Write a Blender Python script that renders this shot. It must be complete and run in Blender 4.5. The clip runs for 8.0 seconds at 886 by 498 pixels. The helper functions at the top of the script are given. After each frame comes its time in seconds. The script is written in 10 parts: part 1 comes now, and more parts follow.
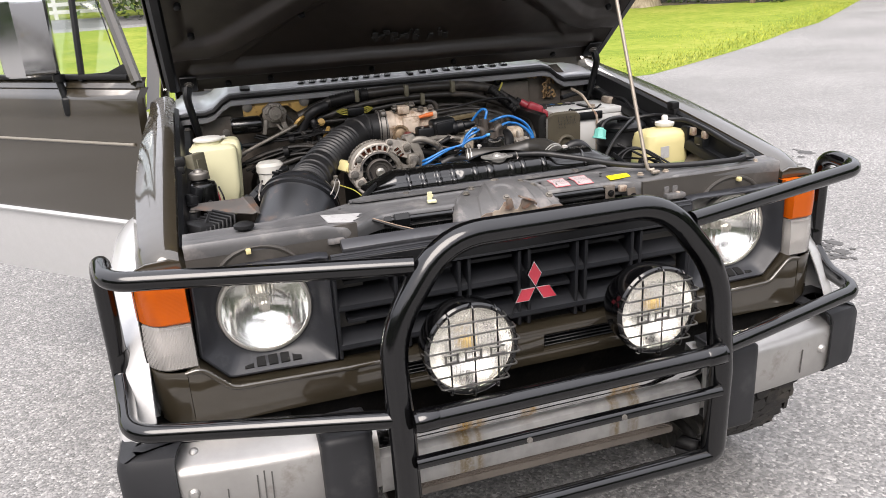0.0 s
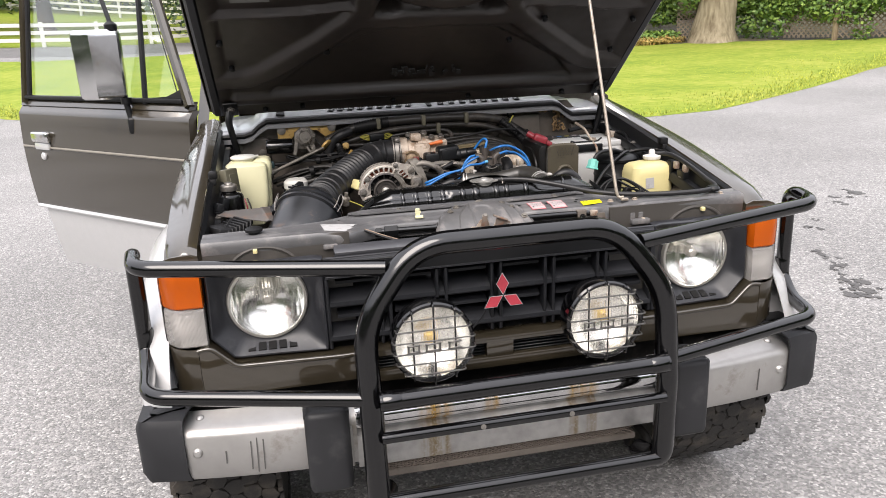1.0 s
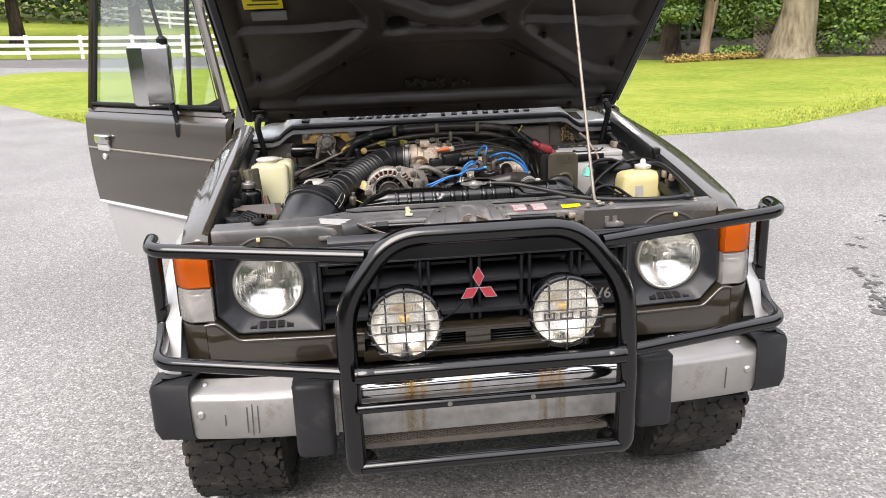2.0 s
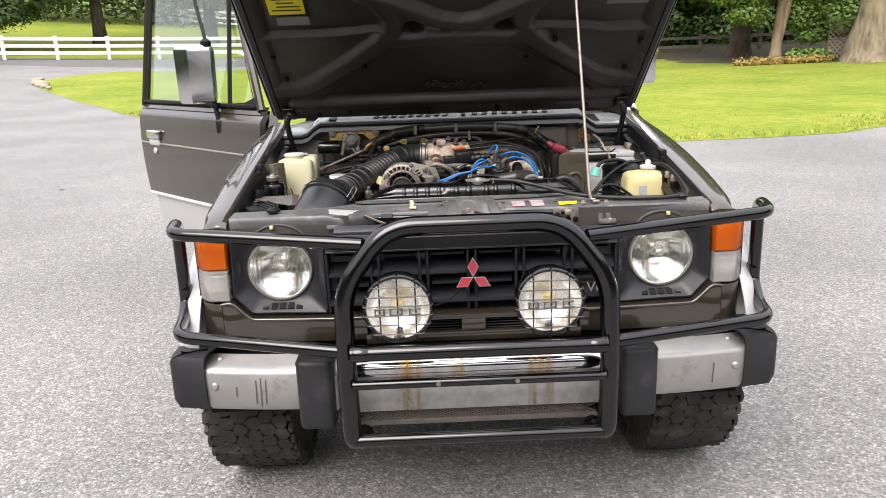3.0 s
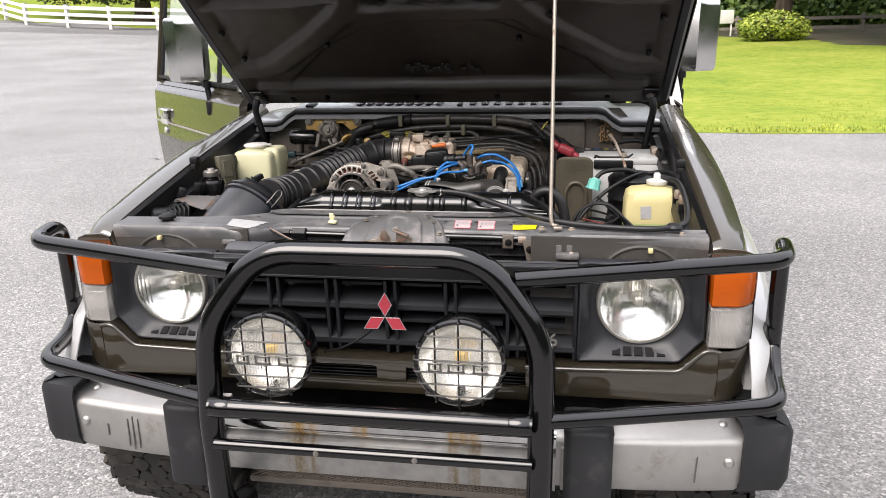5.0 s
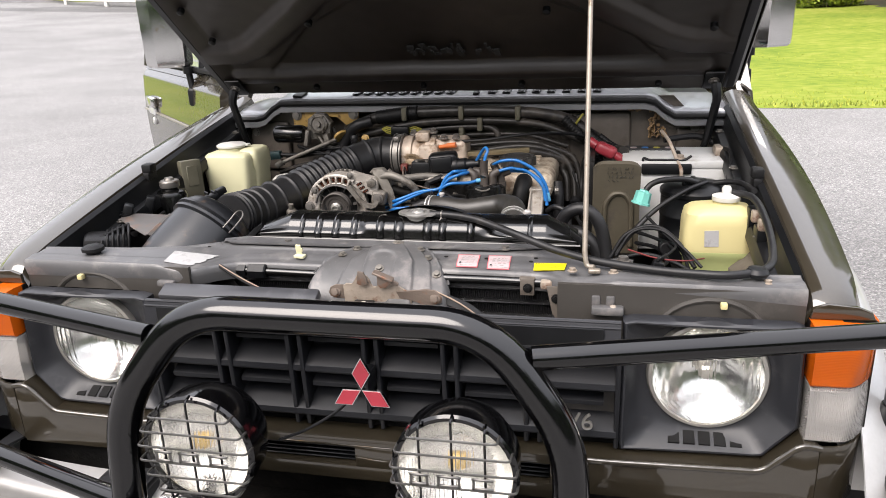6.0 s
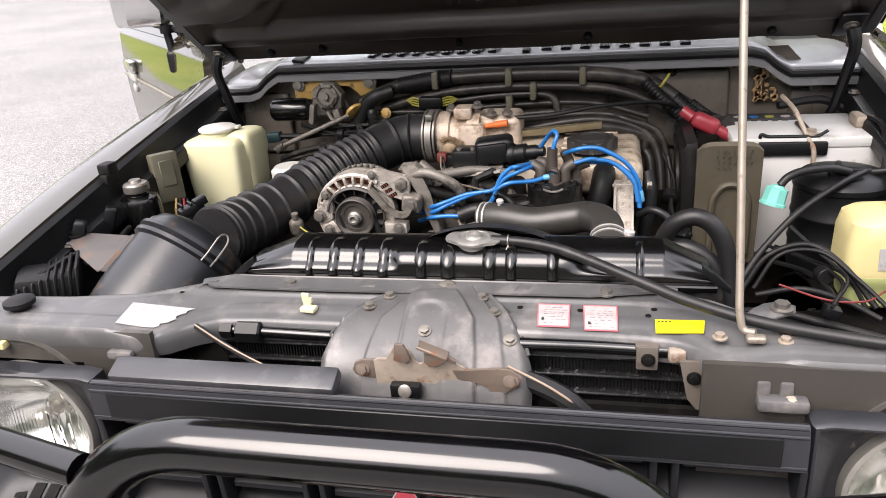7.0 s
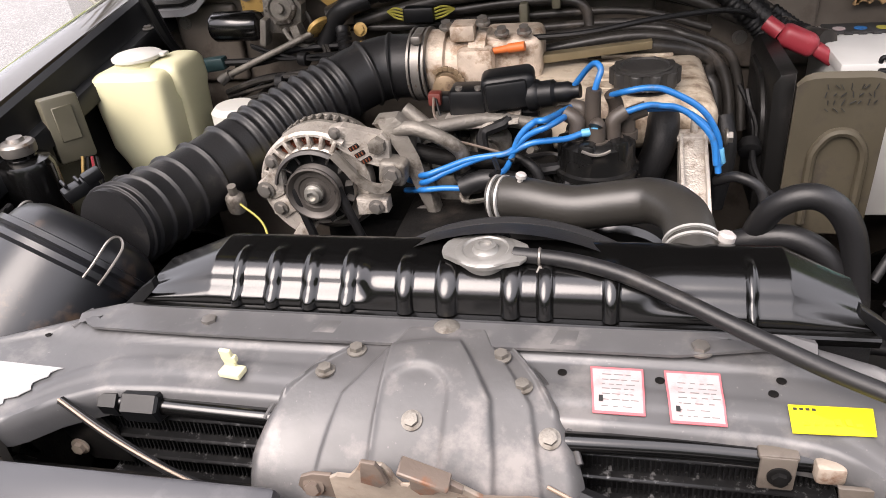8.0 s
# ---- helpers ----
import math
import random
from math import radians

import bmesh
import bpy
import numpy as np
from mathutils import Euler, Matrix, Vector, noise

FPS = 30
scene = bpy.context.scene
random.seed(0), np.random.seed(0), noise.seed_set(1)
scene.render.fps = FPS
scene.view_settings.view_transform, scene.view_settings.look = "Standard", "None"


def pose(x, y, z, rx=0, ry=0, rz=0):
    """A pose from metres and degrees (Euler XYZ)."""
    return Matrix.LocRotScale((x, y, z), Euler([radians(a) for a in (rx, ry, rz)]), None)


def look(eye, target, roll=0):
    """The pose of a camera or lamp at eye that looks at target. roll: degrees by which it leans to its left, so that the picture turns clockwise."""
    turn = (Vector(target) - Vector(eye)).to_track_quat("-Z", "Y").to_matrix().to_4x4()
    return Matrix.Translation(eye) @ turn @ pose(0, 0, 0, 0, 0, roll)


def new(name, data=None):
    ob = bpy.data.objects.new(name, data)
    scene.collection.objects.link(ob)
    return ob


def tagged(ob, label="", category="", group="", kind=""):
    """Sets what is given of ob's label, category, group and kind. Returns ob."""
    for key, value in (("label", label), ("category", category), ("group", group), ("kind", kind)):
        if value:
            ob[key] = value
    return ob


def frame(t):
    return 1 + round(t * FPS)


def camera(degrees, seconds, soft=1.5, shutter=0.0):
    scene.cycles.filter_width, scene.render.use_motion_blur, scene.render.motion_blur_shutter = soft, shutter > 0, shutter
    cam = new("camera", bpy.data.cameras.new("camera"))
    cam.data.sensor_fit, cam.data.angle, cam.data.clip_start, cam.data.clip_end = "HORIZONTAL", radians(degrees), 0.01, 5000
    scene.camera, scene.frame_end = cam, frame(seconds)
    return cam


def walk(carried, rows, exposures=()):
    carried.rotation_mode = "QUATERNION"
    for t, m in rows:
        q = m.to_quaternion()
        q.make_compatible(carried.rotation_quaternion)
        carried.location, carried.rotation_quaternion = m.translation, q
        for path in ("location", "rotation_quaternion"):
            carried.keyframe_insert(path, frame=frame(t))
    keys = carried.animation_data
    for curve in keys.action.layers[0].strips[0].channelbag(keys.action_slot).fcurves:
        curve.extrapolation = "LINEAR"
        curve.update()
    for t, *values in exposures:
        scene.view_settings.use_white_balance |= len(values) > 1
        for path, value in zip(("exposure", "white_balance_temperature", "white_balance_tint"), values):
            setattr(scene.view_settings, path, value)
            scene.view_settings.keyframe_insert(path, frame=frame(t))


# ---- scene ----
cam = camera(61.6, 8.0, soft=0.9)
PATH = [
    (0, (-0.588, -1.372, 1.367), (-0.043, 0.439, 0.716), -3.5),
    (0.5, (-0.552, -1.539, 1.388), (-0.088, 0.309, 0.778), -2.9),
    (1, (-0.455, -1.643, 1.39), (-0.079, 0.236, 0.819), -2.5),
    (1.5, (-0.335, -1.744, 1.388), (-0.052, 0.159, 0.843), -2.3),
    (3, (-0.109, -1.998, 1.388), (-0.08, -0.067, 0.866), -2.0),
    (3.5, (0.092, -1.978, 1.378), (0.036, -0.051, 0.846), -1.7),
    (4, (0.244, -1.907, 1.373), (0.102, 0.013, 0.83), -1.4),
    (4.5, (0.319, -1.731, 1.365), (0.089, 0.176, 0.809), -1.2),
    (4.7, (0.345, -1.646, 1.372), (0.079, 0.255, 0.811), -1.2),
    (5.8, (0.384, -1.16, 1.38), (-0.013, 0.701, 0.763), -1.9),
    (6, (0.369, -1.075, 1.373), (-0.043, 0.777, 0.74), -2.3),
    (6.5, (0.274, -0.847, 1.375), (-0.156, 0.98, 0.683), -3.4),
    (7, (0.212, -0.664, 1.367), (-0.23, 1.126, 0.592), -4.5),
    (7.5, (0.185, -0.455, 1.354), (-0.261, 1.285, 0.474), -5.3),
    (8, (0.137, -0.307, 1.326), (-0.297, 1.356, 0.303), -6.1),
]
walk(cam, [(t, look(eye, target, roll)) for t, eye, target, roll in PATH],
     exposures=[(0, 1.20, 6550, 15), (4.5, 1.16, 6550, 15), (6.0, 1.24, 6550, 15), (7.0, 1.47, 6640, 17), (8, 1.54, 6720, 19)])

# ---- light: bright overcast sky with a wide soft sun ----
SUN_EL, SUN_AZ = radians(50), radians(207)
world = bpy.data.worlds.new("sky")
scene.world = world
world.use_nodes = True
wn = world.node_tree.nodes
sky = wn.new("ShaderNodeTexSky")
sky.sky_type = "NISHITA"
sky.sun_disc = False
sky.sun_elevation, sky.sun_rotation = SUN_EL, SUN_AZ
sky.air_density, sky.dust_density, sky.ozone_density = 1.0, 4.0, 1.0
cloud = wn.new("ShaderNodeMixRGB")
cloud.inputs[0].default_value = 0.8
# an overcast sky: three times as bright overhead as at the horizon
way_up = wn.new("ShaderNodeSeparateXYZ")
world.node_tree.links.new(wn.new("ShaderNodeTexCoord").outputs["Generated"], way_up.inputs[0])
grade = wn.new("ShaderNodeMapRange")
grade.inputs[1].default_value, grade.inputs[2].default_value = 0.0, 1.0
grade.inputs[3].default_value, grade.inputs[4].default_value = 0.42, 1.3
world.node_tree.links.new(way_up.outputs[2], grade.inputs[0])
tint = wn.new("ShaderNodeVectorMath")
tint.operation = "SCALE"
tint.inputs[0].default_value = (8.7, 8.9, 9.2)
world.node_tree.links.new(grade.outputs[0], tint.inputs["Scale"])
world.node_tree.links.new(tint.outputs[0], cloud.inputs[2])
world.node_tree.links.new(sky.outputs[0], cloud.inputs[1])
world.node_tree.links.new(cloud.outputs[0], wn["Background"].inputs[0])
wn["Background"].inputs[1].default_value = 0.14
sun = new("sun", bpy.data.lights.new("sun", "SUN"))
sun.data.energy, sun.data.angle, sun.data.color = 2.1, radians(42), (1.0, 0.95, 0.87)
sun.matrix_world = look((-math.sin(SUN_AZ) * math.cos(SUN_EL) * -30, math.cos(SUN_AZ) * math.cos(SUN_EL) * 30, math.sin(SUN_EL) * 30), (0, 0, 0))


# ---- materials ----
def shader(name):
    m = bpy.data.materials.new(name)
    m.use_nodes = True
    nt = m.node_tree
    return m, nt.nodes, nt.links, nt.nodes["Principled BSDF"]


def mat(name, col, rough=0.5, metal=0.0, var=0.15, scale=25.0, bump=0.0, bscale=None, coat=0.0, coat_ior=1.5,
        dirt=None, dirt_amount=0.0, dirt_scale=8.0, ior=1.5, alpha=1.0, trans=0.0, rvar=0.12, speck=None, speck_scale=400.0, speck_amount=0.2, island=0.0):
    """A surface with grain at two scales, optional stains of a second colour, and fine relief."""
    m, n, l, b = shader(name)
    tc = n.new("ShaderNodeTexCoord")
    n1 = n.new("ShaderNodeTexNoise")
    n1.inputs["Scale"].default_value = scale
    n1.inputs["Detail"].default_value = 6
    n2 = n.new("ShaderNodeTexNoise")
    n2.inputs["Scale"].default_value = scale / 6
    n2.inputs["Detail"].default_value = 3
    for q in (n1, n2):
        l.new(tc.outputs["Object"], q.inputs["Vector"])
    mul = n.new("ShaderNodeMath")
    mul.operation = "ADD"
    l.new(n1.outputs["Fac"], mul.inputs[0])
    l.new(n2.outputs["Fac"], mul.inputs[1])
    ramp = n.new("ShaderNodeMapRange")
    ramp.inputs[1].default_value, ramp.inputs[2].default_value = 0.6, 1.4
    ramp.inputs[3].default_value, ramp.inputs[4].default_value = 1 - var, 1 + var
    l.new(mul.outputs[0], ramp.inputs[0])
    hsv = n.new("ShaderNodeHueSaturation")
    hsv.inputs["Color"].default_value = (*col, 1)
    last = ramp.outputs[0]
    if island:
        geo = n.new("ShaderNodeNewGeometry")
        mr = n.new("ShaderNodeMapRange")
        mr.inputs[3].default_value, mr.inputs[4].default_value = 1 - island, 1 + island
        l.new(geo.outputs["Random Per Island"], mr.inputs[0])
        mm = n.new("ShaderNodeMath")
        mm.operation = "MULTIPLY"
        l.new(last, mm.inputs[0])
        l.new(mr.outputs[0], mm.inputs[1])
        last = mm.outputs[0]
        hr = n.new("ShaderNodeMapRange")
        hr.inputs[3].default_value, hr.inputs[4].default_value = 0.5 + island * 0.06, 0.5 - island * 0.06
        l.new(geo.outputs["Random Per Island"], hr.inputs[0])
        l.new(hr.outputs[0], hsv.inputs["Hue"])
    l.new(last, hsv.inputs["Value"])
    colour = hsv.outputs[0]
    if dirt:
        n3 = n.new("ShaderNodeTexNoise")
        n3.inputs["Scale"].default_value = dirt_scale
        n3.inputs["Detail"].default_value = 8
        n3.inputs["Roughness"].default_value = 0.65
        l.new(tc.outputs["Object"], n3.inputs["Vector"])
        mr = n.new("ShaderNodeMapRange")
        mr.inputs[1].default_value, mr.inputs[2].default_value = 0.62 - dirt_amount * 0.3, 0.72 - dirt_amount * 0.2
        mr.clamp = True
        l.new(n3.outputs["Fac"], mr.inputs[0])
        mix = n.new("ShaderNodeMixRGB")
        mix.inputs[2].default_value = (*dirt, 1)
        l.new(mr.outputs[0], mix.inputs[0])
        l.new(colour, mix.inputs[1])
        colour = mix.outputs[0]
    if speck:
        n4 = n.new("ShaderNodeTexNoise")
        n4.inputs["Scale"].default_value = speck_scale
        n4.inputs["Detail"].default_value = 3
        l.new(tc.outputs["Object"], n4.inputs["Vector"])
        mr4 = n.new("ShaderNodeMapRange")
        mr4.inputs[1].default_value, mr4.inputs[2].default_value = 0.66 - speck_amount * 0.3, 0.78 - speck_amount * 0.3
        mr4.inputs[4].default_value = 0.8
        l.new(n4.outputs["Fac"], mr4.inputs[0])
        mix4 = n.new("ShaderNodeMixRGB")
        mix4.inputs[2].default_value = (*speck, 1)
        l.new(mr4.outputs[0], mix4.inputs[0])
        l.new(colour, mix4.inputs[1])
        colour = mix4.outputs[0]
    l.new(colour, b.inputs["Base Color"])
    rr = n.new("ShaderNodeMapRange")
    rr.inputs[1].default_value, rr.inputs[2].default_value = 0.3, 0.7
    rr.inputs[3].default_value, rr.inputs[4].default_value = max(0.02, rough - rvar * rough), min(1, rough + rvar)
    l.new(n2.outputs["Fac"], rr.inputs[0])
    l.new(rr.outputs[0], b.inputs["Roughness"])
    b.inputs["Metallic"].default_value = metal
    b.inputs["IOR"].default_value = ior
    b.inputs["Coat Weight"].default_value = coat
    b.inputs["Coat Roughness"].default_value = 0.05
    b.inputs["Coat IOR"].default_value = coat_ior
    b.inputs["Transmission Weight"].default_value = trans
    b.inputs["Alpha"].default_value = alpha
    if bump:
        nb = n.new("ShaderNodeTexNoise")
        nb.inputs["Scale"].default_value = bscale or scale * 4
        nb.inputs["Detail"].default_value = 4
        l.new(tc.outputs["Object"], nb.inputs["Vector"])
        bp = n.new("ShaderNodeBump")
        bp.inputs["Strength"].default_value = bump
        bp.inputs["Distance"].default_value = 0.004
        l.new(nb.outputs["Fac"], bp.inputs["Height"])
        l.new(bp.outputs[0], b.inputs["Normal"])
    return m


def fluted(name, col, axis, pitch, rough, trans, spec_bump=0.5):
    """Moulded lamp lens: clear or tinted, with fine parallel flutes."""
    m, n, l, b = shader(name)
    tc = n.new("ShaderNodeTexCoord")
    w = n.new("ShaderNodeTexWave")
    w.bands_direction = axis
    w.inputs["Scale"].default_value = 1 / pitch
    w.inputs["Distortion"].default_value = 0.4
    l.new(tc.outputs["Object"], w.inputs["Vector"])
    bp = n.new("ShaderNodeBump")
    bp.inputs["Strength"].default_value = spec_bump
    bp.inputs["Distance"].default_value = 0.003
    l.new(w.outputs["Fac"], bp.inputs["Height"])
    l.new(bp.outputs[0], b.inputs["Normal"])
    b.inputs["Base Color"].default_value = (*col, 1)
    b.inputs["Roughness"].default_value = rough
    b.inputs["Transmission Weight"].default_value = trans
    b.inputs["IOR"].default_value = 1.3
    return m


def stained(name, col, rough, metal, stain, spots):
    """Bare metal with upright rust stains about the given places across the car (x, half width)."""
    m, n, l, b = shader(name)
    geo = n.new("ShaderNodeNewGeometry")
    sep = n.new("ShaderNodeSeparateXYZ")
    l.new(geo.outputs["Position"], sep.inputs[0])

    def calc(op, a, c):
        q = n.new("ShaderNodeMath")
        q.operation = op
        for k, v in enumerate((a, c)):
            if isinstance(v, (int, float)):
                q.inputs[k].default_value = v
            else:
                l.new(v, q.inputs[k])
        return q.outputs[0]

    def noise_of(vec, scale, lo, hi):
        q = n.new("ShaderNodeTexNoise")
        q.inputs["Scale"].default_value = scale
        q.inputs["Detail"].default_value = 6
        l.new(vec, q.inputs["Vector"])
        mr = n.new("ShaderNodeMapRange")
        mr.inputs[1].default_value, mr.inputs[2].default_value = lo, hi
        l.new(q.outputs["Fac"], mr.inputs[0])
        return mr.outputs[0]

    total = None
    for x, w in spots:
        d = calc("ABSOLUTE", calc("SUBTRACT", sep.outputs[0], x), 0.0)
        mr = n.new("ShaderNodeMapRange")
        mr.interpolation_type = "SMOOTHSTEP"
        mr.inputs[1].default_value, mr.inputs[2].default_value = w * 0.6, w * 1.1
        mr.inputs[3].default_value, mr.inputs[4].default_value = 1.0, 0.0
        l.new(d, mr.inputs[0])
        total = mr.outputs[0] if total is None else calc("ADD", total, mr.outputs[0])
    stretch = n.new("ShaderNodeCombineXYZ")
    l.new(sep.outputs[0], stretch.inputs[0])
    l.new(calc("MULTIPLY", sep.outputs[2], 0.12), stretch.inputs[2])
    mask = calc("MULTIPLY", calc("MULTIPLY", total, noise_of(stretch.outputs[0], 45, 0.32, 0.62)), noise_of(geo.outputs["Position"], 160, 0.2, 0.5))
    mix = n.new("ShaderNodeMixRGB")
    dull = n.new("ShaderNodeMixRGB")
    dull.inputs[1].default_value = (*col, 1)
    dull.inputs[2].default_value = (col[0] * 0.72, col[1] * 0.72, col[2] * 0.72, 1)
    l.new(noise_of(geo.outputs["Position"], 30, 0.4, 0.75), dull.inputs[0])
    l.new(dull.outputs[0], mix.inputs[1])
    mix.inputs[2].default_value = (*stain, 1)
    l.new(mask, mix.inputs[0])
    l.new(mix.outputs[0], b.inputs["Base Color"])
    l.new(calc("ADD", calc("MULTIPLY", mask, 0.2), rough), b.inputs["Roughness"])
    b.inputs["Metallic"].default_value = metal
    return m


def asphalt_mat(name="worn_asphalt", shade=1.0):
    m, n, l, b = shader(name)
    tc = n.new("ShaderNodeTexCoord")
    vo = n.new("ShaderNodeTexVoronoi")
    vo.inputs["Scale"].default_value = 120
    vo2 = n.new("ShaderNodeTexVoronoi")
    vo2.inputs["Scale"].default_value = 70
    big = n.new("ShaderNodeTexNoise")
    big.inputs["Scale"].default_value = 0.5
    big.inputs["Detail"].default_value = 7
    for q in (vo, vo2, big):
        l.new(tc.outputs["Object"], q.inputs["Vector"])
    sep = n.new("ShaderNodeSeparateColor")
    l.new(vo.outputs["Color"], sep.inputs[0])
    sep2 = n.new("ShaderNodeSeparateColor")
    l.new(vo2.outputs["Color"], sep2.inputs[0])
    r = n.new("ShaderNodeValToRGB")
    r.color_ramp.elements[0].color = (0.108, 0.1065, 0.105, 1)
    r.color_ramp.elements[1].color = (0.335, 0.327, 0.315, 1)
    e = r.color_ramp.elements.new(0.55)
    e.color = (0.1749, 0.1716, 0.169, 1)
    e = r.color_ramp.elements.new(0.86)
    e.color = (0.225, 0.2195, 0.213, 1)
    l.new(sep.outputs[0], r.inputs[0])
    r2 = n.new("ShaderNodeMapRange")
    r2.inputs[3].default_value, r2.inputs[4].default_value = 0.84 * shade, 1.17 * shade
    l.new(sep2.outputs[0], r2.inputs[0])
    r3 = n.new("ShaderNodeMapRange")
    r3.inputs[1].default_value, r3.inputs[2].default_value = 0.35, 0.65
    r3.inputs[3].default_value, r3.inputs[4].default_value = 0.86, 1.12
    l.new(big.outputs["Fac"], r3.inputs[0])
    mm = n.new("ShaderNodeMath")
    mm.operation = "MULTIPLY"
    l.new(r2.outputs[0], mm.inputs[0])
    l.new(r3.outputs[0], mm.inputs[1])
    hsv = n.new("ShaderNodeHueSaturation")
    l.new(r.outputs[0], hsv.inputs["Color"])
    l.new(mm.outputs[0], hsv.inputs["Value"])
    l.new(hsv.outputs[0], b.inputs["Base Color"])
    b.inputs["Roughness"].default_value = 0.85
    bp = n.new("ShaderNodeBump")
    bp.inputs["Strength"].default_value = 0.8
    bp.inputs["Distance"].default_value = 0.004
    l.new(vo.outputs["Distance"], bp.inputs["Height"])
    bp.invert = True
    l.new(bp.outputs[0], b.inputs["Normal"])
    return m


def grass_mat():
    m, n, l, b = shader("lawn_grass")
    tc = n.new("ShaderNodeTexCoord")
    a = n.new("ShaderNodeTexNoise")
    a.inputs["Scale"].default_value = 0.45
    a.inputs["Detail"].default_value = 6
    f = n.new("ShaderNodeTexNoise")
    f.inputs["Scale"].default_value = 5
    f.inputs["Detail"].default_value = 5
    for q in (a, f):
        l.new(tc.outputs["Object"], q.inputs["Vector"])
    ad = n.new("ShaderNodeMath")
    ad.operation = "ADD"
    l.new(a.outputs["Fac"], ad.inputs[0])
    l.new(f.outputs["Fac"], ad.inputs[1])
    r = n.new("ShaderNodeValToRGB")
    r.color_ramp.elements[0].position, r.color_ramp.elements[1].position = 0.3, 0.72
    r.color_ramp.elements[0].color = (0.095, 0.150, 0.020, 1)
    r.color_ramp.elements[1].color = (0.275, 0.275, 0.062, 1)
    e = r.color_ramp.elements.new(0.5)
    e.color = (0.172, 0.215, 0.030, 1)
    h = n.new("ShaderNodeMath")
    h.operation = "MULTIPLY"
    h.inputs[1].default_value = 0.5
    l.new(ad.outputs[0], h.inputs[0])
    l.new(h.outputs[0], r.inputs[0])
    l.new(r.outputs[0], b.inputs["Base Color"])
    b.inputs["Roughness"].default_value = 0.9
    b.inputs["Specular IOR Level"].default_value = 0.1
    bp = n.new("ShaderNodeBump")
    bp.inputs["Strength"].default_value = 0.6
    bp.inputs["Distance"].default_value = 0.05
    l.new(f.outputs["Fac"], bp.inputs["Height"])
    l.new(bp.outputs[0], b.inputs["Normal"])
    return m


ASPHALT, GRASS = asphalt_mat(), grass_mat()
PAINT = mat("bronze_grey_paint", (0.030, 0.0245, 0.0160), 0.34, 0.18, 0.06, 300, coat=1.0, coat_ior=1.74, rvar=0.05, ior=1.2)
SILVER = mat("silver_paint", (0.48, 0.48, 0.48), 0.36, 0.35, 0.05, 200, coat=0.8, rvar=0.05)
BLACK = mat("black_gloss_tube", (0.0015, 0.0015, 0.0018), 0.07, 0, 0.2, 40, ior=1.56)
# near-black that puts the shade of slots and recesses into the colour
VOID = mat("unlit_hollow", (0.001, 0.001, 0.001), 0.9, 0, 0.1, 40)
BLACK_TANK = mat("black_enamel", (0.0025, 0.0025, 0.0025), 0.13, 0, 0.2, 30, bump=0.012, bscale=120, ior=1.58)
PLASTIC = mat("black_moulded_plastic", (0.00363, 0.00396, 0.00462), 0.36, 0, 0.25, 30, bump=0.03, bscale=900, ior=1.38)
PLASTIC_GREY = mat("faded_black_plastic", (0.0070, 0.0076, 0.0096), 0.40, 0, 0.25, 25, bump=0.04, bscale=700, ior=1.42)
# a paler version of PLASTIC_GREY for the header and lamp surrounds
HEADER_PL = mat("paler_black_plastic", (0.0130, 0.0138, 0.0168), 0.36, 0, 0.25, 25, bump=0.04, bscale=700, ior=1.5, dirt=(0.030, 0.030, 0.033), dirt_amount=0.12, dirt_scale=20)
RUBBER = mat("black_rubber", (0.0050, 0.0050, 0.0054), 0.5, 0, 0.3, 30, bump=0.15, bscale=400, ior=1.34)
HOSE = mat("dusty_rubber_hose", (0.0095, 0.0095, 0.0102), 0.42, 0, 0.3, 25, bump=0.06, bscale=300, ior=1.42, dirt=(0.030, 0.028, 0.026), dirt_amount=0.12, dirt_scale=24)
BUMPER_RUBBER = mat("weathered_bumper_rubber", (0.01188, 0.01221, 0.01386), 0.5, 0, 0.25, 20, bump=0.06, bscale=500, dirt=(0.02772, 0.02772, 0.02904), dirt_amount=0.2, dirt_scale=9, ior=1.42)
FRONT_FACE = mat("dull_brown_panel", (0.04356, 0.0396, 0.03498), 0.42, 0.1, 0.2, 18, bump=0.04, bscale=150, dirt=(0.066, 0.0594, 0.0528), dirt_amount=0.25, dirt_scale=12)
# pale blue-grey base: the sky's reflection on the cowl is put into the colour
COWL_PAINT = mat("sky_paled_cowl_paint", (0.1848, 0.1881, 0.198), 0.34, 0.3, 0.08, 60, coat=0.8, dirt=(0.132, 0.132, 0.132), dirt_amount=0.15, dirt_scale=14)
TYRE = mat("tyre_rubber", (0.0165, 0.0152, 0.0140), 0.85, 0, 0.3, 20, bump=0.25, bscale=300, dirt=(0.0495, 0.04224, 0.03432), dirt_amount=0.4, dirt_scale=9)
STEEL = mat("brushed_bumper_steel", (0.37, 0.362, 0.35), 0.42, 0.8, 0.08, 40, bump=0.06, bscale=200, dirt=(0.2376, 0.2178, 0.1914), dirt_amount=0.12, dirt_scale=7)
CHROME = mat("chrome", (0.656, 0.656, 0.656), 0.09, 1.0, 0.03, 60, dirt=(0.36, 0.24, 0.08), dirt_amount=0.06, dirt_scale=11)
MIRROR = mat("mirror_glass", (0.85, 0.87, 0.88), 0.02, 1.0, 0.0, 10)
ZINC = mat("zinc_bolt", (0.2178, 0.2046, 0.1881), 0.40, 0.7, 0.2, 60, dirt=(0.132, 0.0858, 0.0528), dirt_amount=0.12, dirt_scale=60)
ALU = mat("cast_aluminium", (0.396, 0.363, 0.3234), 0.42, 0.45, 0.28, 70, bump=0.34, bscale=380, dirt=(0.1716, 0.1386, 0.1089), dirt_amount=0.25, dirt_scale=32)
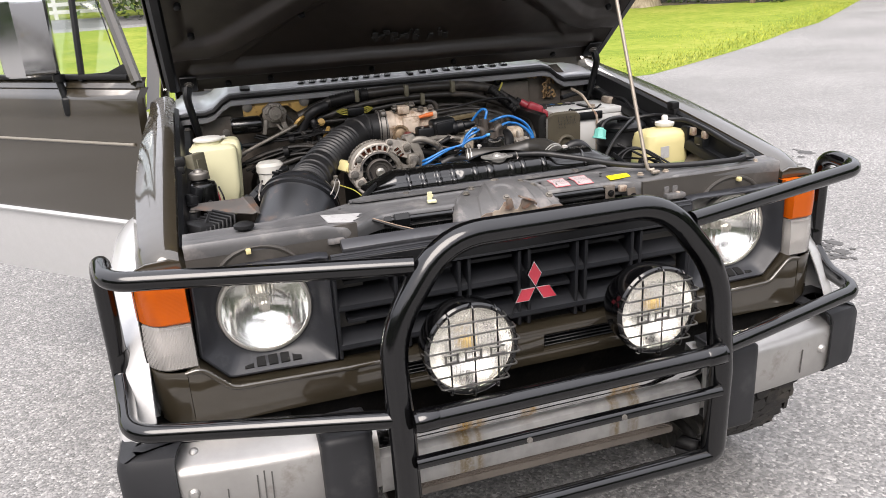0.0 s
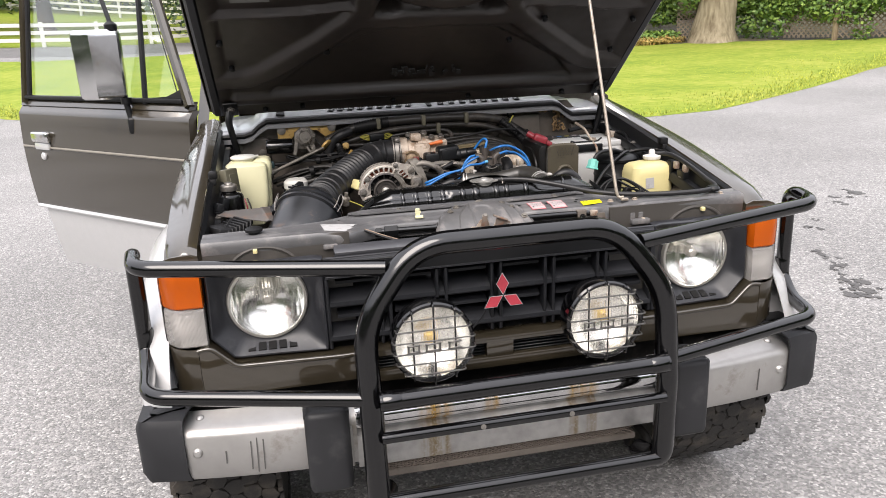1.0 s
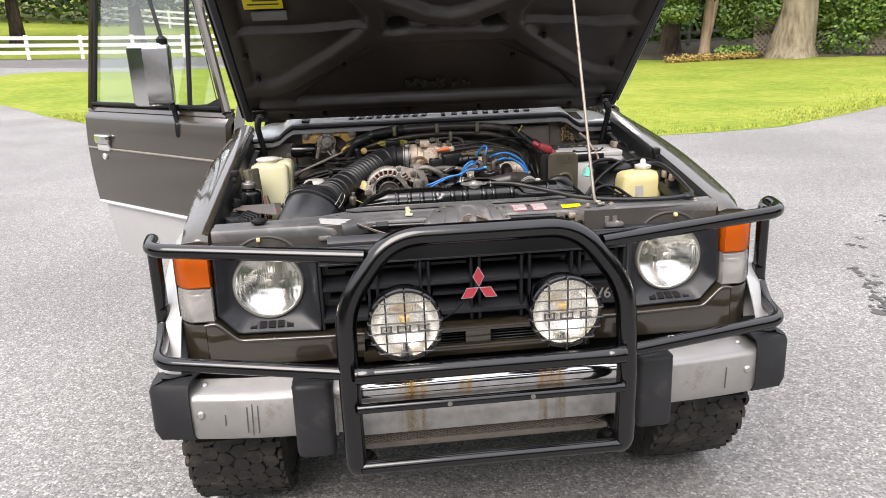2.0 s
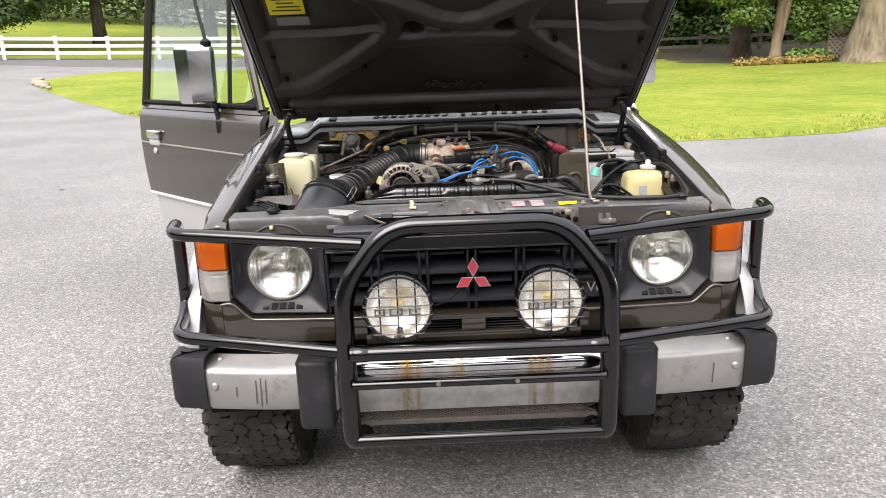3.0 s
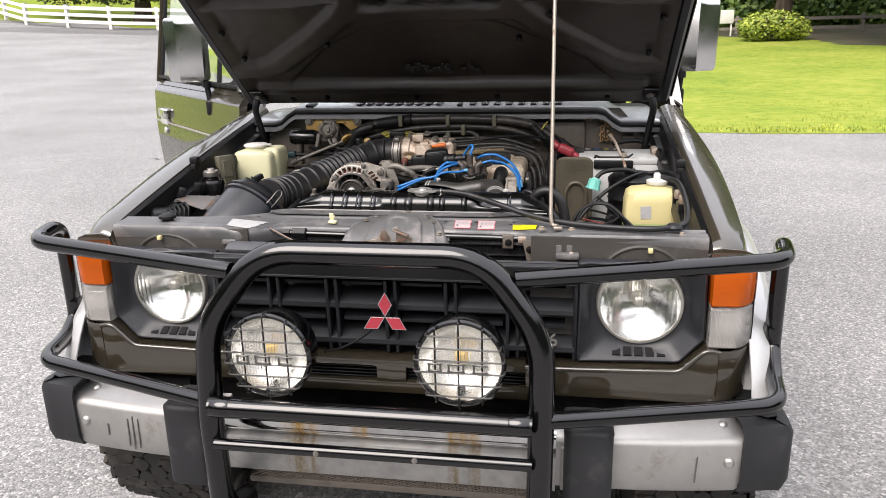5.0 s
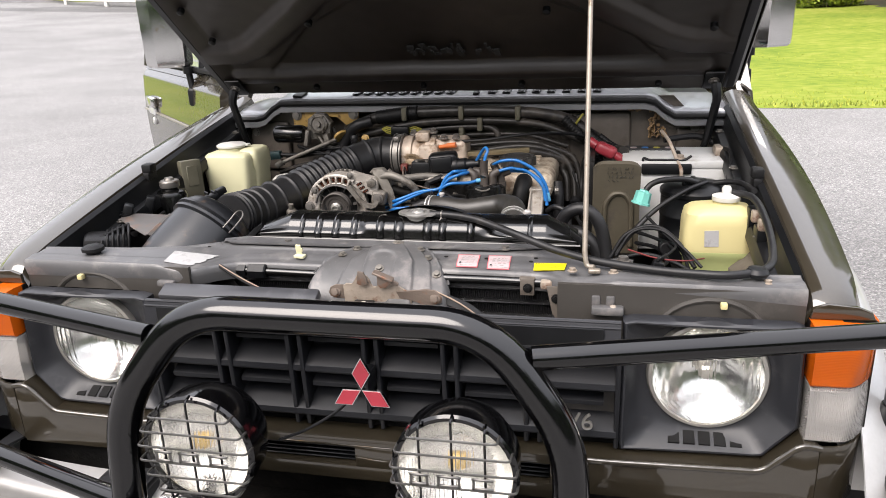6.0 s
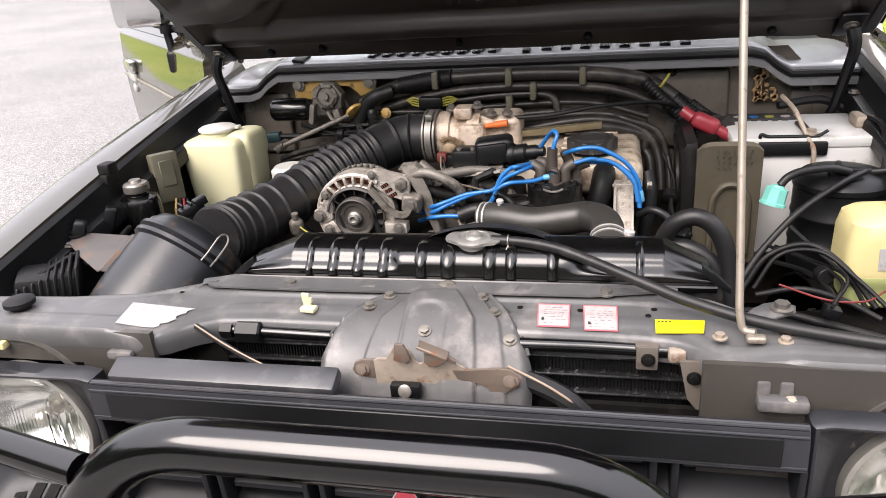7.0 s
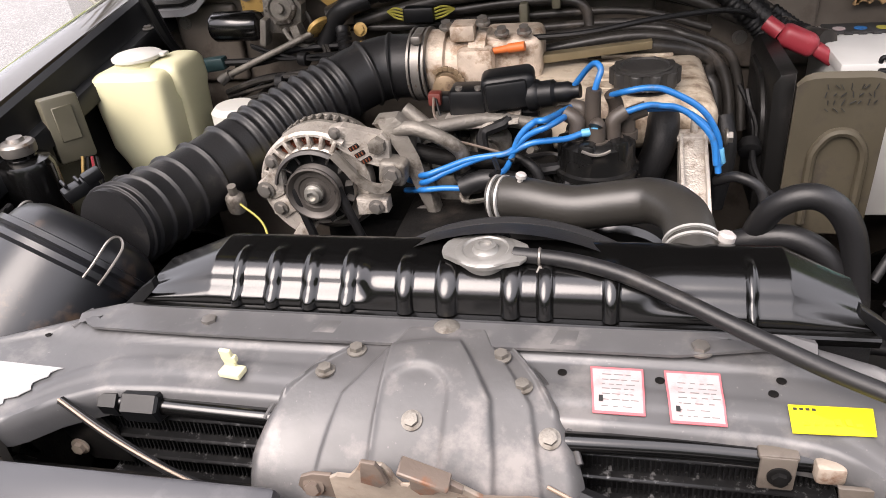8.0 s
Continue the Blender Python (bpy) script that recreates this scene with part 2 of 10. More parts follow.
ALU_DARK = mat("stained_aluminium", (0.1782, 0.165, 0.1452), 0.55, 0.5, 0.3, 50, bump=0.25, bscale=260, dirt=(0.0528, 0.0429, 0.033), dirt_amount=0.4, dirt_scale=22)
COVER = mat("valve_cover_paint", (0.45, 0.385, 0.30), 0.44, 0.1, 0.2, 40, bump=0.14, bscale=250, dirt=(0.15, 0.105, 0.07), dirt_amount=0.42, dirt_scale=18)
BAY = mat("dusty_bay_paint", (0.077, 0.0765, 0.078), 0.42, 0.1, 0.18, 26, bump=0.04, bscale=160, coat=0.12, rvar=0.3, dirt=(0.140, 0.134, 0.130), dirt_amount=0.28, dirt_scale=13, speck=(0.185, 0.173, 0.165), speck_scale=240, speck_amount=-0.12)
BAY_DARK = mat("grimy_bay_paint", (0.108, 0.092, 0.077), 0.42, 0.1, 0.35, 18, bump=0.14, bscale=110, dirt=(0.060, 0.048, 0.039), dirt_amount=0.28, dirt_scale=12)
# near-black for oily parts and for shade painted into hollows and holes
GRIME_SHADE = mat("oily_grime_and_shade", (0.0040, 0.0037, 0.0034), 0.6, 0, 0.4, 25, bump=0.3, bscale=120, ior=1.25, dirt=(0.012, 0.010, 0.0085), dirt_amount=0.3, dirt_scale=25)
PAD = mat("hood_liner_felt", (0.0185, 0.0140, 0.0116), 0.42, 0, 0.3, 14, bump=0.10, bscale=500, ior=1.62, dirt=(0.02772, 0.02046, 0.0165), dirt_amount=0.25, dirt_scale=5)
RUST = mat("rusty_latch_steel", (0.33, 0.2772, 0.2244), 0.5, 0.35, 0.25, 50, bump=0.2, bscale=250, dirt=(0.1716, 0.0858, 0.0495), dirt_amount=0.32, dirt_scale=30)
RUST_SPOT = mat("flaking_rust", (0.3432, 0.2178, 0.1056), 0.8, 0, 0.4, 80, bump=0.5, bscale=200, dirt=(0.0528, 0.0396, 0.0297), dirt_amount=0.5, dirt_scale=60)
GOLD = mat("yellow_zinc_plate", (0.42, 0.27, 0.085), 0.42, 0.25, 0.2, 40, dirt=(0.14, 0.085, 0.035), dirt_amount=0.2, dirt_scale=40)
ORANGE = fluted("amber_lens", (0.62, 0.115, 0.006), "Z", 0.008, 0.16, 0.25, 0.12)
CLEAR = fluted("clear_signal_lens", (0.60, 0.575, 0.545), "X", 0.009, 0.12, 0.6, 0.3)
LENS = fluted("headlight_glass", (0.985, 0.985, 0.97), "X", 0.012, 0.02, 1.0, 0.0)
LENS_D = fluted("driving_lamp_glass", (0.97, 0.965, 0.94), "X", 0.007, 0.16, 0.96, 0.25)
REFLECT_H = mat("headlight_reflector", (0.80, 0.80, 0.78), 0.10, 1.0, 0.06, 40, bump=0.10, bscale=30)
REFLECT = mat("lamp_reflector", (0.8835, 0.874, 0.8455), 0.13, 0.92, 0.05, 30, bump=0.12, bscale=40)
REFLECT_Y = mat("yellow_bulb_cap", (0.4752, 0.3168, 0.0792), 0.3, 0.5, 0.1, 50)
GLASS = None
RED = mat("red_badge", (0.3432, 0.0231, 0.0396), 0.3, 0, 0.05, 40, coat=0.5)
BLUE = mat("blue_ignition_lead", (0.010, 0.125, 0.37), 0.34, 0, 0.2, 40, coat=0.1, dirt=(0.022, 0.075, 0.17), dirt_amount=0.3, dirt_scale=40)
BOTTLE = mat("aged_polythene", (0.56, 0.54, 0.35), 0.4, 0, 0.06, 14, trans=0.0, bump=0.05, bscale=60)
BOTTLE_Y = mat("yellowed_polythene", (0.5016, 0.4422, 0.2178), 0.38, 0, 0.06, 14, bump=0.05, bscale=60)
WHITE_PL = mat("white_plastic", (0.5148, 0.5082, 0.4752), 0.4, 0, 0.06, 20)
BATT_W = mat("white_battery_case", (0.495, 0.495, 0.4818), 0.45, 0, 0.08, 20, dirt=(0.264, 0.2442, 0.2112), dirt_amount=0.15)
OLIVE = mat("olive_grey_plastic", (0.0891, 0.0825, 0.0561), 0.55, 0, 0.2, 25, bump=0.1)
SHIELD = mat("olive_heat_shield", (0.078, 0.067, 0.046), 0.5, 0.3, 0.2, 18, bump=0.08, bscale=120, dirt=(0.0594, 0.0495, 0.0396), dirt_amount=0.3, dirt_scale=16)
TEAL = mat("teal_connector", (0.132, 0.4092, 0.3564), 0.45, 0, 0.08, 40)
RED_PL = mat("red_terminal_boot", (0.24, 0.022, 0.032), 0.42, 0, 0.2, 40, dirt=(0.30, 0.10, 0.10), dirt_amount=0.1, dirt_scale=40)
ORANGE_PL = mat("orange_tag", (0.561, 0.132, 0.0264), 0.5, 0, 0.1, 40)
YELLOW = mat("yellow_sticker", (0.5808, 0.5016, 0.0066), 0.4, 0, 0.06, 40)
PAPER = mat("worn_paper_label", (0.33, 0.285, 0.285), 0.45, 0, 0.12, 30, dirt=(0.33, 0.22, 0.22), dirt_amount=0.3, dirt_scale=70)
TORN = mat("torn_paper", (0.3168, 0.3148, 0.3135), 0.6, 0, 0.12, 60, dirt=(0.2376, 0.231, 0.2244), dirt_amount=0.3, dirt_scale=45)
DUSTY = mat("dust_filmed_hose", (0.021, 0.019, 0.017), 0.4, 0, 0.35, 30, bump=0.06, bscale=300, ior=1.45, dirt=(0.062, 0.053, 0.045), dirt_amount=0.26, dirt_scale=16)
PINK = mat("red_label_print", (0.4224, 0.1056, 0.1188), 0.5, 0, 0.1, 60)
GREY_PAPER = mat("grey_printed_label", (0.132, 0.1287, 0.1221), 0.6, 0, 0.15, 40)
INK = mat("black_ink", (0.0198, 0.0198, 0.0198), 0.6, 0, 0.1, 60)
WIRE_Y = mat("yellow_wire", (0.27, 0.245, 0.04), 0.5, 0, 0.1, 40)
ROD = mat("tan_prop_rod", (0.264, 0.231, 0.1914), 0.4, 0.5, 0.15, 60, dirt=(0.132, 0.099, 0.066), dirt_amount=0.15, dirt_scale=40)
FINS = mat("black_cooling_fins", (0.0033, 0.0033, 0.00363), 0.5, 0.2, 0.3, 80, bump=0.3, bscale=900)
FIN_TUBE = mat("scuffed_condenser_tube", (0.0198, 0.0198, 0.02046), 0.35, 0.5, 0.4, 120, dirt=(0.2244, 0.2244, 0.2244), dirt_amount=0.22, dirt_scale=130)
LATCH_COVER = mat("scuffed_grey_panel", (0.075, 0.0735, 0.0735), 0.46, 0.05, 0.22, 40, bump=0.07, bscale=140, coat=0.06, rvar=0.35, dirt=(0.150, 0.138, 0.132), dirt_amount=0.32, dirt_scale=18, speck=(0.20, 0.185, 0.175), speck_scale=260, speck_amount=-0.12)
BAY_BLACK = mat("black_inner_panel", (0.0060, 0.0058, 0.0056), 0.36, 0, 0.3, 16, bump=0.06, bscale=120, ior=1.36, dirt=(0.020, 0.018, 0.017), dirt_amount=0.2, dirt_scale=14)
LEAF = mat("green_leaves", (0.105, 0.180, 0.030), 0.55, 0, 0.3, 3, island=0.45)
LEAF_D = mat("dark_leaves", (0.055, 0.098, 0.024), 0.6, 0, 0.3, 3, island=0.45)
LEAF_Y = mat("bright_shrub_leaves", (0.225, 0.285, 0.0375), 0.55, 0, 0.3, 4, island=0.4)
LEAF_O = mat("olive_needles", (0.135, 0.145, 0.042), 0.65, 0, 0.3, 3, island=0.4)
PETAL = mat("orange_brown_groundcover", (0.285, 0.2025, 0.0525), 0.7, 0, 0.3, 6, island=0.4)
FENCE_W = mat("white_fence_paint", (0.58, 0.565, 0.52), 0.55, 0, 0.08, 6)
LATTICE = mat("weathered_lattice_wood", (0.1452, 0.1155, 0.0858), 0.85, 0, 0.25, 10)
RAIL = mat("weathered_rail_wood", (0.1584, 0.1386, 0.1188), 0.85, 0, 0.3, 8, bump=0.5)
# dark brown litter, with the shade under the trees put into the colour
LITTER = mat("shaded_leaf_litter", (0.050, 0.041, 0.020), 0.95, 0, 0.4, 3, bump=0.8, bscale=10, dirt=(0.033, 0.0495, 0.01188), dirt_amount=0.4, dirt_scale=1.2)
STONE = mat("pale_edging_stone", (0.297, 0.2508, 0.1914), 0.85, 0, 0.3, 6, bump=0.8, bscale=20)
OILSTAIN = mat("dark_asphalt_stain", (0.060, 0.058, 0.057), 0.75, 0, 0.25, 60, bump=0.3, bscale=200)
UPHOLSTERY = mat("grey_cloth", (0.066, 0.066, 0.066), 0.9, 0, 0.2, 60)


COPPER = mat("copper_winding", (0.198, 0.0561, 0.0264), 0.5, 0.4)
GUARD = mat("tarnished_guard_wire", (0.132, 0.1287, 0.1221), 0.25, 0.8, 0.15, 80)
RING = mat("dull_chrome_ring", (0.4092, 0.396, 0.363), 0.3, 0.8, 0.1, 60)


def bark_mat(name, dark, pale):
    """Bark: upright furrows, moss-grey patches and fine relief."""
    m, n, l, b = shader(name)
    tc = n.new("ShaderNodeTexCoord")
    mp = n.new("ShaderNodeMapping")
    mp.inputs["Scale"].default_value = (1, 1, 0.13)
    l.new(tc.outputs["Object"], mp.inputs["Vector"])
    fur = n.new("ShaderNodeTexNoise")
    fur.inputs["Scale"].default_value, fur.inputs["Detail"].default_value = 9, 7
    l.new(mp.outputs[0], fur.inputs["Vector"])
    big = n.new("ShaderNodeTexNoise")
    big.inputs["Scale"].default_value, big.inputs["Detail"].default_value = 1.3, 4
    l.new(tc.outputs["Object"], big.inputs["Vector"])
    ad = n.new("ShaderNodeMath")
    ad.operation = "ADD"
    l.new(fur.outputs["Fac"], ad.inputs[0])
    l.new(big.outputs["Fac"], ad.inputs[1])
    mr = n.new("ShaderNodeMapRange")
    mr.inputs[1].default_value, mr.inputs[2].default_value = 0.75, 1.25
    l.new(ad.outputs[0], mr.inputs[0])
    mix = n.new("ShaderNodeMixRGB")
    mix.inputs[1].default_value, mix.inputs[2].default_value = (*dark, 1), (*pale, 1)
    l.new(mr.outputs[0], mix.inputs[0])
    l.new(mix.outputs[0], b.inputs["Base Color"])
    b.inputs["Roughness"].default_value = 0.95
    b.inputs["Specular IOR Level"].default_value = 0.1
    bp = n.new("ShaderNodeBump")
    bp.inputs["Strength"].default_value, bp.inputs["Distance"].default_value = 1.0, 0.05
    l.new(fur.outputs["Fac"], bp.inputs["Height"])
    l.new(bp.outputs[0], b.inputs["Normal"])
    return m


def glass_mat():
    m, n, l, b = shader("window_glass")
    b.inputs["Base Color"].default_value = (0.86, 0.93, 0.90, 1)
    b.inputs["Roughness"].default_value = 0.01
    b.inputs["IOR"].default_value = 1.45
    b.inputs["Transmission Weight"].default_value = 1.0
    return m


GLASS = glass_mat()
BARK = bark_mat("furrowed_grey_bark", (0.115, 0.092, 0.060), (0.285, 0.245, 0.172))
BARK_D = bark_mat("dark_tree_bark", (0.045, 0.034, 0.025), (0.120, 0.094, 0.070))
BARK_P = bark_mat("pale_tree_bark", (0.145, 0.105, 0.072), (0.30, 0.235, 0.165))


# ---- building blocks ----
def finish(bm, sharp=38):
    bmesh.ops.recalc_face_normals(bm, faces=bm.faces)
    lim = radians(sharp)
    for f in bm.faces:
        f.smooth = True
    for e in bm.edges:
        if len(e.link_faces) == 2 and e.calc_face_angle(0) > lim:
            e.smooth = False


def origin_of(ob):
    """World place of an object whose ancestors only shift it."""
    p = ob.location.copy()
    while ob.parent:
        ob = ob.parent
        p += ob.location
    return p


def obj(name, bm, material, sharp=38, at=None):
    finish(bm, sharp)
    me = bpy.data.meshes.new(name)
    if at is None:
        lo = Vector([min(v.co[i] for v in bm.verts) for i in range(3)])
        hi = Vector([max(v.co[i] for v in bm.verts) for i in range(3)])
        at = (lo + hi) / 2
    at = Vector(at)
    bmesh.ops.translate(bm, verts=bm.verts, vec=-at)
    bm.to_mesh(me)
    bm.free()
    me.materials.append(material)
    ob = new(name, me)
    ob.location = at
    return ob


def islands(bm):
    """The pieces of a mesh that hang together, each as a mesh of its own."""
    left, out = set(bm.verts), []
    while left:
        todo, seen = [left.pop()], set()
        while todo:
            v = todo.pop()
            if v in seen:
                continue
            seen.add(v)
            todo.extend(e.other_vert(v) for e in v.link_edges)
        left -= seen
        nb, m = bmesh.new(), {}
        for v in seen:
            m[v] = nb.verts.new(v.co)
        for f in {f for v in seen for f in v.link_faces}:
            nb.faces.new([m[v] for v in f.verts])
        out.append(nb)
    bm.free()
    return out


def part(name, bm, material, parent, label="", sharp=38, split=False):
    """One mesh under a thing or under a part, given in world metres; split: each loose piece its own."""
    set_bolts(material, parent)
    if not bm.verts:
        return None
    if split:
        return [part(name, q, material, parent, label, sharp) for q in islands(bm)]
    ob = obj(name, bm, material, sharp)
    ob.parent = parent
    ob.location = ob.location - origin_of(parent)
    if label:
        tagged(ob, label)
    return ob


def thing(name, bm, material, label, category, group="", kind="", sharp=38):
    ob = obj(name, bm, material, sharp)
    lo = min(v.co.z for v in ob.data.vertices)
    for v in ob.data.vertices:
        v.co.z -= lo
    ob.location.z += lo
    return tagged(ob, label, category, group, kind)


def empty_thing(name, at, label, category, group="", kind=""):
    ob = new(name)
    ob.location = at
    return tagged(ob, label, category, group, kind)


def B():
    return bmesh.new()


def box(bm, c, s, bev=0.004, seg=2, rot=(0, 0, 0), taper=None):
    """A box about c with sides s, edges rounded by bev; taper: x and y scale of its top."""
    m = Matrix.Translation(c) @ Euler([radians(a) for a in rot]).to_matrix().to_4x4()
    g = bmesh.ops.create_cube(bm, size=1.0)["verts"]
    for v in g:
        t = v.co.z > 0
        v.co = Vector((v.co.x * s[0] * (taper[0] if taper and t else 1), v.co.y * s[1] * (taper[1] if taper and t else 1), v.co.z * s[2]))
    new_v = list(g)
    if bev > 0:
        edges = list({e for v in g for e in v.link_edges})
        r = bmesh.ops.bevel(bm, geom=edges, offset=min(bev, min(s) * 0.45), segments=seg, profile=0.5, affect="EDGES")
        new_v = list({v for f in r["faces"] for v in f.verts} | {v for v in g if v.is_valid})
    bmesh.ops.transform(bm, matrix=m, verts=new_v)


def rounded(pts, r, n=5):
    """A polyline with its corners turned into arcs of about radius r (a number or one for each inner corner)."""
    pts = [Vector(p) for p in pts]
    out = [pts[0]]
    for i in range(1, len(pts) - 1):
        a, p, b = pts[i - 1], pts[i], pts[i + 1]
        rr = r[i - 1] if isinstance(r, (list, tuple)) else r
        u, v = (a - p), (b - p)
        d = min(rr, u.length * 0.48, v.length * 0.48)
        p0, p1 = p + u.normalized() * d, p + v.normalized() * d
        for k in range(n + 1):
            t = k / n
            out.append(p0 * (1 - t) ** 2 + p * 2 * t * (1 - t) + p1 * t * t)
    out.append(pts[-1])
    return out


def curve(pts, n=6):
    """Catmull-Rom through the points."""
    pts = [Vector(p) for p in pts]
    q = [pts[0] * 2 - pts[1]] + pts + [pts[-1] * 2 - pts[-2]]
    out = []
    for i in range(1, len(q) - 2):
        a, b, c, d = q[i - 1:i + 3]
        for k in range(n):
            t = k / n
            out.append(0.5 * ((2 * b) + (c - a) * t + (2 * a - 5 * b + 4 * c - d) * t * t + (3 * b - a - 3 * c + d) * t ** 3))
    out.append(pts[-1])
    return out


def tube(bm, pts, r, seg=12, caps=True, closed=False):
    """A round tube along the points; r: a number or a function of the way along it, 0 to 1."""
    pts = [Vector(p) for p in pts]
    n = len(pts)
    up = Vector((0, 0, 1))
    t0 = (pts[1] - pts[0]).normalized()
    if abs(t0.z) > 0.9:
        up = Vector((1, 0, 0))
    nrm = (up - t0 * up.dot(t0)).normalized()
    rings = []
    for i in range(n):
        if closed:
            t = (pts[(i + 1) % n] - pts[i - 1]).normalized()
        else:
            t = (pts[min(i + 1, n - 1)] - pts[max(i - 1, 0)]).normalized()
        nrm = nrm - t * nrm.dot(t)
        if nrm.length < 1e-6:
            nrm = t.orthogonal()
        nrm.normalize()
        bi = t.cross(nrm)
        rad = r(i / (n - 1)) if callable(r) else r
        rings.append([bm.verts.new(pts[i] + (nrm * math.cos(2 * math.pi * k / seg) + bi * math.sin(2 * math.pi * k / seg)) * rad) for k in range(seg)])
    for i in range(n if closed else n - 1):
        a, b = rings[i], rings[(i + 1) % n]
        for k in range(seg):
            bm.faces.new((a[k], a[(k + 1) % seg], b[(k + 1) % seg], b[k]))
    if caps and not closed:
        bm.faces.new(list(reversed(rings[0])))
        bm.faces.new(rings[-1])


def lathe(bm, c, axis, prof, seg=32, closed=False):
    """Turns a profile of (radius, height along axis) about an axis through c."""
    axis = Vector(axis).normalized()
    u = axis.orthogonal().normalized()
    w = axis.cross(u)
    c = Vector(c)
    rings = []
    for rad, h in prof:
        if rad < 1e-6:
            rings.append([bm.verts.new(c + axis * h)])
        else:
            rings.append([bm.verts.new(c + axis * h + (u * math.cos(2 * math.pi * k / seg) + w * math.sin(2 * math.pi * k / seg)) * rad) for k in range(seg)])
    for a, b in zip(rings, rings[1:]):
        for k in range(seg):
            k2 = (k + 1) % seg
            if len(a) == 1 and len(b) > 1:
                bm.faces.new((a[0], b[k], b[k2]))
            elif len(b) == 1 and len(a) > 1:
                bm.faces.new((a[k], a[k2], b[0]))
            elif len(a) > 1:
                bm.faces.new((a[k], a[k2], b[k2], b[k]))
    if len(rings[0]) > 1 and not closed:
        bm.faces.new(list(reversed(rings[0])))
    if len(rings[-1]) > 1 and not closed:
        bm.faces.new(rings[-1])


def prism(bm, poly, to3, d0, d1, bev=0.0):
    """A flat polygon given thickness: to3(u, v, d) gives the place."""
    a = [bm.verts.new(to3(u, v, d0)) for u, v in poly]
    b = [bm.verts.new(to3(u, v, d1)) for u, v in poly]
    n = len(poly)
    fs = [bm.faces.new(a), bm.faces.new(list(reversed(b)))]
    for k in range(n):
        fs.append(bm.faces.new((a[k], b[k], b[(k + 1) % n], a[(k + 1) % n])))
    if bev:
        edges = list({e for f in fs[:2] for e in f.edges})
        bmesh.ops.bevel(bm, geom=edges, offset=bev, segments=2, profile=0.5, affect="EDGES")


def xz(u, v, d):
    return (u, d, v)


def xy(u, v, d):
    return (u, v, d)


def yz(u, v, d):
    return (d, u, v)


def loft(bm, secs, cap=False):
    """A skin through rows of points that all have the same length."""
    rows = [[bm.verts.new(p) for p in s] for s in secs]
    for a, b in zip(rows, rows[1:]):
        for k in range(len(a) - 1):
            bm.faces.new((a[k], a[k + 1], b[k + 1], b[k]))
    if cap:
        bm.faces.new(rows[0])
        bm.faces.new(list(reversed(rows[-1])))
    return rows


def thicken(bm, t, back=None):
    """Gives a skin thickness t, or moves its far side by the vector back."""
    bmesh.ops.recalc_face_normals(bm, faces=bm.faces)
    bm.normal_update()
    faces = list(bm.faces)
    rim = [e for e in bm.edges if len(e.link_faces) == 1]
    far = {v: bm.verts.new(v.co + (back if back is not None else v.normal * -t)) for v in list(bm.verts)}
    for f in faces:
        bm.faces.new([far[v] for v in reversed(f.verts)])
    for e in rim:
        u, w = e.verts
        bm.faces.new((u, w, far[w], far[u]))


PENDING = []


def bolt(bm, c, axis=(0, 0, 1), r=0.007, h=0.006):
    """Notes a flanged hexagon bolt; part() sets each as an object of its own."""
    PENDING.append((Vector(c), Vector(axis), r, h))


BOLTS = {}


def set_bolts(material, parent):
    while PENDING:
        c, axis, r, h = PENDING.pop(0)
        key = (r, h, material.name)
        if key not in BOLTS:
            bm = B()
            lathe(bm, (0, 0, 0), (0, 0, 1), [(r * 1.45, 0), (r * 1.45, h * 0.25), (r * 1.0, h * 0.35)], 16)
            lathe(bm, (0, 0, 0), (0, 0, 1), [(r, h * 0.3), (r, h * 0.95), (r * 0.75, h)], 6)
            finish(bm)
            BOLTS[key] = bpy.data.meshes.new("bolt")
            bm.to_mesh(BOLTS[key])
            bm.free()
            BOLTS[key].materials.append(material)
        o = new("bolt", BOLTS[key])
        o.rotation_euler = axis.to_track_quat("Z", "Y").to_euler()
        o.parent = parent
        o.location = c - origin_of(parent)


def grid_sheet(bm, f, nu, nv):
    """A skin of f(u, v), u and v from 0 to 1."""
    rows = [[bm.verts.new(f(i / nu, j / nv)) for j in range(nv + 1)] for i in range(nu + 1)]
    for i in range(nu):
        for j in range(nv):
            bm.faces.new((rows[i][j], rows[i + 1][j], rows[i + 1][j + 1], rows[i][j + 1]))
    return rows


# ---- the vehicle ----
car = empty_thing("off_road_vehicle", (0, 1.6, 0), "bronze-grey off-road vehicle, hood raised, door open, on asphalt", "car")


def top_z(y):
    """Height of the fender's top edge."""
    if y < 0.10:
        return 0.925 + 0.033 * math.sqrt(max(0, (y - 0.03) / 0.07))
    return 0.958 + 0.19 * (y - 0.10) - 0.02 * (y - 0.10) ** 2


WHEEL_Y, WHEEL_Z = 0.425, 0.385


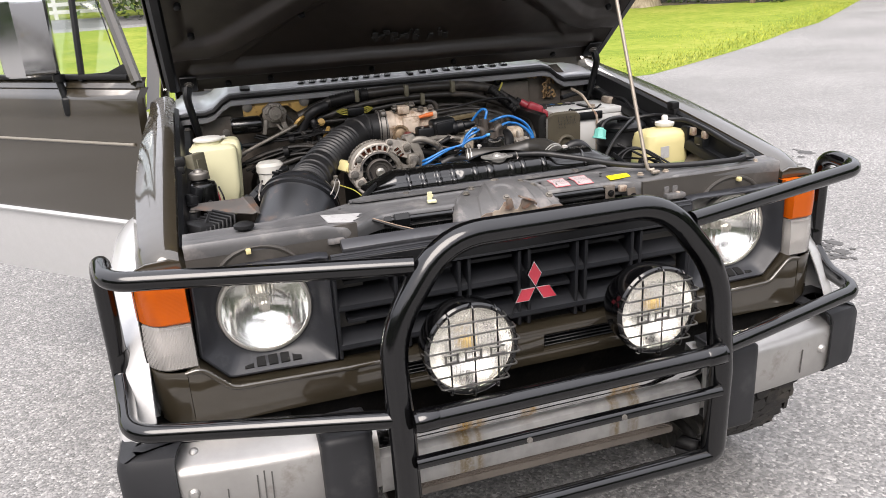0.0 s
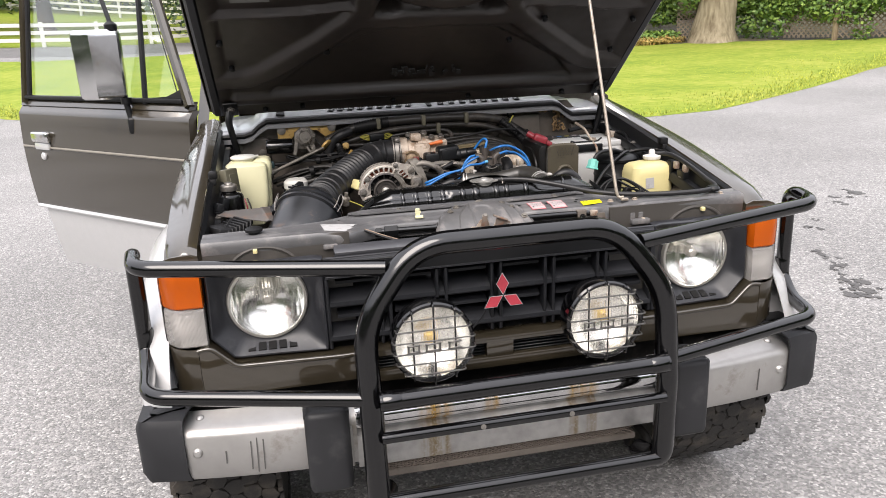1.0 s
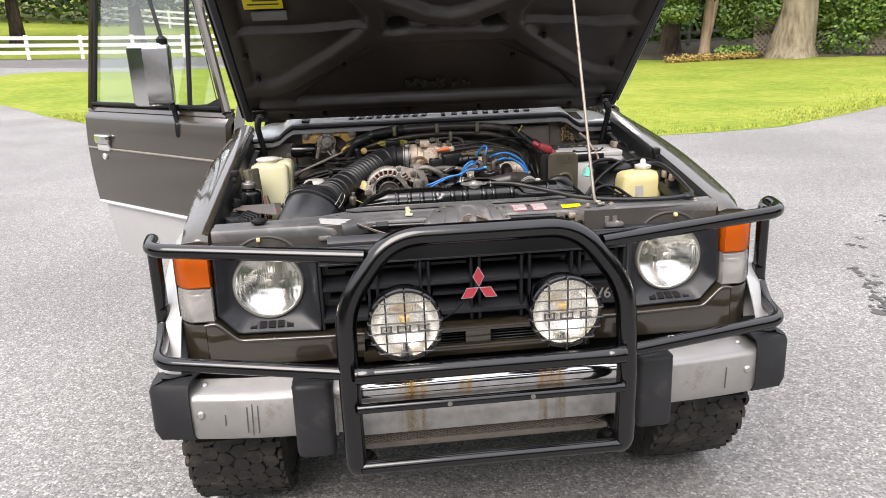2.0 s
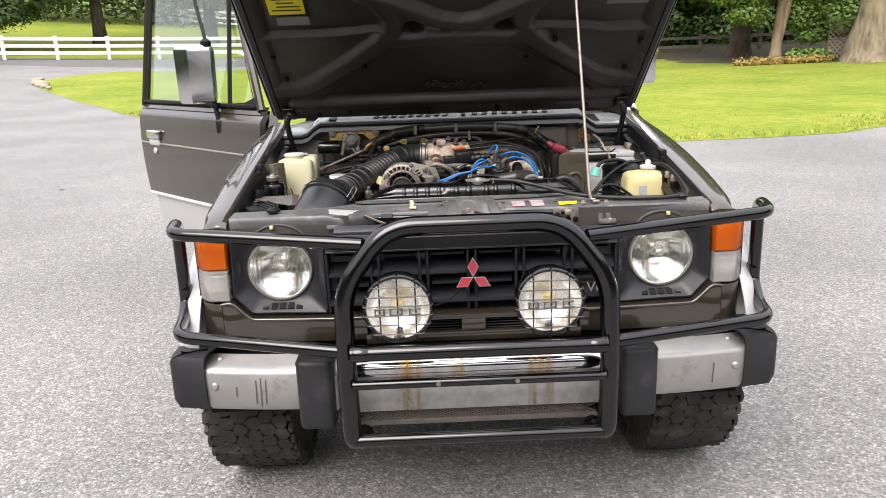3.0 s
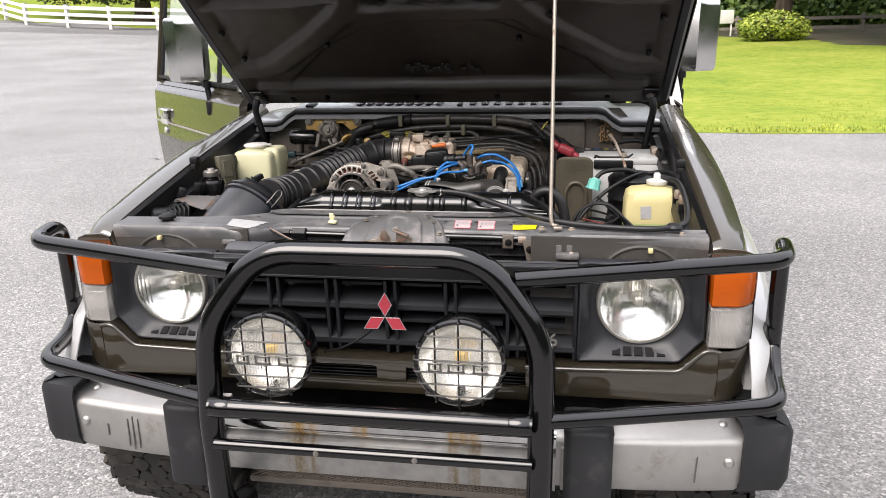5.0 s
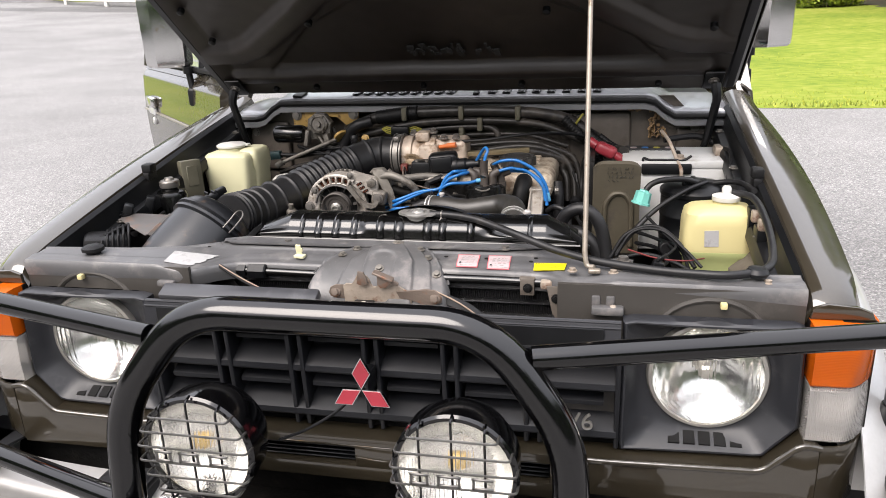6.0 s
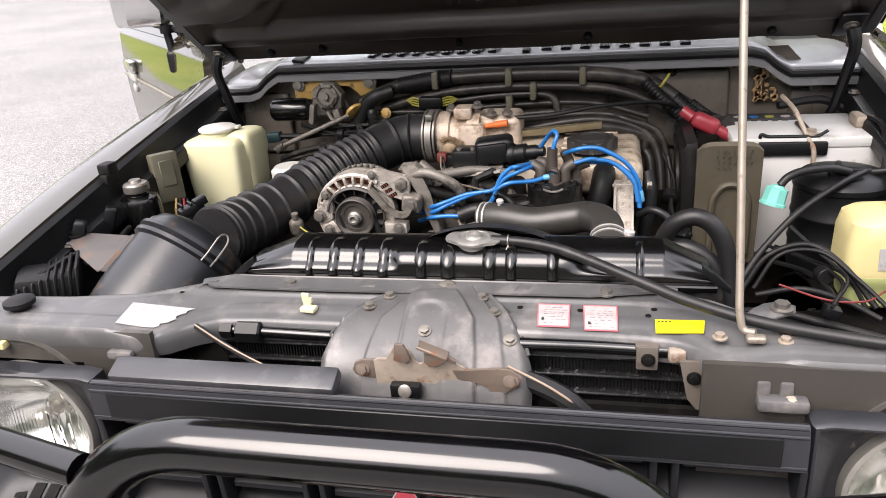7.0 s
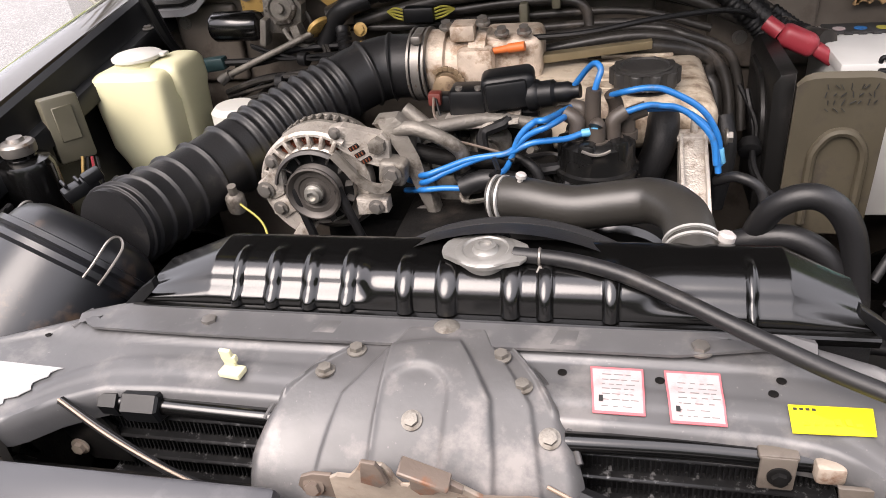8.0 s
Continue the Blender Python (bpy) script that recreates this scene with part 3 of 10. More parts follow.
def fender(s):
    bm = B()
    secs = []
    ys = [0.03, 0.04, 0.055, 0.08, 0.11] + [0.15 + 0.05 * k for k in range(19)]
    for y in ys:
        zt = top_z(y)
        k = 1 - max(0, 0.09 - y) * 0.25
        d = y - WHEEL_Y
        zl = 0.70
        if abs(d) < 0.47:
            zl = max(zl, WHEEL_Z + math.sqrt(0.47 ** 2 - d * d))
        pts = [(0.672, zt - 0.03), (0.682, zt - 0.008), (0.70, zt), (0.728, zt - 0.003), (0.748, zt - 0.016), (0.758, zt - 0.045), (0.763, zt - 0.08)]
        for q in (0.35, 0.7, 1.0):
            z = (zt - 0.08) * (1 - q) + zl * q
            pts.append((0.764 + 0.006 * q, min(z, zt - 0.081 - q * 0.001)))
        wide = 0.020 * math.sin(math.pi * min(1, max(0, y / 0.95)))
        secs.append([(s * (x * (k if x > 0.7 else 1) + wide * min(1, max(0, (x - 0.69) / 0.06))), y, z + 0.3 * wide * (x < 0.755)) for x, z in pts])
    loft(bm, secs)
    thicken(bm, 0.004)
    f = part("fender", bm, PAINT, car, "bronze-grey front fender with silver flare")
    # nose panel closing the front over the signal lamp
    bm = B()
    prism(bm, [(s * 0.678, 0.905), (s * 0.768, 0.905), (s * 0.762, 0.918), (s * 0.742, 0.926), (s * 0.70, 0.929), (s * 0.68, 0.922)], xz, 0.024, 0.032, 0.002)
    part("nose_panel", bm, PAINT, f)
    # flare: a bulging arch round the wheel
    bm = B()
    secs = []
    for k in range(41):
        a = radians(9 + 196 * k / 40)
        ca, sa = -math.cos(a), math.sin(a)
        row = []
        for r, x in ((0.535, 0.768), (0.528, 0.785), (0.512, 0.812), (0.488, 0.834), (0.462, 0.845), (0.445, 0.842), (0.438, 0.825), (0.436, 0.76)):
            row.append((s * x, WHEEL_Y + ca * r * 1.0, max(0.30, WHEEL_Z + sa * r)))
        secs.append(row)
    loft(bm, secs)
    thicken(bm, 0.003)
    part("wheel_flare", bm, SILVER, f, "silver flared wheel arch")
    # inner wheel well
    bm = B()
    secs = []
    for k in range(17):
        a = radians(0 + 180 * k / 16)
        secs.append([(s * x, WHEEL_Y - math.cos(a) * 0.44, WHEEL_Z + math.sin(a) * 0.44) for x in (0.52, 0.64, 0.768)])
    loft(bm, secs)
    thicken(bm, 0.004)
    part("wheel_well", bm, GRIME_SHADE, f)
    # dark rail inside the fender top, with the rubber stop and bolts
    bm = B()
    secs = []
    for k in range(19):
        y = 0.06 + 0.88 * k / 18
        zt = top_z(y)
        secs.append([(s * x, y, zt + dz) for x, dz in ((0.678, -0.006), (0.668, -0.012), (0.664, -0.045), (0.660, -0.05), (0.645, -0.052), (0.640, -0.058), (0.638, -0.078))])
    loft(bm, secs)
    thicken(bm, 0.003)
    part("inner_rail", bm, PLASTIC, f)
    bm = B()
    for y in (0.07, 0.30, 0.62, 0.86):
        bolt(bm, (s * 0.651, y, top_z(y) - 0.051), r=0.007)
    part("bolt", bm, ZINC, f)
    bm = B()
    box(bm, (s * 0.668, 0.455, top_z(0.455) + 0.006), (0.024, 0.028, 0.020), 0.004)
    box(bm, (s * 0.668, 0.455, top_z(0.455) - 0.012), (0.016, 0.036, 0.018), 0.003)
    part("rubber_stop", bm, RUBBER, f)
    return f


fender(-1)
fender(1)

# engine-bay box: inner panels, floor, firewall
for s in (-1, 1):
    bm = B()
    secs = []
    for k in range(15):
        y = 0.05 + 0.90 * k / 14
        bulge = 0.07 * math.exp(-((y - 0.47) / 0.22) ** 2)
        zt = top_z(y) - 0.055
        secs.append([(s * (0.672 - (bulge if z < 0.86 else bulge * max(0, 1 - (z - 0.86) / 0.05))), y, z) for z in (0.5, 0.7, 0.80, 0.86, 0.885, 0.91, zt)])
    loft(bm, secs)
    thicken(bm, 0.004)
    part("inner_fender", bm, BAY_BLACK if s < 0 else BAY_DARK, car, "grimy dark inner fender panel")
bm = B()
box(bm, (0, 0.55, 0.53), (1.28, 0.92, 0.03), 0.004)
part("bay_floor", bm, GRIME_SHADE, car)

bm = B()
prism(bm, [(-0.69, 0.45), (0.69, 0.45), (0.69, 1.075), (0.585, 1.078), (0.545, 1.12), (-0.50, 1.12), (-0.545, 1.078), (-0.69, 1.075)], xz, 0.945, 0.957)
FIREWALL = part("firewall", bm, BAY_DARK, car, "grimy brown-grey firewall with flaking rust")
bm = B()
for x, z, w, h in ((-0.58, 0.99, 0.12, 0.14), (0.64, 1.0, 0.09, 0.12), (0.58, 0.985, 0.05, 0.10), (0.36, 1.0, 0.16, 0.16), (0.10, 1.0, 0.2, 0.14), (-0.2, 0.98, 0.18, 0.12)):
    box(bm, (x, 0.94, z), (w, 0.018, h), 0.008, 3)
part("pressed_panel", bm, BAY_DARK, FIREWALL, split=True)
rr = random.Random(4)
bm = B()
for k in range(46):
    x, z = 0.508 + rr.uniform(-0.02, 0.02), 1.055 + rr.uniform(-0.04, 0.037)
    box(bm, (x, 0.9275, z), (rr.uniform(0.004, 0.012), 0.006, rr.uniform(0.004, 0.014)), 0.001, 1, (0, rr.uniform(0, 90), 0))
for k in range(14):
    x, z = 0.44 + rr.uniform(-0.025, 0.03), 1.088 + rr.uniform(-0.004, 0.006)
    box(bm, (x, 0.9275, z), (rr.uniform(0.004, 0.012), 0.006, rr.uniform(0.003, 0.007)), 0.001, 1)
tagged(part("rust_patch", bm, RUST_SPOT, FIREWALL, "flaking orange rust patch"), kind="stuff")
bm = B()
for x, z in ((-0.62, 1.03), (-0.545, 1.01), (0.27, 1.02), (0.60, 1.04), (0.655, 1.06), (0.69, 1.03), (0.33, 0.97), (0.02, 1.06)):
    bolt(bm, (x, 0.931, z), (0, -1, 0), 0.008)
part("bolt", bm, ZINC, FIREWALL)


# cowl with its raised middle, seal and vents
def cowl_z(x):
    a = abs(x + 0.02)
    t = min(1, max(0, (a - 0.50) / 0.07))
    return 1.136 - 0.042 * (t * t * (3 - 2 * t))


XS = [-0.745 + 1.49 * k / 60 for k in range(61)]
bm = B()
secs = []
for x in XS:
    z = cowl_z(x)
    edge = 0.03 * max(0, abs(x) - 0.66) / 0.08
    secs.append([(x, 0.905, z - 0.03), (x, 0.902, z - 0.016), (x, 0.905, z - 0.011 - edge), (x, 0.912, z - 0.007 - edge), (x, 0.945, z - 0.002 - edge), (x, 0.98, z + 0.003 - edge), (x, 1.06, z + 0.012 - edge), (x, 1.12, z + 0.012 - edge)])
loft(bm, secs)
thicken(bm, 0.003)
COWL = part("cowl", bm, COWL_PAINT, car, "cowl panel paled for sky sheen, with black louvred vents")
bm = B()
tube(bm, [(x, 0.899, cowl_z(x) - 0.021) for x in XS[2:-2]], 0.0075, 8)
part("weather_seal", bm, RUBBER, COWL, "black rubber weather strip")
bm = B()
loft(bm, [[(x, 0.90, cowl_z(x) - 0.028), (x, 0.893, cowl_z(x) - 0.032), (x, 0.893, cowl_z(x) - 0.044)] for x in XS[2:-2]])
thicken(bm, 0.003)
part("seal_flange", bm, COWL_PAINT, COWL, "pale grey flange under the seal")
for k in range(9):
    x = -0.305 + 0.0335 * k
    bm = B()
    box(bm, (x, 0.945, cowl_z(x) + 0.001), (0.019, 0.036, 0.008), 0.002, 1, (14, 0, -20))
    part("vent_louvre", bm, BLACK, COWL)
for k in range(8):
    x = 0.075 + 0.0395 * k
    bm = B()
    box(bm, (x, 0.945, cowl_z(x) + 0.001), (0.021, 0.036, 0.008), 0.002, 1, (14, 0, -6))
    part("vent_louvre", bm, BLACK, COWL)
bm = B()
box(bm, (-0.475, 0.935, cowl_z(-0.475) + 0.0), (0.028, 0.05, 0.008), 0.003, 2, (8, 6, 0))
box(bm, (0.032, 0.936, cowl_z(0) + 0.0), (0.016, 0.04, 0.008), 0.003, 2, (8, 0, 0))
part("washer_nozzle", bm, PLASTIC, COWL, split=True)

# ---- hood, propped open ----
HB = Vector((0, 0.955, 1.132))
HU, HN = Vector((0, -0.787, 0.617)), Vector((0, -0.617, -0.787))
HOOD_L, HOOD_W = 0.93, 0.70


def hood_pt(x, d, out):
    """A place on the open hood: x across, d up from its hinge edge, out towards the engine."""
    return Vector((x, 0, 0)) + HB + HU * d + HN * out


bm = B()


def hood_skin(u, v):
    x, d = (2 * u - 1) * HOOD_W, 0.045 + v * (HOOD_L - 0.045)
    e = min(1 - abs(2 * u - 1), v * 1.3, (1 - v) * 1.3)
    return hood_pt(x, d, -0.045 + 0.05 * max(0, 1 - e / 0.045) ** 2 - 0.012 * math.cos((2 * u - 1) * 1.4))


grid_sheet(bm, hood_skin, 48, 36)
thicken(bm, 0.003)
HOOD = part("hood", bm, PAINT, car, "raised bronze-grey hood with dark lined underside")


def seg_dist(p, a, b):
    ab = (b[0] - a[0], b[1] - a[1])
    t = max(0, min(1, ((p[0] - a[0]) * ab[0] + (p[1] - a[1]) * ab[1]) / (ab[0] ** 2 + ab[1] ** 2)))
    return math.hypot(p[0] - a[0] - ab[0] * t, p[1] - a[1] - ab[1] * t)


# raised ribs of the inner frame, in metres across and up: (half width, height, line)
ARM = [(-0.66, 0.232), (-0.56, 0.236), (-0.50, 0.262), (-0.337, 0.398), (-0.25, 0.480), (-0.212, 0.540), (-0.212, 0.602), (-0.25, 0.67), (-0.36, 0.76), (-0.47, 0.82)]
VEE = [(-0.235, 0.672), (-0.13, 0.612), (-0.06, 0.572), (0.012, 0.556), (0.085, 0.572), (0.155, 0.612), (0.255, 0.672)]
RIBS = [(0.036, 0.034, ARM), (0.036, 0.034, [(-x, d) for x, d in ARM]), (0.030, 0.033, VEE),
        (0.034, 0.034, [(-0.24, 0.488), (0.24, 0.488)]), (0.024, 0.030, [(-0.60, 0.126), (0.60, 0.126)]),
        (0.008, 0.026, [(-0.64, 0.524), (-0.446, 0.522), (-0.36, 0.528), (-0.25, 0.540)]), (0.008, 0.026, [(0.26, 0.532), (0.413, 0.522), (0.512, 0.503), (0.66, 0.512)])]
ARCH = [(-0.53, 0.13), (-0.491, 0.165), (-0.345, 0.325), (-0.198, 0.421), (-0.061, 0.458), (0.075, 0.458), (0.193, 0.425), (0.322, 0.340), (0.437, 0.250), (0.53, 0.13)]


def liner(u, v):
    x, d = (2 * u - 1) * 0.655, 0.06 + v * (HOOD_L - 0.095)
    # the arch is the deepest field, the fields beside it lie higher, the top ones lower again
    floor_ = 0.012 if d < 0.525 else 0.004
    if abs(x) < 0.53 and 0.13 < d < 0.46:
        up = 0.13
        for (x0, d0), (x1, d1) in zip(ARCH, ARCH[1:]):
            if x0 <= x <= x1:
                up = d0 + (d1 - d0) * (x - x0) / (x1 - x0)
        floor_ = 0.012 - 0.014 * max(0.0, min(1.0, (up - d) / 0.012))
    h = floor_
    for w, top, line in RIBS:
        for a, b in zip(line, line[1:]):
            q = seg_dist((x, d), a, b) / w
            if q < 1.7:
                h = max(h, floor_ + (top - floor_) * math.exp(-q ** 6 * 0.9))
    for hx in (-0.146, 0.160):
        q = math.hypot((x - hx) / 0.038, (d - 0.535) / 0.021)
        h -= 0.045 / (1 + math.exp(min(50, (q - 0.9) * 14)))
    e = min(0.655 - abs(x), d - 0.058, HOOD_L - 0.035 - d)
    if e < 0.045:
        h = max(h, 0.030 * (1 - max(0, e) / 0.045) ** 0.4)
    h += 0.0022 * noise.noise(Vector((x * 9, d * 9, 0))) + 0.0010 * noise.noise(Vector((x * 30, d * 30, 3)))
    return hood_pt(x, d, h)


bm = B()
grid_sheet(bm, liner, 190, 130)
part("hood_liner", bm, PAD, HOOD, "black felt-lined pressed underside", sharp=80)
for s in (-1, 1):
    bm = B()
    loft(bm, [[hood_pt(s * x, d, o) for x, o in ((0.652, 0.018), (0.662, 0.026), (0.680, 0.024), (0.690, 0.010), (0.692, -0.01))] for d in (0.05, 0.08, 0.3, 0.6, 0.88)])
    thicken(bm, 0.003)
    part("side_frame", bm, PLASTIC_GREY, HOOD)
bm = B()
for x, d in ((-0.60, 0.30), (0.60, 0.30), (-0.52, 0.075), (0.50, 0.075), (-0.10, 0.08), (0.16, 0.08), (-0.40, 0.08), (-0.32, 0.36), (0.24, 0.375), (-0.62, 0.42), (0.62, 0.45), (0.33, 0.47)):
    lathe(bm, hood_pt(x, d, 0.03), HN, [(0.009, -0.012), (0.009, 0.0), (0.005, 0.003), (0, 0.003)], 12)
part("trim_clip", bm, PLASTIC, HOOD, split=True)
bm = B()
prism(bm, [(-0.588, 0.630), (-0.476, 0.630), (-0.476, 0.745), (-0.588, 0.745)], lambda u, v, d: hood_pt(u, v, d), 0.016, 0.020)
part("warning_label", bm, YELLOW, HOOD, "yellow printed warning label")
bm = B()
for k in range(6):
    box(bm, hood_pt(-0.532 + 0.008 * (k % 2), 0.650 + 0.016 * k, 0.021), (0.09 - 0.018 * (k % 3), 0.004, 0.0015), 0, 1, (-38, 0, 0))
tagged(part("label_print", bm, INK, HOOD), kind="stuff")
for x0, x1, d0, d1 in ((-0.572, -0.470, 0.580, 0.616), (0.470, 0.600, 0.630, 0.672)):
    bm = B()
    prism(bm, [(x0, d0), (x1, d0), (x1, d1), (x0, d1)], lambda u, v, d: hood_pt(u, v, d), 0.014, 0.020)
    part("paper_label", bm, GREY_PAPER, HOOD)
for s in (-1, 1):
    bm = B()
    box(bm, hood_pt(s * 0.627, 0.10, 0.034), (0.045, 0.07, 0.008), 0.004, 2, (-38, 0, 0))
    tube(bm, rounded([hood_pt(s * 0.632, 0.10, 0.045), (s * 0.638, 0.84, 1.13), (s * 0.622, 0.865, 1.02), (s * 0.615, 0.88, 0.99)], 0.03), lambda t: 0.0085 + 0.004 * (1 - t), 8)
    h = part("hinge_arm", bm, PLASTIC, HOOD, "black hood hinge arm")
    bm = B()
    bolt(bm, hood_pt(s * 0.627, 0.105, 0.039), HN, 0.009, 0.008)
    part("bolt", bm, ZINC, h)
# marks where the felt has worn through
bm = B()
rr = random.Random(9)
for k in range(26):
    x, d = 0.0 + rr.uniform(-0.11, 0.11), 0.215 + rr.uniform(-0.02, 0.02)
    box(bm, hood_pt(x, d, 0.0075), (rr.uniform(0.005, 0.02), rr.uniform(0.008, 0.028), 0.004), 0.001, 1, (-38, 0, rr.uniform(-20, 20)))
part("worn_mark", bm, INK, HOOD, split=True)

# prop rod
bm = B()
tube(bm, rounded([(0.362, 0.072, 0.958), (0.350, 0.078, 0.956), (0.346, 0.083, 0.975), (0.341, 0.325, 1.60)], 0.012), 0.0043, 10)
rod = part("prop_rod", bm, ROD, car, "tan metal hood prop rod")
bm = B()
box(bm, (0.362, 0.068, 0.953), (0.020, 0.012, 0.008), 0.003, 3)
part("pivot", bm, ROD, rod)
bm = B()
for x, y in ((0.327, 0.074), (0.392, 0.071), (0.62, 0.05)):
    bolt(bm, (x, y, 0.949), r=0.0055)
part("bolt", bm, RUST, rod)

# ---- front support, latch and cooling pack ----
SUP_Z = 0.951


def along(table, x):
    """Straight-line reading of (x, value) rows."""
    for (x0, v0), (x1, v1) in zip(table, table[1:]):
        if x <= x1:
            return v0 + (v1 - v0) * max(0, (x - x0) / (x1 - x0))
    return table[-1][1]


SUP_FRONT = [(-0.672, 0.036), (-0.36, 0.038), (-0.33, 0.050), (-0.305, 0.074), (-0.27, 0.093), (-0.22, 0.097), (0.18, 0.094), (0.25, 0.092), (0.285, 0.086), (0.302, 0.074), (0.317, 0.054), (0.338, 0.042), (0.42, 0.034), (0.672, 0.030)]
SUP_REAR = [(-0.672, 0.105), (-0.50, 0.115), (-0.40, 0.132), (-0.33, 0.170), (-0.28, 0.192), (-0.2, 0.198), (0.147, 0.198), (0.27, 0.186), (0.33, 0.16), (0.40, 0.10), (0.50, 0.080), (0.672, 0.088)]


def support_z(x, y):
    """Top of the support panel: a flat rear flange, a step down, and a falling front with one soft swage."""
    f, r = along(SUP_FRONT, x), along(SUP_REAR, x)
    seam = min(r - 0.012, 0.1455 + 0.003 * math.sin(x * 9))
    k = 1 / (1 + math.exp(-(y - seam) / 0.0007))
    fade = max(0.0, min(1.0, (0.40 - abs(x)) / 0.06))
    front = SUP_Z - 0.004 * fade - 0.010 * max(0, (seam - y) / max(0.02, seam - f)) * fade - 0.004 * (1 - fade) * max(0, (seam - y) / 0.1)
    swage = 0.0016 * math.exp(-(((y - f - 0.022) / 0.0085) ** 4))
    rear = SUP_Z + 0.0022 * math.exp(-(((y - r + 0.010) / 0.006) ** 2)) - 0.012 * max(0, (y - r + 0.004) / 0.004) ** 2
    return rear * k + (front + swage) * (1 - k)


bm = B()
rows = []
for k in range(141):
    x = -0.672 + 1.344 * k / 140
    f, r = along(SUP_FRONT, x), along(SUP_REAR, x)
    row = [(x, f - 0.001, support_z(x, f) - 0.030), (x, f - 0.005, support_z(x, f) - 0.014), (x, f - 0.003, support_z(x, f) - 0.004)]
    row += [(x, f + (r - f) * q / 44, support_z(x, f + (r - f) * q / 44)) for q in range(45)]
    rows.append(row)
loft(bm, rows)
thicken(bm, 0.002)
SUPPORT = part("radiator_support", bm, BAY, car, "dusty grey radiator support panel", sharp=50)
bm = B()
for x, y in ((-0.203, 0.162), (0.207, 0.160), (0.40, 0.085)):
    bolt(bm, (x, y, support_z(x, y) + (0.0035 if abs(x) < 0.3 else 0)), r=0.0068)
part("bolt", bm, ZINC, SUPPORT)
# dark discs laid on the panel for the shade in its holes
bm = B()
for x, y in ((-0.355, 0.142), (0.105, 0.136), (0.177, 0.134), (0.262, 0.140), (0.255, 0.128), (-0.236, 0.168), (-0.255, 0.172), (-0.07, 0.13)):
    lathe(bm, (x, y, support_z(x, y) + 0.0003), (0, 0, 1), [(0.0036 if y < 0.15 else 0.0018, 0), (0.0036 if y < 0.15 else 0.0018, 0.0006), (0, 0.0006)], 14)
part("panel_hole_shade", bm, GRIME_SHADE, SUPPORT, split=True)
# flange plate laid over the rear edge, with a crisp front edge
bm = B()
rows = []
for k in range(61):
    x = -0.330 + 0.62 * k / 60
    r = along(SUP_REAR, x)
    f = 0.1465 + 0.003 * math.sin(x * 9) + max(0, (-0.315 - x)) * 1.2 + max(0, x - 0.19) * 0.22
    rows.append([(x, f, SUP_Z + 0.0035), (x, f + 0.012, SUP_Z + 0.0036), (x, (f + r) / 2, SUP_Z + 0.0037), (x, r - 0.016, SUP_Z + 0.0045), (x, r - 0.009, SUP_Z + 0.0058), (x, r - 0.001, SUP_Z + 0.003)])
loft(bm, rows)
thicken(bm, 0.0025)
part("flange_plate", bm, BAY, SUPPORT)
# pressed dimples beside the cover
for x, y in ((-0.094, 0.166), (0.105, 0.166)):
    bm = B()
    prism(bm, [(x - 0.013, y - 0.013), (x + 0.010, y - 0.013), (x + 0.014, y + 0.012), (x - 0.006, y + 0.012)], xy, SUP_Z + 0.001, SUP_Z + 0.0062, 0.002)
    part("pressed_dimple", bm, LATCH_COVER, SUPPORT)
bm = B()
tube(bm, curve([(-0.335, 0.150, SUP_Z + 0.0005), (-0.325, 0.165, SUP_Z + 0.001), (-0.308, 0.184, SUP_Z + 0.001)], 4), 0.0022, 8)
part("bent_edge", bm, BAY, SUPPORT)
# faces down the front, either side of the opening
for s, x0 in ((-1, 0.340), (1, 0.306)):
    bm = B()
    y0 = 0.036 if s < 0 else 0.028
    for xa, xb, za, zb_ in ((x0, 0.672, 0.897, 0.944), (x0, 0.446, 0.711, 0.897), (0.634, 0.672, 0.711, 0.897), (x0, 0.672, 0.70, 0.711)):
        box(bm, (s * (xa + xb) / 2, y0 + 0.004, (za + zb_) / 2), (xb - xa, 0.008, zb_ - za), 0)
    part("front_face", bm, FRONT_FACE, SUPPORT, split=True)
    bm = B()
    tube(bm, [(s * 0.54 + 0.085 * math.cos(radians(a)), y0 + 0.002, 0.855 + 0.072 * math.sin(radians(a))) for a in range(0, 181, 12)], 0.0055, 8)
    part("pressed_rib", bm, FRONT_FACE, SUPPORT, split=True)
    bm = B()
    box(bm, (s * 0.555, y0 - 0.006, 0.921), (0.010, 0.012, 0.010), 0.002)
    part("clip", bm, BOTTLE_Y, SUPPORT)
# stickers and clip
def flat_on(poly, lift, thick, bm):
    """A thin sheet that follows the support panel: four corners, or a torn outline on its flat part."""
    if len(poly) == 4:
        p = [Vector(q) for q in poly]

        def at(u, v):
            q = (p[0] * (1 - u) + p[1] * u) * (1 - v) + (p[3] * (1 - u) + p[2] * u) * v
            return (q.x, q.y, support_z(q.x, q.y) + lift + thick)

        grid_sheet(bm, at, 8, 14)
        thicken(bm, thick)
    else:
        prism(bm, poly, lambda u, v, d: (u, v, support_z(u, v) + d), lift, lift + thick)


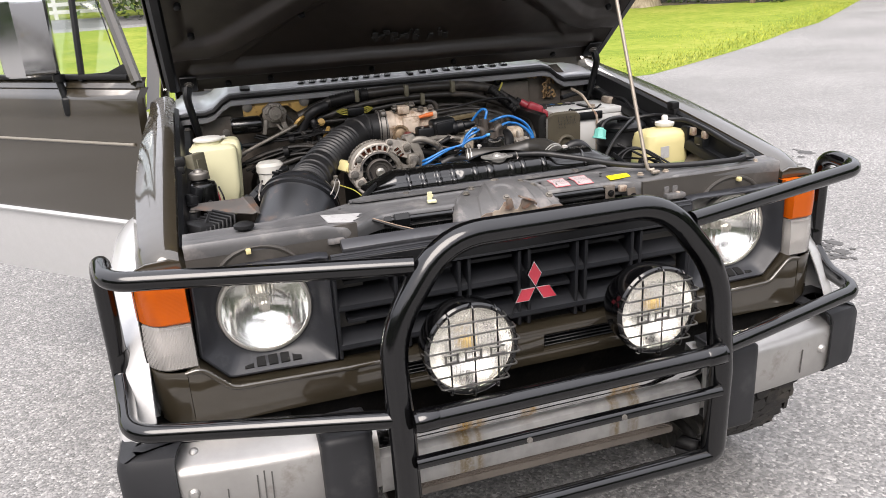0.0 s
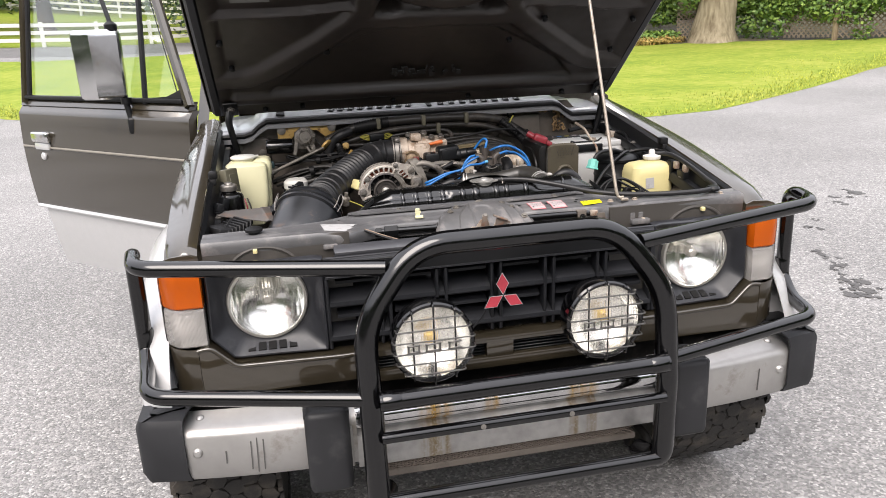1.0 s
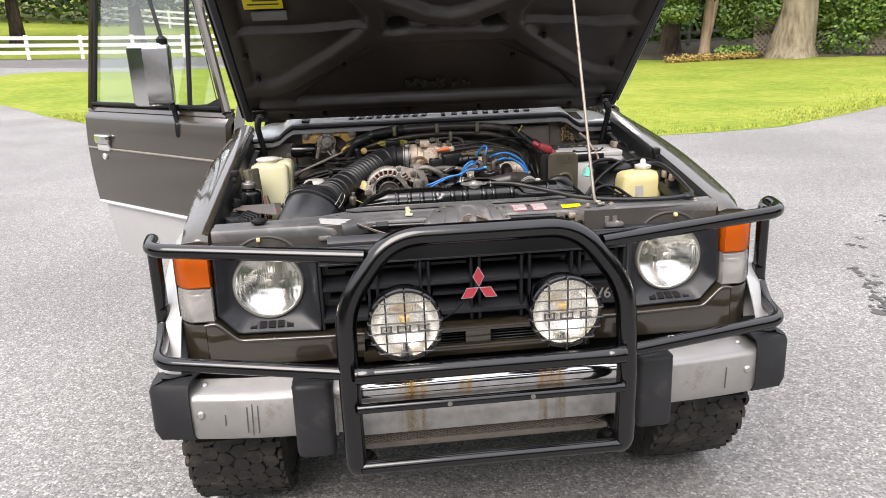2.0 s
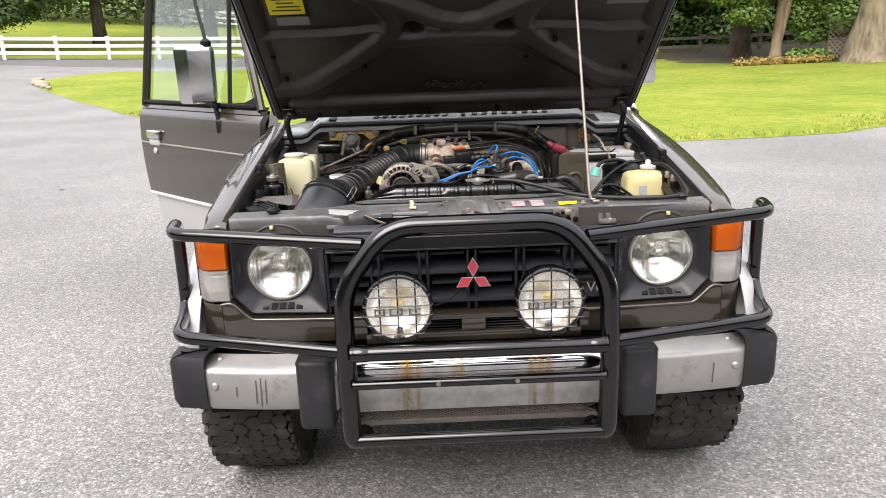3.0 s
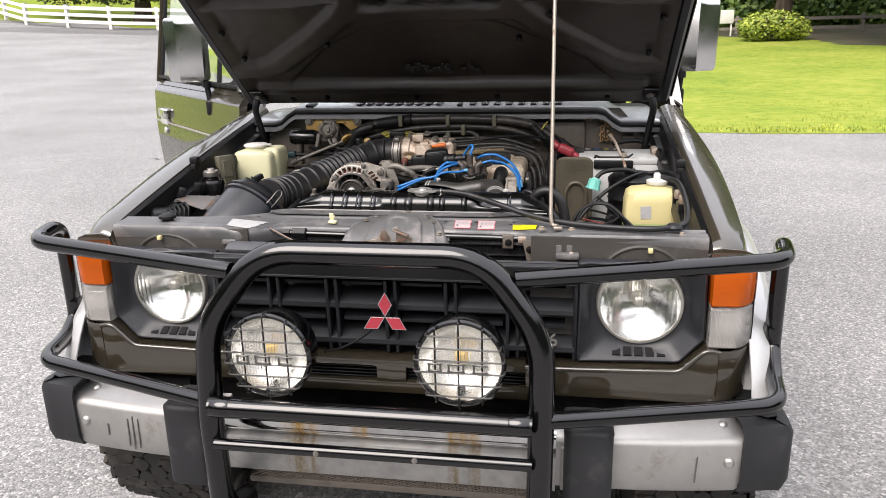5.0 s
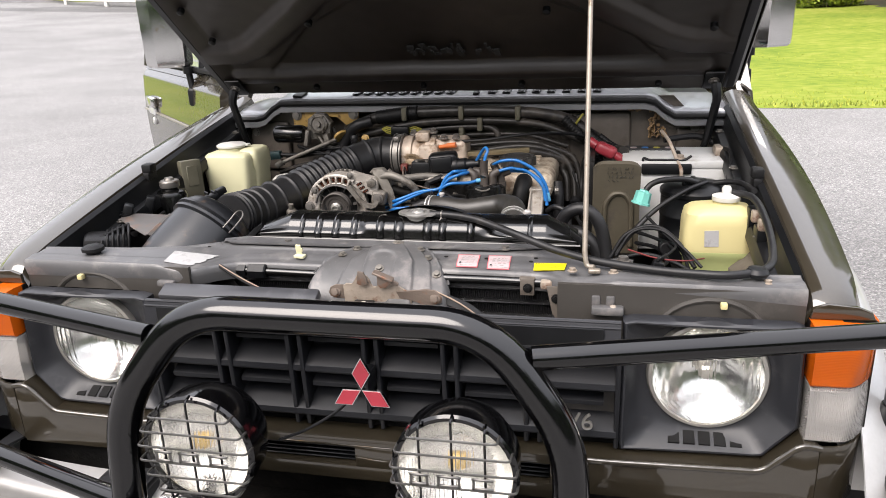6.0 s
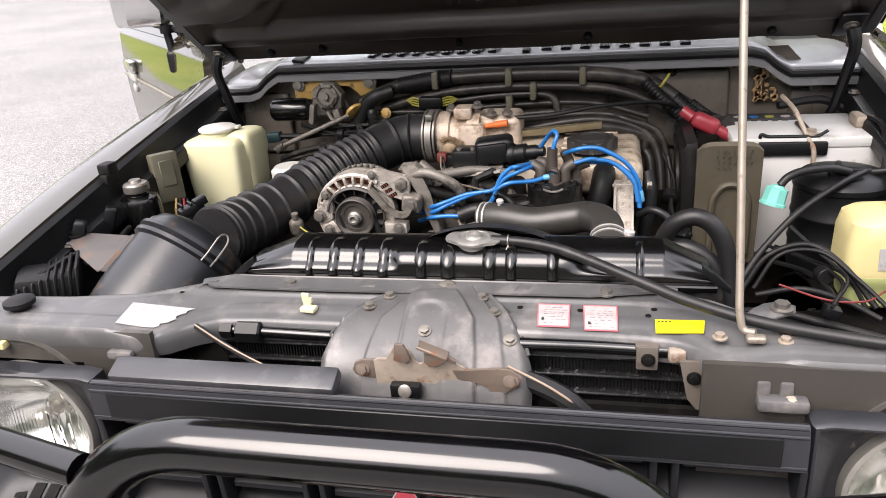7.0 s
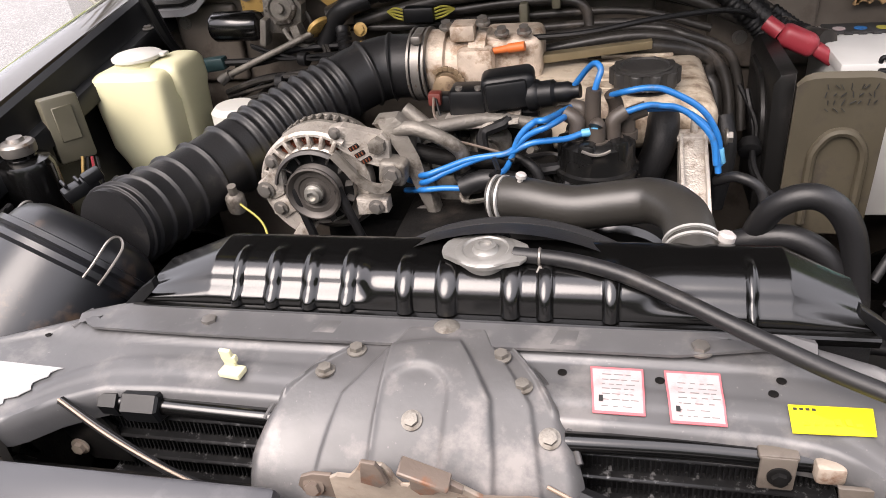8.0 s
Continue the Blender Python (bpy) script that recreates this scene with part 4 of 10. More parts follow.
bm = B()
rr = random.Random(4)
ragged = [(-0.402, 0.100), (-0.315, 0.104)] + [(-0.316 + rr.uniform(-0.006, 0.006) - 0.0026 * k, 0.102 - 0.0042 * k) for k in range(12)] + [(-0.360, 0.052), (-0.395, 0.050)]
flat_on(ragged, 0.0012, 0.0008, bm)
part("torn_sticker", bm, TORN, SUPPORT, "torn white paper sticker")
for x0, x1, y0, y1 in ((0.129, 0.166, 0.100, 0.142), (0.183, 0.221, 0.096, 0.142)):
    bm = B()
    flat_on([(x0, y0), (x1, y0), (x1 - 0.001, y1), (x0 - 0.003, y1)], 0.0015, 0.0007, bm)
    st = part("service_sticker", bm, PINK, SUPPORT, "red-bordered white service sticker")
    bm = B()
    flat_on([(x0 + 0.0014, y0 + 0.0018), (x1 - 0.0014, y0 + 0.0018), (x1 - 0.0024, y1 - 0.0024), (x0 - 0.0014, y1 - 0.0024)], 0.0023, 0.0004, bm)
    part("sticker_paper", bm, PAPER, st)
    bm = B()
    rr = random.Random(int(x0 * 1000))
    for k in range(7):
        yy = y0 + 0.006 + 0.0048 * k
        xx = x0 + 0.006
        while xx < x1 - 0.008:
            w = rr.uniform(0.002, 0.007)
            box(bm, (xx + w / 2, yy, support_z(xx, yy) + 0.0028), (w, 0.0007, 0.0003), 0)
            xx += w + rr.uniform(0.001, 0.004)
    part("sticker_print", bm, GREY_PAPER, st)
    bm = B()
    box(bm, (x0 + 0.0055, y0 + 0.013, support_z(x0, y0 + 0.013) + 0.0028), (0.003, 0.010, 0.0003), 0)
    part("sticker_bar", bm, INK, st)
bm = B()
prism(bm, [(0.262, 0.0935), (0.313, 0.0925), (0.316, 0.116), (0.262, 0.1155)], lambda u, v, w: (u, v, max(support_z(0.272, v), support_z(u, v)) + w + 0.0025), 0, 0.0008)
ys = part("yellow_sticker", bm, YELLOW, SUPPORT, "yellow sticker with faded print")
bm = B()
for k in range(6):
    x, y = 0.272 + 0.0065 * k, 0.102
    box(bm, (x, y, support_z(x, y) + 0.0035), (0.004, 0.006, 0.0004), 0)
part("sticker_print", bm, mat("faded_print", (0.4356, 0.3432, 0.0132), 0.5), ys, split=True)
bm = B()
for k in range(4):
    x = 0.263 + 0.004 * k
    box(bm, (x + 0.003, 0.1120, support_z(x, 0.1120) + 0.0035), (0.0025, 0.0022, 0.0004), 0)
part("sticker_bar", bm, INK, ys, split=True)
bm = B()
zc = support_z(-0.160, 0.115)
box(bm, (-0.160, 0.112, zc + 0.003), (0.020, 0.013, 0.006), 0.0015, 2, (0, 0, -8))
box(bm, (-0.163, 0.116, zc + 0.012), (0.011, 0.004, 0.024), 0.0015, 2, (10, 0, -8))
box(bm, (-0.162, 0.116, zc + 0.014), (0.014, 0.005, 0.007), 0.0015, 2, (10, 0, -8))
part("plastic_clip", bm, BOTTLE, SUPPORT)

# latch cover: a pressed plate with crisp creases that rolls down at the front
COVER_PROF = [(0.187, 0.9535), (0.14, 0.9530), (0.112, 0.948), (0.082, 0.935), (0.056, 0.917), (0.040, 0.897), (0.033, 0.876), (0.030, 0.850)]
COVER_L = [(0.030, 0.128), (0.037, 0.130), (0.055, 0.130), (0.08, 0.123), (0.10, 0.115), (0.119, 0.098), (0.14, 0.076), (0.154, 0.063), (0.187, 0.044)]
COVER_R = [(0.030, 0.126), (0.037, 0.127), (0.055, 0.125), (0.08, 0.116), (0.10, 0.107), (0.119, 0.096), (0.14, 0.081), (0.154, 0.070), (0.187, 0.047)]


def crisp(e, w=0.0013):
    return 1 / (1 + math.exp(-max(-60, min(60, e / w * 2))))


def cover_pt(u, v):
    f = v * (len(COVER_PROF) - 1)
    i = min(int(f), len(COVER_PROF) - 2)
    t = f - i
    q = [COVER_PROF[max(0, i - 1)], COVER_PROF[i], COVER_PROF[i + 1], COVER_PROF[min(len(COVER_PROF) - 1, i + 2)]]
    y, z = [0.5 * (2 * q[1][k] + (q[2][k] - q[0][k]) * t + (2 * q[0][k] - 5 * q[1][k] + 4 * q[2][k] - q[3][k]) * t * t + (3 * q[1][k] - q[0][k] - 3 * q[2][k] + q[3][k]) * t ** 3) for k in (0, 1)]
    wl, wr = along(COVER_L, y), along(COVER_R, y)
    x = -wl + (wl + wr) * u
    e = min(x + wl, wr - x)
    xl, xr = -0.031, along([(0.03, 0.064), (0.061, 0.062), (0.099, 0.055), (0.148, 0.026), (0.17, 0.018)], y)
    h = 0.0065 * crisp(x - xl) * crisp(xr - x) * crisp(0.150 - y - 0.25 * max(0, -x), 0.004)
    h += 0.0045 * crisp(x - along([(0.03, -0.075), (0.098, -0.061), (0.114, -0.049), (0.152, -0.028), (0.18, -0.02)], y)) * crisp(along([(0.03, 0.10), (0.098, 0.085), (0.15, 0.050), (0.18, 0.038)], y) - x) * crisp(0.172 - y, 0.003)
    shoe = math.hypot((x + 0.003) / 0.026, max(0, y - 0.098) / 0.024)
    h -= 0.0042 * crisp((1 - shoe) * 0.024, 0.0022)
    h += 0.0055 * math.exp(-(((e - 0.006) / 0.0036) ** 4)) * crisp(y - 0.094, 0.004)
    h -= 0.016 * max(0, 1 - e / 0.012) ** 2
    n = min(1, v * 1.25)
    return Vector((x, y - h * n * 0.75, z + h * (1 - 0.55 * v)))


bm = B()
grid_sheet(bm, cover_pt, 170, 110)
thicken(bm, 0.002)
COVERP = part("latch_cover", bm, LATCH_COVER, car, "scuffed grey pressed latch cover plate", sharp=60)


def on_cover(x, y):
    best = min(((cover_pt(u / 40, v / 60)) for u in range(41) for v in range(61)), key=lambda p: (p.x - x) ** 2 + (p.y - y) ** 2)
    return best


bm = B()
for x, y in ((-0.060, 0.139), (-0.080, 0.114), (0.058, 0.140), (0.077, 0.113), (-0.001, 0.079), (0.100, 0.080)):
    p = on_cover(x, y)
    k = max(0, (0.115 - y) / 0.05)
    bolt(bm, (x, p.y, p.z), (0, -k * 0.8, 1), 0.0056, 0.006)
part("bolt", bm, ALU_DARK, COVERP)
# bent latch lever behind the cover and paint chips on it
bm = B()
lathe(bm, (0.0086, 0.170, 0.9545), (0, 0, 1), [(0.0125, 0), (0.011, 0.003), (0.007, 0.0055), (0.003, 0.0065), (0, 0.0065)], 20)
part("striker_stub", bm, ALU_DARK, COVERP)
# dark turned beads along both edges of the cover
EDGE_PAINT = mat("dark_edge_paint", (0.040, 0.0385, 0.038), 0.45, 0.1, 0.25, 60, bump=0.05, bscale=200, dirt=(0.085, 0.080, 0.077), dirt_amount=0.15, dirt_scale=40)
for line in ([(-0.044, 0.181), (-0.058, 0.170), (-0.074, 0.153), (-0.097, 0.124), (-0.1155, 0.104), (-0.1225, 0.084)], [(0.050, 0.180), (0.069, 0.158), (0.084, 0.140), (0.096, 0.122), (0.112, 0.0965), (0.1205, 0.074)]):
    bm = B()
    tube(bm, [on_cover(p.x, p.y) + Vector((0, -0.0015, 0.0036)) for p in curve([Vector((x, y, 0)) for x, y in line], 5)], lambda t: 0.0022 + 0.0016 * math.sin(math.pi * min(1, t * 1.2)) ** 0.5 if t < 0.83 else 0.0026, 8)
    part("edge_bead", bm, EDGE_PAINT, COVERP)
# latch: a stamped plate with two ears, a notched cam, a rusty side arm and its stop
LATCH_LEAN = lambda y0: (lambda u, v, d: (u, y0 + d - (v - 0.90) * 0.10, v))
bm = B()
prism(bm, [(-0.052, 0.868), (-0.052, 0.924), (-0.046, 0.928), (-0.036, 0.926), (-0.030, 0.934), (-0.026, 0.944), (-0.010, 0.944), (-0.005, 0.937), (-0.004, 0.928), (0.000, 0.922), (0.006, 0.922), (0.009, 0.928), (0.014, 0.940), (0.030, 0.938), (0.044, 0.927), (0.064, 0.914), (0.066, 0.893), (0.050, 0.892), (0.048, 0.868)], LATCH_LEAN(0.017), 0, 0.004, 0.001)
LATCH = part("hood_latch", bm, RUST, car, "rusty steel hood latch")
BROWN = mat("brown_rusted_steel", (0.150, 0.118, 0.096), 0.5, 0.25, 0.25, 30, bump=0.12, bscale=300, dirt=(0.20, 0.085, 0.042), dirt_amount=0.3, dirt_scale=34)
for nm, poly, y0, y1, m_ in (
        ("latch_ear", [(-0.080, 0.909), (-0.076, 0.919), (-0.066, 0.924), (-0.052, 0.924), (-0.050, 0.898), (-0.068, 0.899), (-0.077, 0.902)], 0.019, 0.023, BROWN),
        ("side_arm", [(0.040, 0.917), (0.075, 0.919), (0.090, 0.923), (0.107, 0.921), (0.118, 0.910), (0.116, 0.899), (0.102, 0.893), (0.090, 0.880), (0.082, 0.880), (0.080, 0.898), (0.060, 0.904), (0.045, 0.905)], 0.016, 0.020, BROWN),
        ("cam_plate", [(-0.026, 0.930), (-0.023, 0.945), (-0.022, 0.953), (-0.012, 0.952), (-0.009, 0.944), (-0.006, 0.932), (-0.012, 0.926)], 0.011, 0.015, BROWN),
        ("cam_plate", [(0.010, 0.930), (0.011, 0.944), (0.018, 0.948), (0.032, 0.944), (0.047, 0.934), (0.046, 0.929), (0.034, 0.934), (0.026, 0.926), (0.016, 0.924)], 0.010, 0.015, BROWN)):
    bm = B()
    prism(bm, poly, LATCH_LEAN(0.0), y0, y1, 0.001)
    part(nm, bm, m_, LATCH)
bm = B()
box(bm, (0.022, 0.006, 0.947), (0.036, 0.016, 0.004), 0.001, 1, (0, 22, 0))
part("release_tab", bm, BROWN, LATCH)
bm = B()
bolt(bm, (-0.067, 0.018, 0.911), (0, -1, 0.2), 0.0058, 0.006)
bolt(bm, (0.106, 0.015, 0.907), (0, -1, 0.2), 0.0060, 0.006)
part("bolt", bm, BROWN, LATCH)
bm = B()
for x, z in ((-0.018, 0.936), (0.024, 0.930)):
    lathe(bm, (x, 0.011, z), (0, -1, 0.1), [(0.0042, -0.002), (0.0042, 0.002), (0.003, 0.003), (0, 0.003)], 12)
part("rivet", bm, BROWN, LATCH, split=True)
bm = B()
box(bm, (-0.014, 0.008, 0.892), (0.036, 0.012, 0.018), 0.003, 2)
blk = part("latch_block", bm, PLASTIC, LATCH)
bm = B()
lathe(bm, (-0.014, 0.002, 0.894), (0, -1, 0.3), [(0.008, -0.001), (0.008, 0.001), (0.006, 0.002), (0, 0.002)], 16)
part("screw", bm, ZINC, blk)
LATCH.location += Vector((0, 0.016, 0.001))

# condenser and its pipes
bm = B()
box(bm, (0.0, 0.115, 0.79), (0.60, 0.02, 0.24), 0.002)
COND = part("condenser", bm, FINS, car, "black finned air-conditioning condenser")
for k in range(9):
    bm = B()
    box(bm, (0.0, 0.100, 0.905 - 0.0245 * k), (0.60, 0.016, 0.0042), 0.0015, 1)
    part("condenser_tube", bm, FIN_TUBE, COND)
bm = B()
for k in range(150):
    x = -0.295 + 0.59 * k / 149
    box(bm, (x, 0.103, 0.80), (0.0012, 0.006, 0.21), 0)
tagged(part("cooling_fin", bm, FINS, COND), kind="stuff")
bm = B()
tube(bm, [(-0.262, 0.092, 0.922), (-0.11, 0.088, 0.921)], 0.0075, 12)
tube(bm, rounded([(0.11, 0.085, 0.924), (0.20, 0.09, 0.922), (0.29, 0.088, 0.921)], 0.03), 0.008, 12)
part("refrigerant_pipe", bm, BLACK_TANK, COND, "glossy black pipe", split=True)
bm = B()
lathe(bm, (-0.232, 0.091, 0.922), (1, 0, 0), [(0.012, -0.02), (0.0145, -0.018), (0.0145, 0.012), (0.012, 0.014)], 6)
lathe(bm, (-0.262, 0.092, 0.922), (1, 0, 0), [(0.011, -0.012), (0.011, 0.004)], 6)
part("pipe_nut", bm, PLASTIC, COND, split=True)
bm = B()
box(bm, (0.253, 0.080, 0.916), (0.024, 0.004, 0.030), 0.002)
box(bm, (0.253, 0.088, 0.930), (0.026, 0.018, 0.004), 0.0015)
prism(bm, [(0.286, 0.925), (0.330, 0.925), (0.340, 0.80), (0.322, 0.80), (0.318, 0.85), (0.296, 0.876)], xz, 0.062, 0.066, 0.001)
part("mount_bracket", bm, BAY_DARK, COND, split=True)
bm = B()
bolt(bm, (0.254, 0.078, 0.915), (0, -1, 0), 0.0055)
bolt(bm, (0.302, 0.061, 0.905), (0, -1, 0), 0.0055)
bm2 = B()
prism(bm2, [(-0.345, 0.93), (-0.30, 0.93), (-0.285, 0.90), (-0.275, 0.89), (-0.27, 0.85), (-0.31, 0.85), (-0.325, 0.87)], xz, 0.090, 0.094, 0.002)
part("side_mount", bm2, BAY_BLACK, COND)
bolt(bm, (-0.316, 0.088, 0.868), (0, -1, 0), 0.006)
box(bm, (0.285, 0.08, 0.922), (0.02, 0.014, 0.016), 0.004)
part("bolt", bm, RUST, COND)
bm = B()
tube(bm, curve([(-0.30, 0.075, 0.935), (-0.25, 0.06, 0.915), (-0.19, 0.045, 0.895), (-0.13, 0.035, 0.885)], 5), 0.0038, 8)
tube(bm, curve([(0.10, 0.06, 0.90), (0.16, 0.05, 0.88), (0.20, 0.05, 0.84)], 5), 0.012, 8)
part("wiring_sleeve", bm, HOSE, COND, split=True)
bm = B()
tube(bm, curve([(-0.30, 0.073, 0.938), (-0.245, 0.055, 0.918), (-0.18, 0.04, 0.898), (-0.12, 0.03, 0.885)], 5), 0.0011, 6)
tube(bm, curve([(0.10, 0.05, 0.915), (0.15, 0.04, 0.895), (0.205, 0.045, 0.85)], 5), 0.0015, 6)
part("wire", bm, mat("tan_wire", (0.2772, 0.2046, 0.1518), 0.5), COND, split=True)

# ---- grille panel ----
bm = B()
secs = []
for x in (-0.405, -0.40, -0.2, 0, 0.2, 0.40, 0.405):
    secs.append([(x, -0.016, 0.885), (x, -0.0175, 0.898), (x, -0.024, 0.9005), (x, -0.030, 0.897), (x, -0.034, 0.885), (x, -0.037, 0.852), (x, 0.02, 0.850)])
loft(bm, secs)
thicken(bm, 0.003)
GRILLE = part("grille", bm, HEADER_PL, car, "black moulded plastic grille with deep louvres")
for y, z, r in ((-0.0285, 0.8985, 0.0022), (-0.0335, 0.8915, 0.0018), (-0.0362, 0.856, 0.0018)):
    bm = B()
    tube(bm, [(-0.404, y, z), (0.404, y, z)], r, 8)
    part("moulded_ridge", bm, HEADER_PL, GRILLE)
bm = B()
box(bm, (0, -0.0365, 0.874), (0.76, 0.004, 0.034), 0.001, 1)
part("header_inset", bm, PLASTIC, GRILLE)
# added near-black sheet standing in for the shade behind the louvres
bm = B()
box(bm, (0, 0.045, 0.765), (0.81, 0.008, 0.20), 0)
part("shade_backing", bm, GRIME_SHADE, GRILLE)
for z in (0.789, 0.704):
    bm = B()
    loft(bm, [[(x, 0.040, z + 0.036), (x, -0.014, z + 0.008), (x, -0.025, z + 0.001), (x, -0.027, z - 0.008), (x, -0.024, z - 0.012), (x, 0.04, z - 0.010)] for x in (-0.404, -0.2, 0.0, 0.2, 0.404)], True)
    part("slat", bm, PLASTIC_GREY, GRILLE)
for z in (0.838, 0.753):
    for k in range(6):
        x = -0.337 + 0.1347 * k
        bm = B()
        loft(bm, [[(x + q, 0.030, z + 0.014), (x + q, -0.004, z + 0.006), (x + q, -0.014, z), (x + q, -0.014, z - 0.007), (x + q, 0.030, z - 0.004)] for q in (-0.046, -0.043, 0.043, 0.046)], True)
        part("louvre", bm, PLASTIC_GREY, GRILLE)
for x in (-0.404, -0.27, -0.135, 0.0, 0.135, 0.27, 0.404):
    for dx in ((-0.011, 0.011) if abs(x) < 0.4 else (0,)):
        bm = B()
        box(bm, (x + dx, 0.0, 0.762), (0.0085, 0.055, 0.176), 0.003, 2, (3, 0, 0))
        part("rib", bm, PLASTIC_GREY, GRILLE)
# badge: three plain red diamonds
BADGE_C = Vector((0, -0.082, 0.784))
bm = B()
box(bm, (0, -0.054, 0.785), (0.02, 0.046, 0.04), 0.004)
part("grille_badge", bm, PLASTIC, GRILLE, "three red diamonds with chrome edges")
for k in range(3):
    a = radians(90 + 120 * k)
    d = Vector((math.cos(a), 0, math.sin(a)))
    w = Vector((-math.sin(a), 0, math.cos(a)))
    for grow, y0, y1, m_ in ((1.0, -0.078, -0.084, CHROME), (0.90, -0.0842, -0.0852, RED)):
        bm = B()
        c = d * 0.0275 + BADGE_C
        q = [c + d * 0.027 * grow, c + w * 0.0155 * grow, c - d * 0.027 * grow, c - w * 0.0155 * grow]
        lean_y = lambda p: -(p.z - 0.784) * -0.10
        a_ = [bm.verts.new((p.x, y0 + lean_y(p), p.z)) for p in q]
        b_ = [bm.verts.new((p.x, y1 + lean_y(p), p.z)) for p in q]
        bm.faces.new(a_)
        bm.faces.new(b_[::-1])
        for i in range(4):
            bm.faces.new((a_[i], b_[i], b_[(i + 1) % 4], a_[(i + 1) % 4]))
        o = obj("diamond", bm, m_)
        o.parent = GRILLE
        o.location = o.location - origin_of(GRILLE)


def letters(name, text, size, at, rot, material, parent, depth=0.002):
    cu = bpy.data.curves.new(name, "FONT")
    cu.body, cu.size, cu.extrude = text, size, depth
    cu.align_x, cu.align_y = "CENTER", "CENTER"
    tmp = bpy.data.objects.new(name, cu)
    me = bpy.data.meshes.new_from_object(tmp)
    bpy.data.objects.remove(tmp)
    me.name = name
    me.materials.append(material)
    ob = new(name, me)
    ob.matrix_world = pose(*at, *rot)
    ob.parent = parent
    ob.location = Vector(at) - origin_of(parent)
    return ob


letters("model_letters", "V6", 0.042, (0.345, -0.032, 0.724), (90, 0, 0), RING, GRILLE)
# header shelf in front of the opening, with the bright clip
bm = B()
box(bm, (-0.235, -0.010, 0.908), (0.29, 0.032, 0.018), 0.004, 2, (24, 0, 0))
part("air_deflector", bm, mat("satin_grey_plastic", (0.0363, 0.03696, 0.04092), 0.32, 0, 0.15, 20, dirt=(0.066, 0.066, 0.0693), dirt_amount=0.2, dirt_scale=14), GRILLE)
bm = B()
box(bm, (-0.385, 0.022, 0.915), (0.035, 0.03, 0.012), 0.004)
box(bm, (0.384, 0.004, 0.906), (0.050, 0.022, 0.014), 0.004)
for dx in (-0.012, 0.010):
    box(bm, (0.378 + dx, 0.010, 0.919), (0.014, 0.010, 0.018), 0.003)
part("mount_clip", bm, LATCH_COVER, GRILLE, split=True)
bm = B()
bolt(bm, (-0.385, 0.028, 0.923), r=0.007)
bolt(bm, (0.392, 0.0, 0.911), (0, -0.4, 1), r=0.0045, h=0.003)
part("bolt", bm, RUST, GRILLE)


# moulded lamp glass: a shallow dome with flutes in its back
def lamp_lens(bm, c, ax, R, bulge, flute, rings=44, seg=168):
    ax = Vector(ax).normalized()
    right = Vector((1, 0, 0))
    up = right.cross(ax).normalized()
    if up.z < 0:
        up = -up
    c = Vector(c)

    def place(r, q, back):
        x, z = r * math.cos(q), r * math.sin(q)
        h = bulge * math.sqrt(max(0, 1 - (r / R) ** 2 * 0.96)) - (0.0035 + flute(x / R, z / R, x, z) if back else 0)
        return c + right * x + up * z + ax * h

    front = [[bm.verts.new(place(R * k / rings, 2 * math.pi * j / seg, False)) for j in range(seg)] for k in range(1, rings + 1)]
    rear = [[bm.verts.new(place(R * k / rings, 2 * math.pi * j / seg, True)) for j in range(seg)] for k in range(1, rings + 1)]
    for g in (front, rear):
        mid = bm.verts.new(place(0, 0, g is rear))
        for j in range(seg):
            bm.faces.new((mid, g[0][j], g[0][(j + 1) % seg]))
        for k in range(rings - 1):
            for j in range(seg):
                bm.faces.new((g[k][j], g[k + 1][j], g[k + 1][(j + 1) % seg], g[k][(j + 1) % seg]))
    for j in range(seg):
        bm.faces.new((front[-1][j], rear[-1][j], rear[-1][(j + 1) % seg], front[-1][(j + 1) % seg]))


def head_flute(u, v, x, z):
    """Zones of a headlamp glass: fine flutes in the middle, broad ones at the sides, a plain band."""
    if abs(u) < 0.42 and -0.80 < v < 0.42:
        return 0.00045 * math.sin(2 * math.pi * x / 0.0052)
    if v >= 0.42:
        return 0.0005 * math.sin(2 * math.pi * x / 0.006)
    if -0.45 < v < 0.42:
        return 0.0011 * math.sin(2 * math.pi * x / 0.012) + 0.0005 * math.sin(2 * math.pi * z / 0.02)
    return 0.0005 * math.sin(2 * math.pi * (x + z) / 0.010)


def drive_flute(u, v, x, z):
    """A driving lamp's glass: vertical flutes in panels with plain joins."""
    return 0.0009 * math.sin(2 * math.pi * x / 0.0062) * (1 if abs(math.sin(v * 5)) > 0.12 else 0)


# ---- headlamps, bezels, signals ----
HL_Z = 0.8035
SET_BACK = Vector((0, 0.026, -0.002))


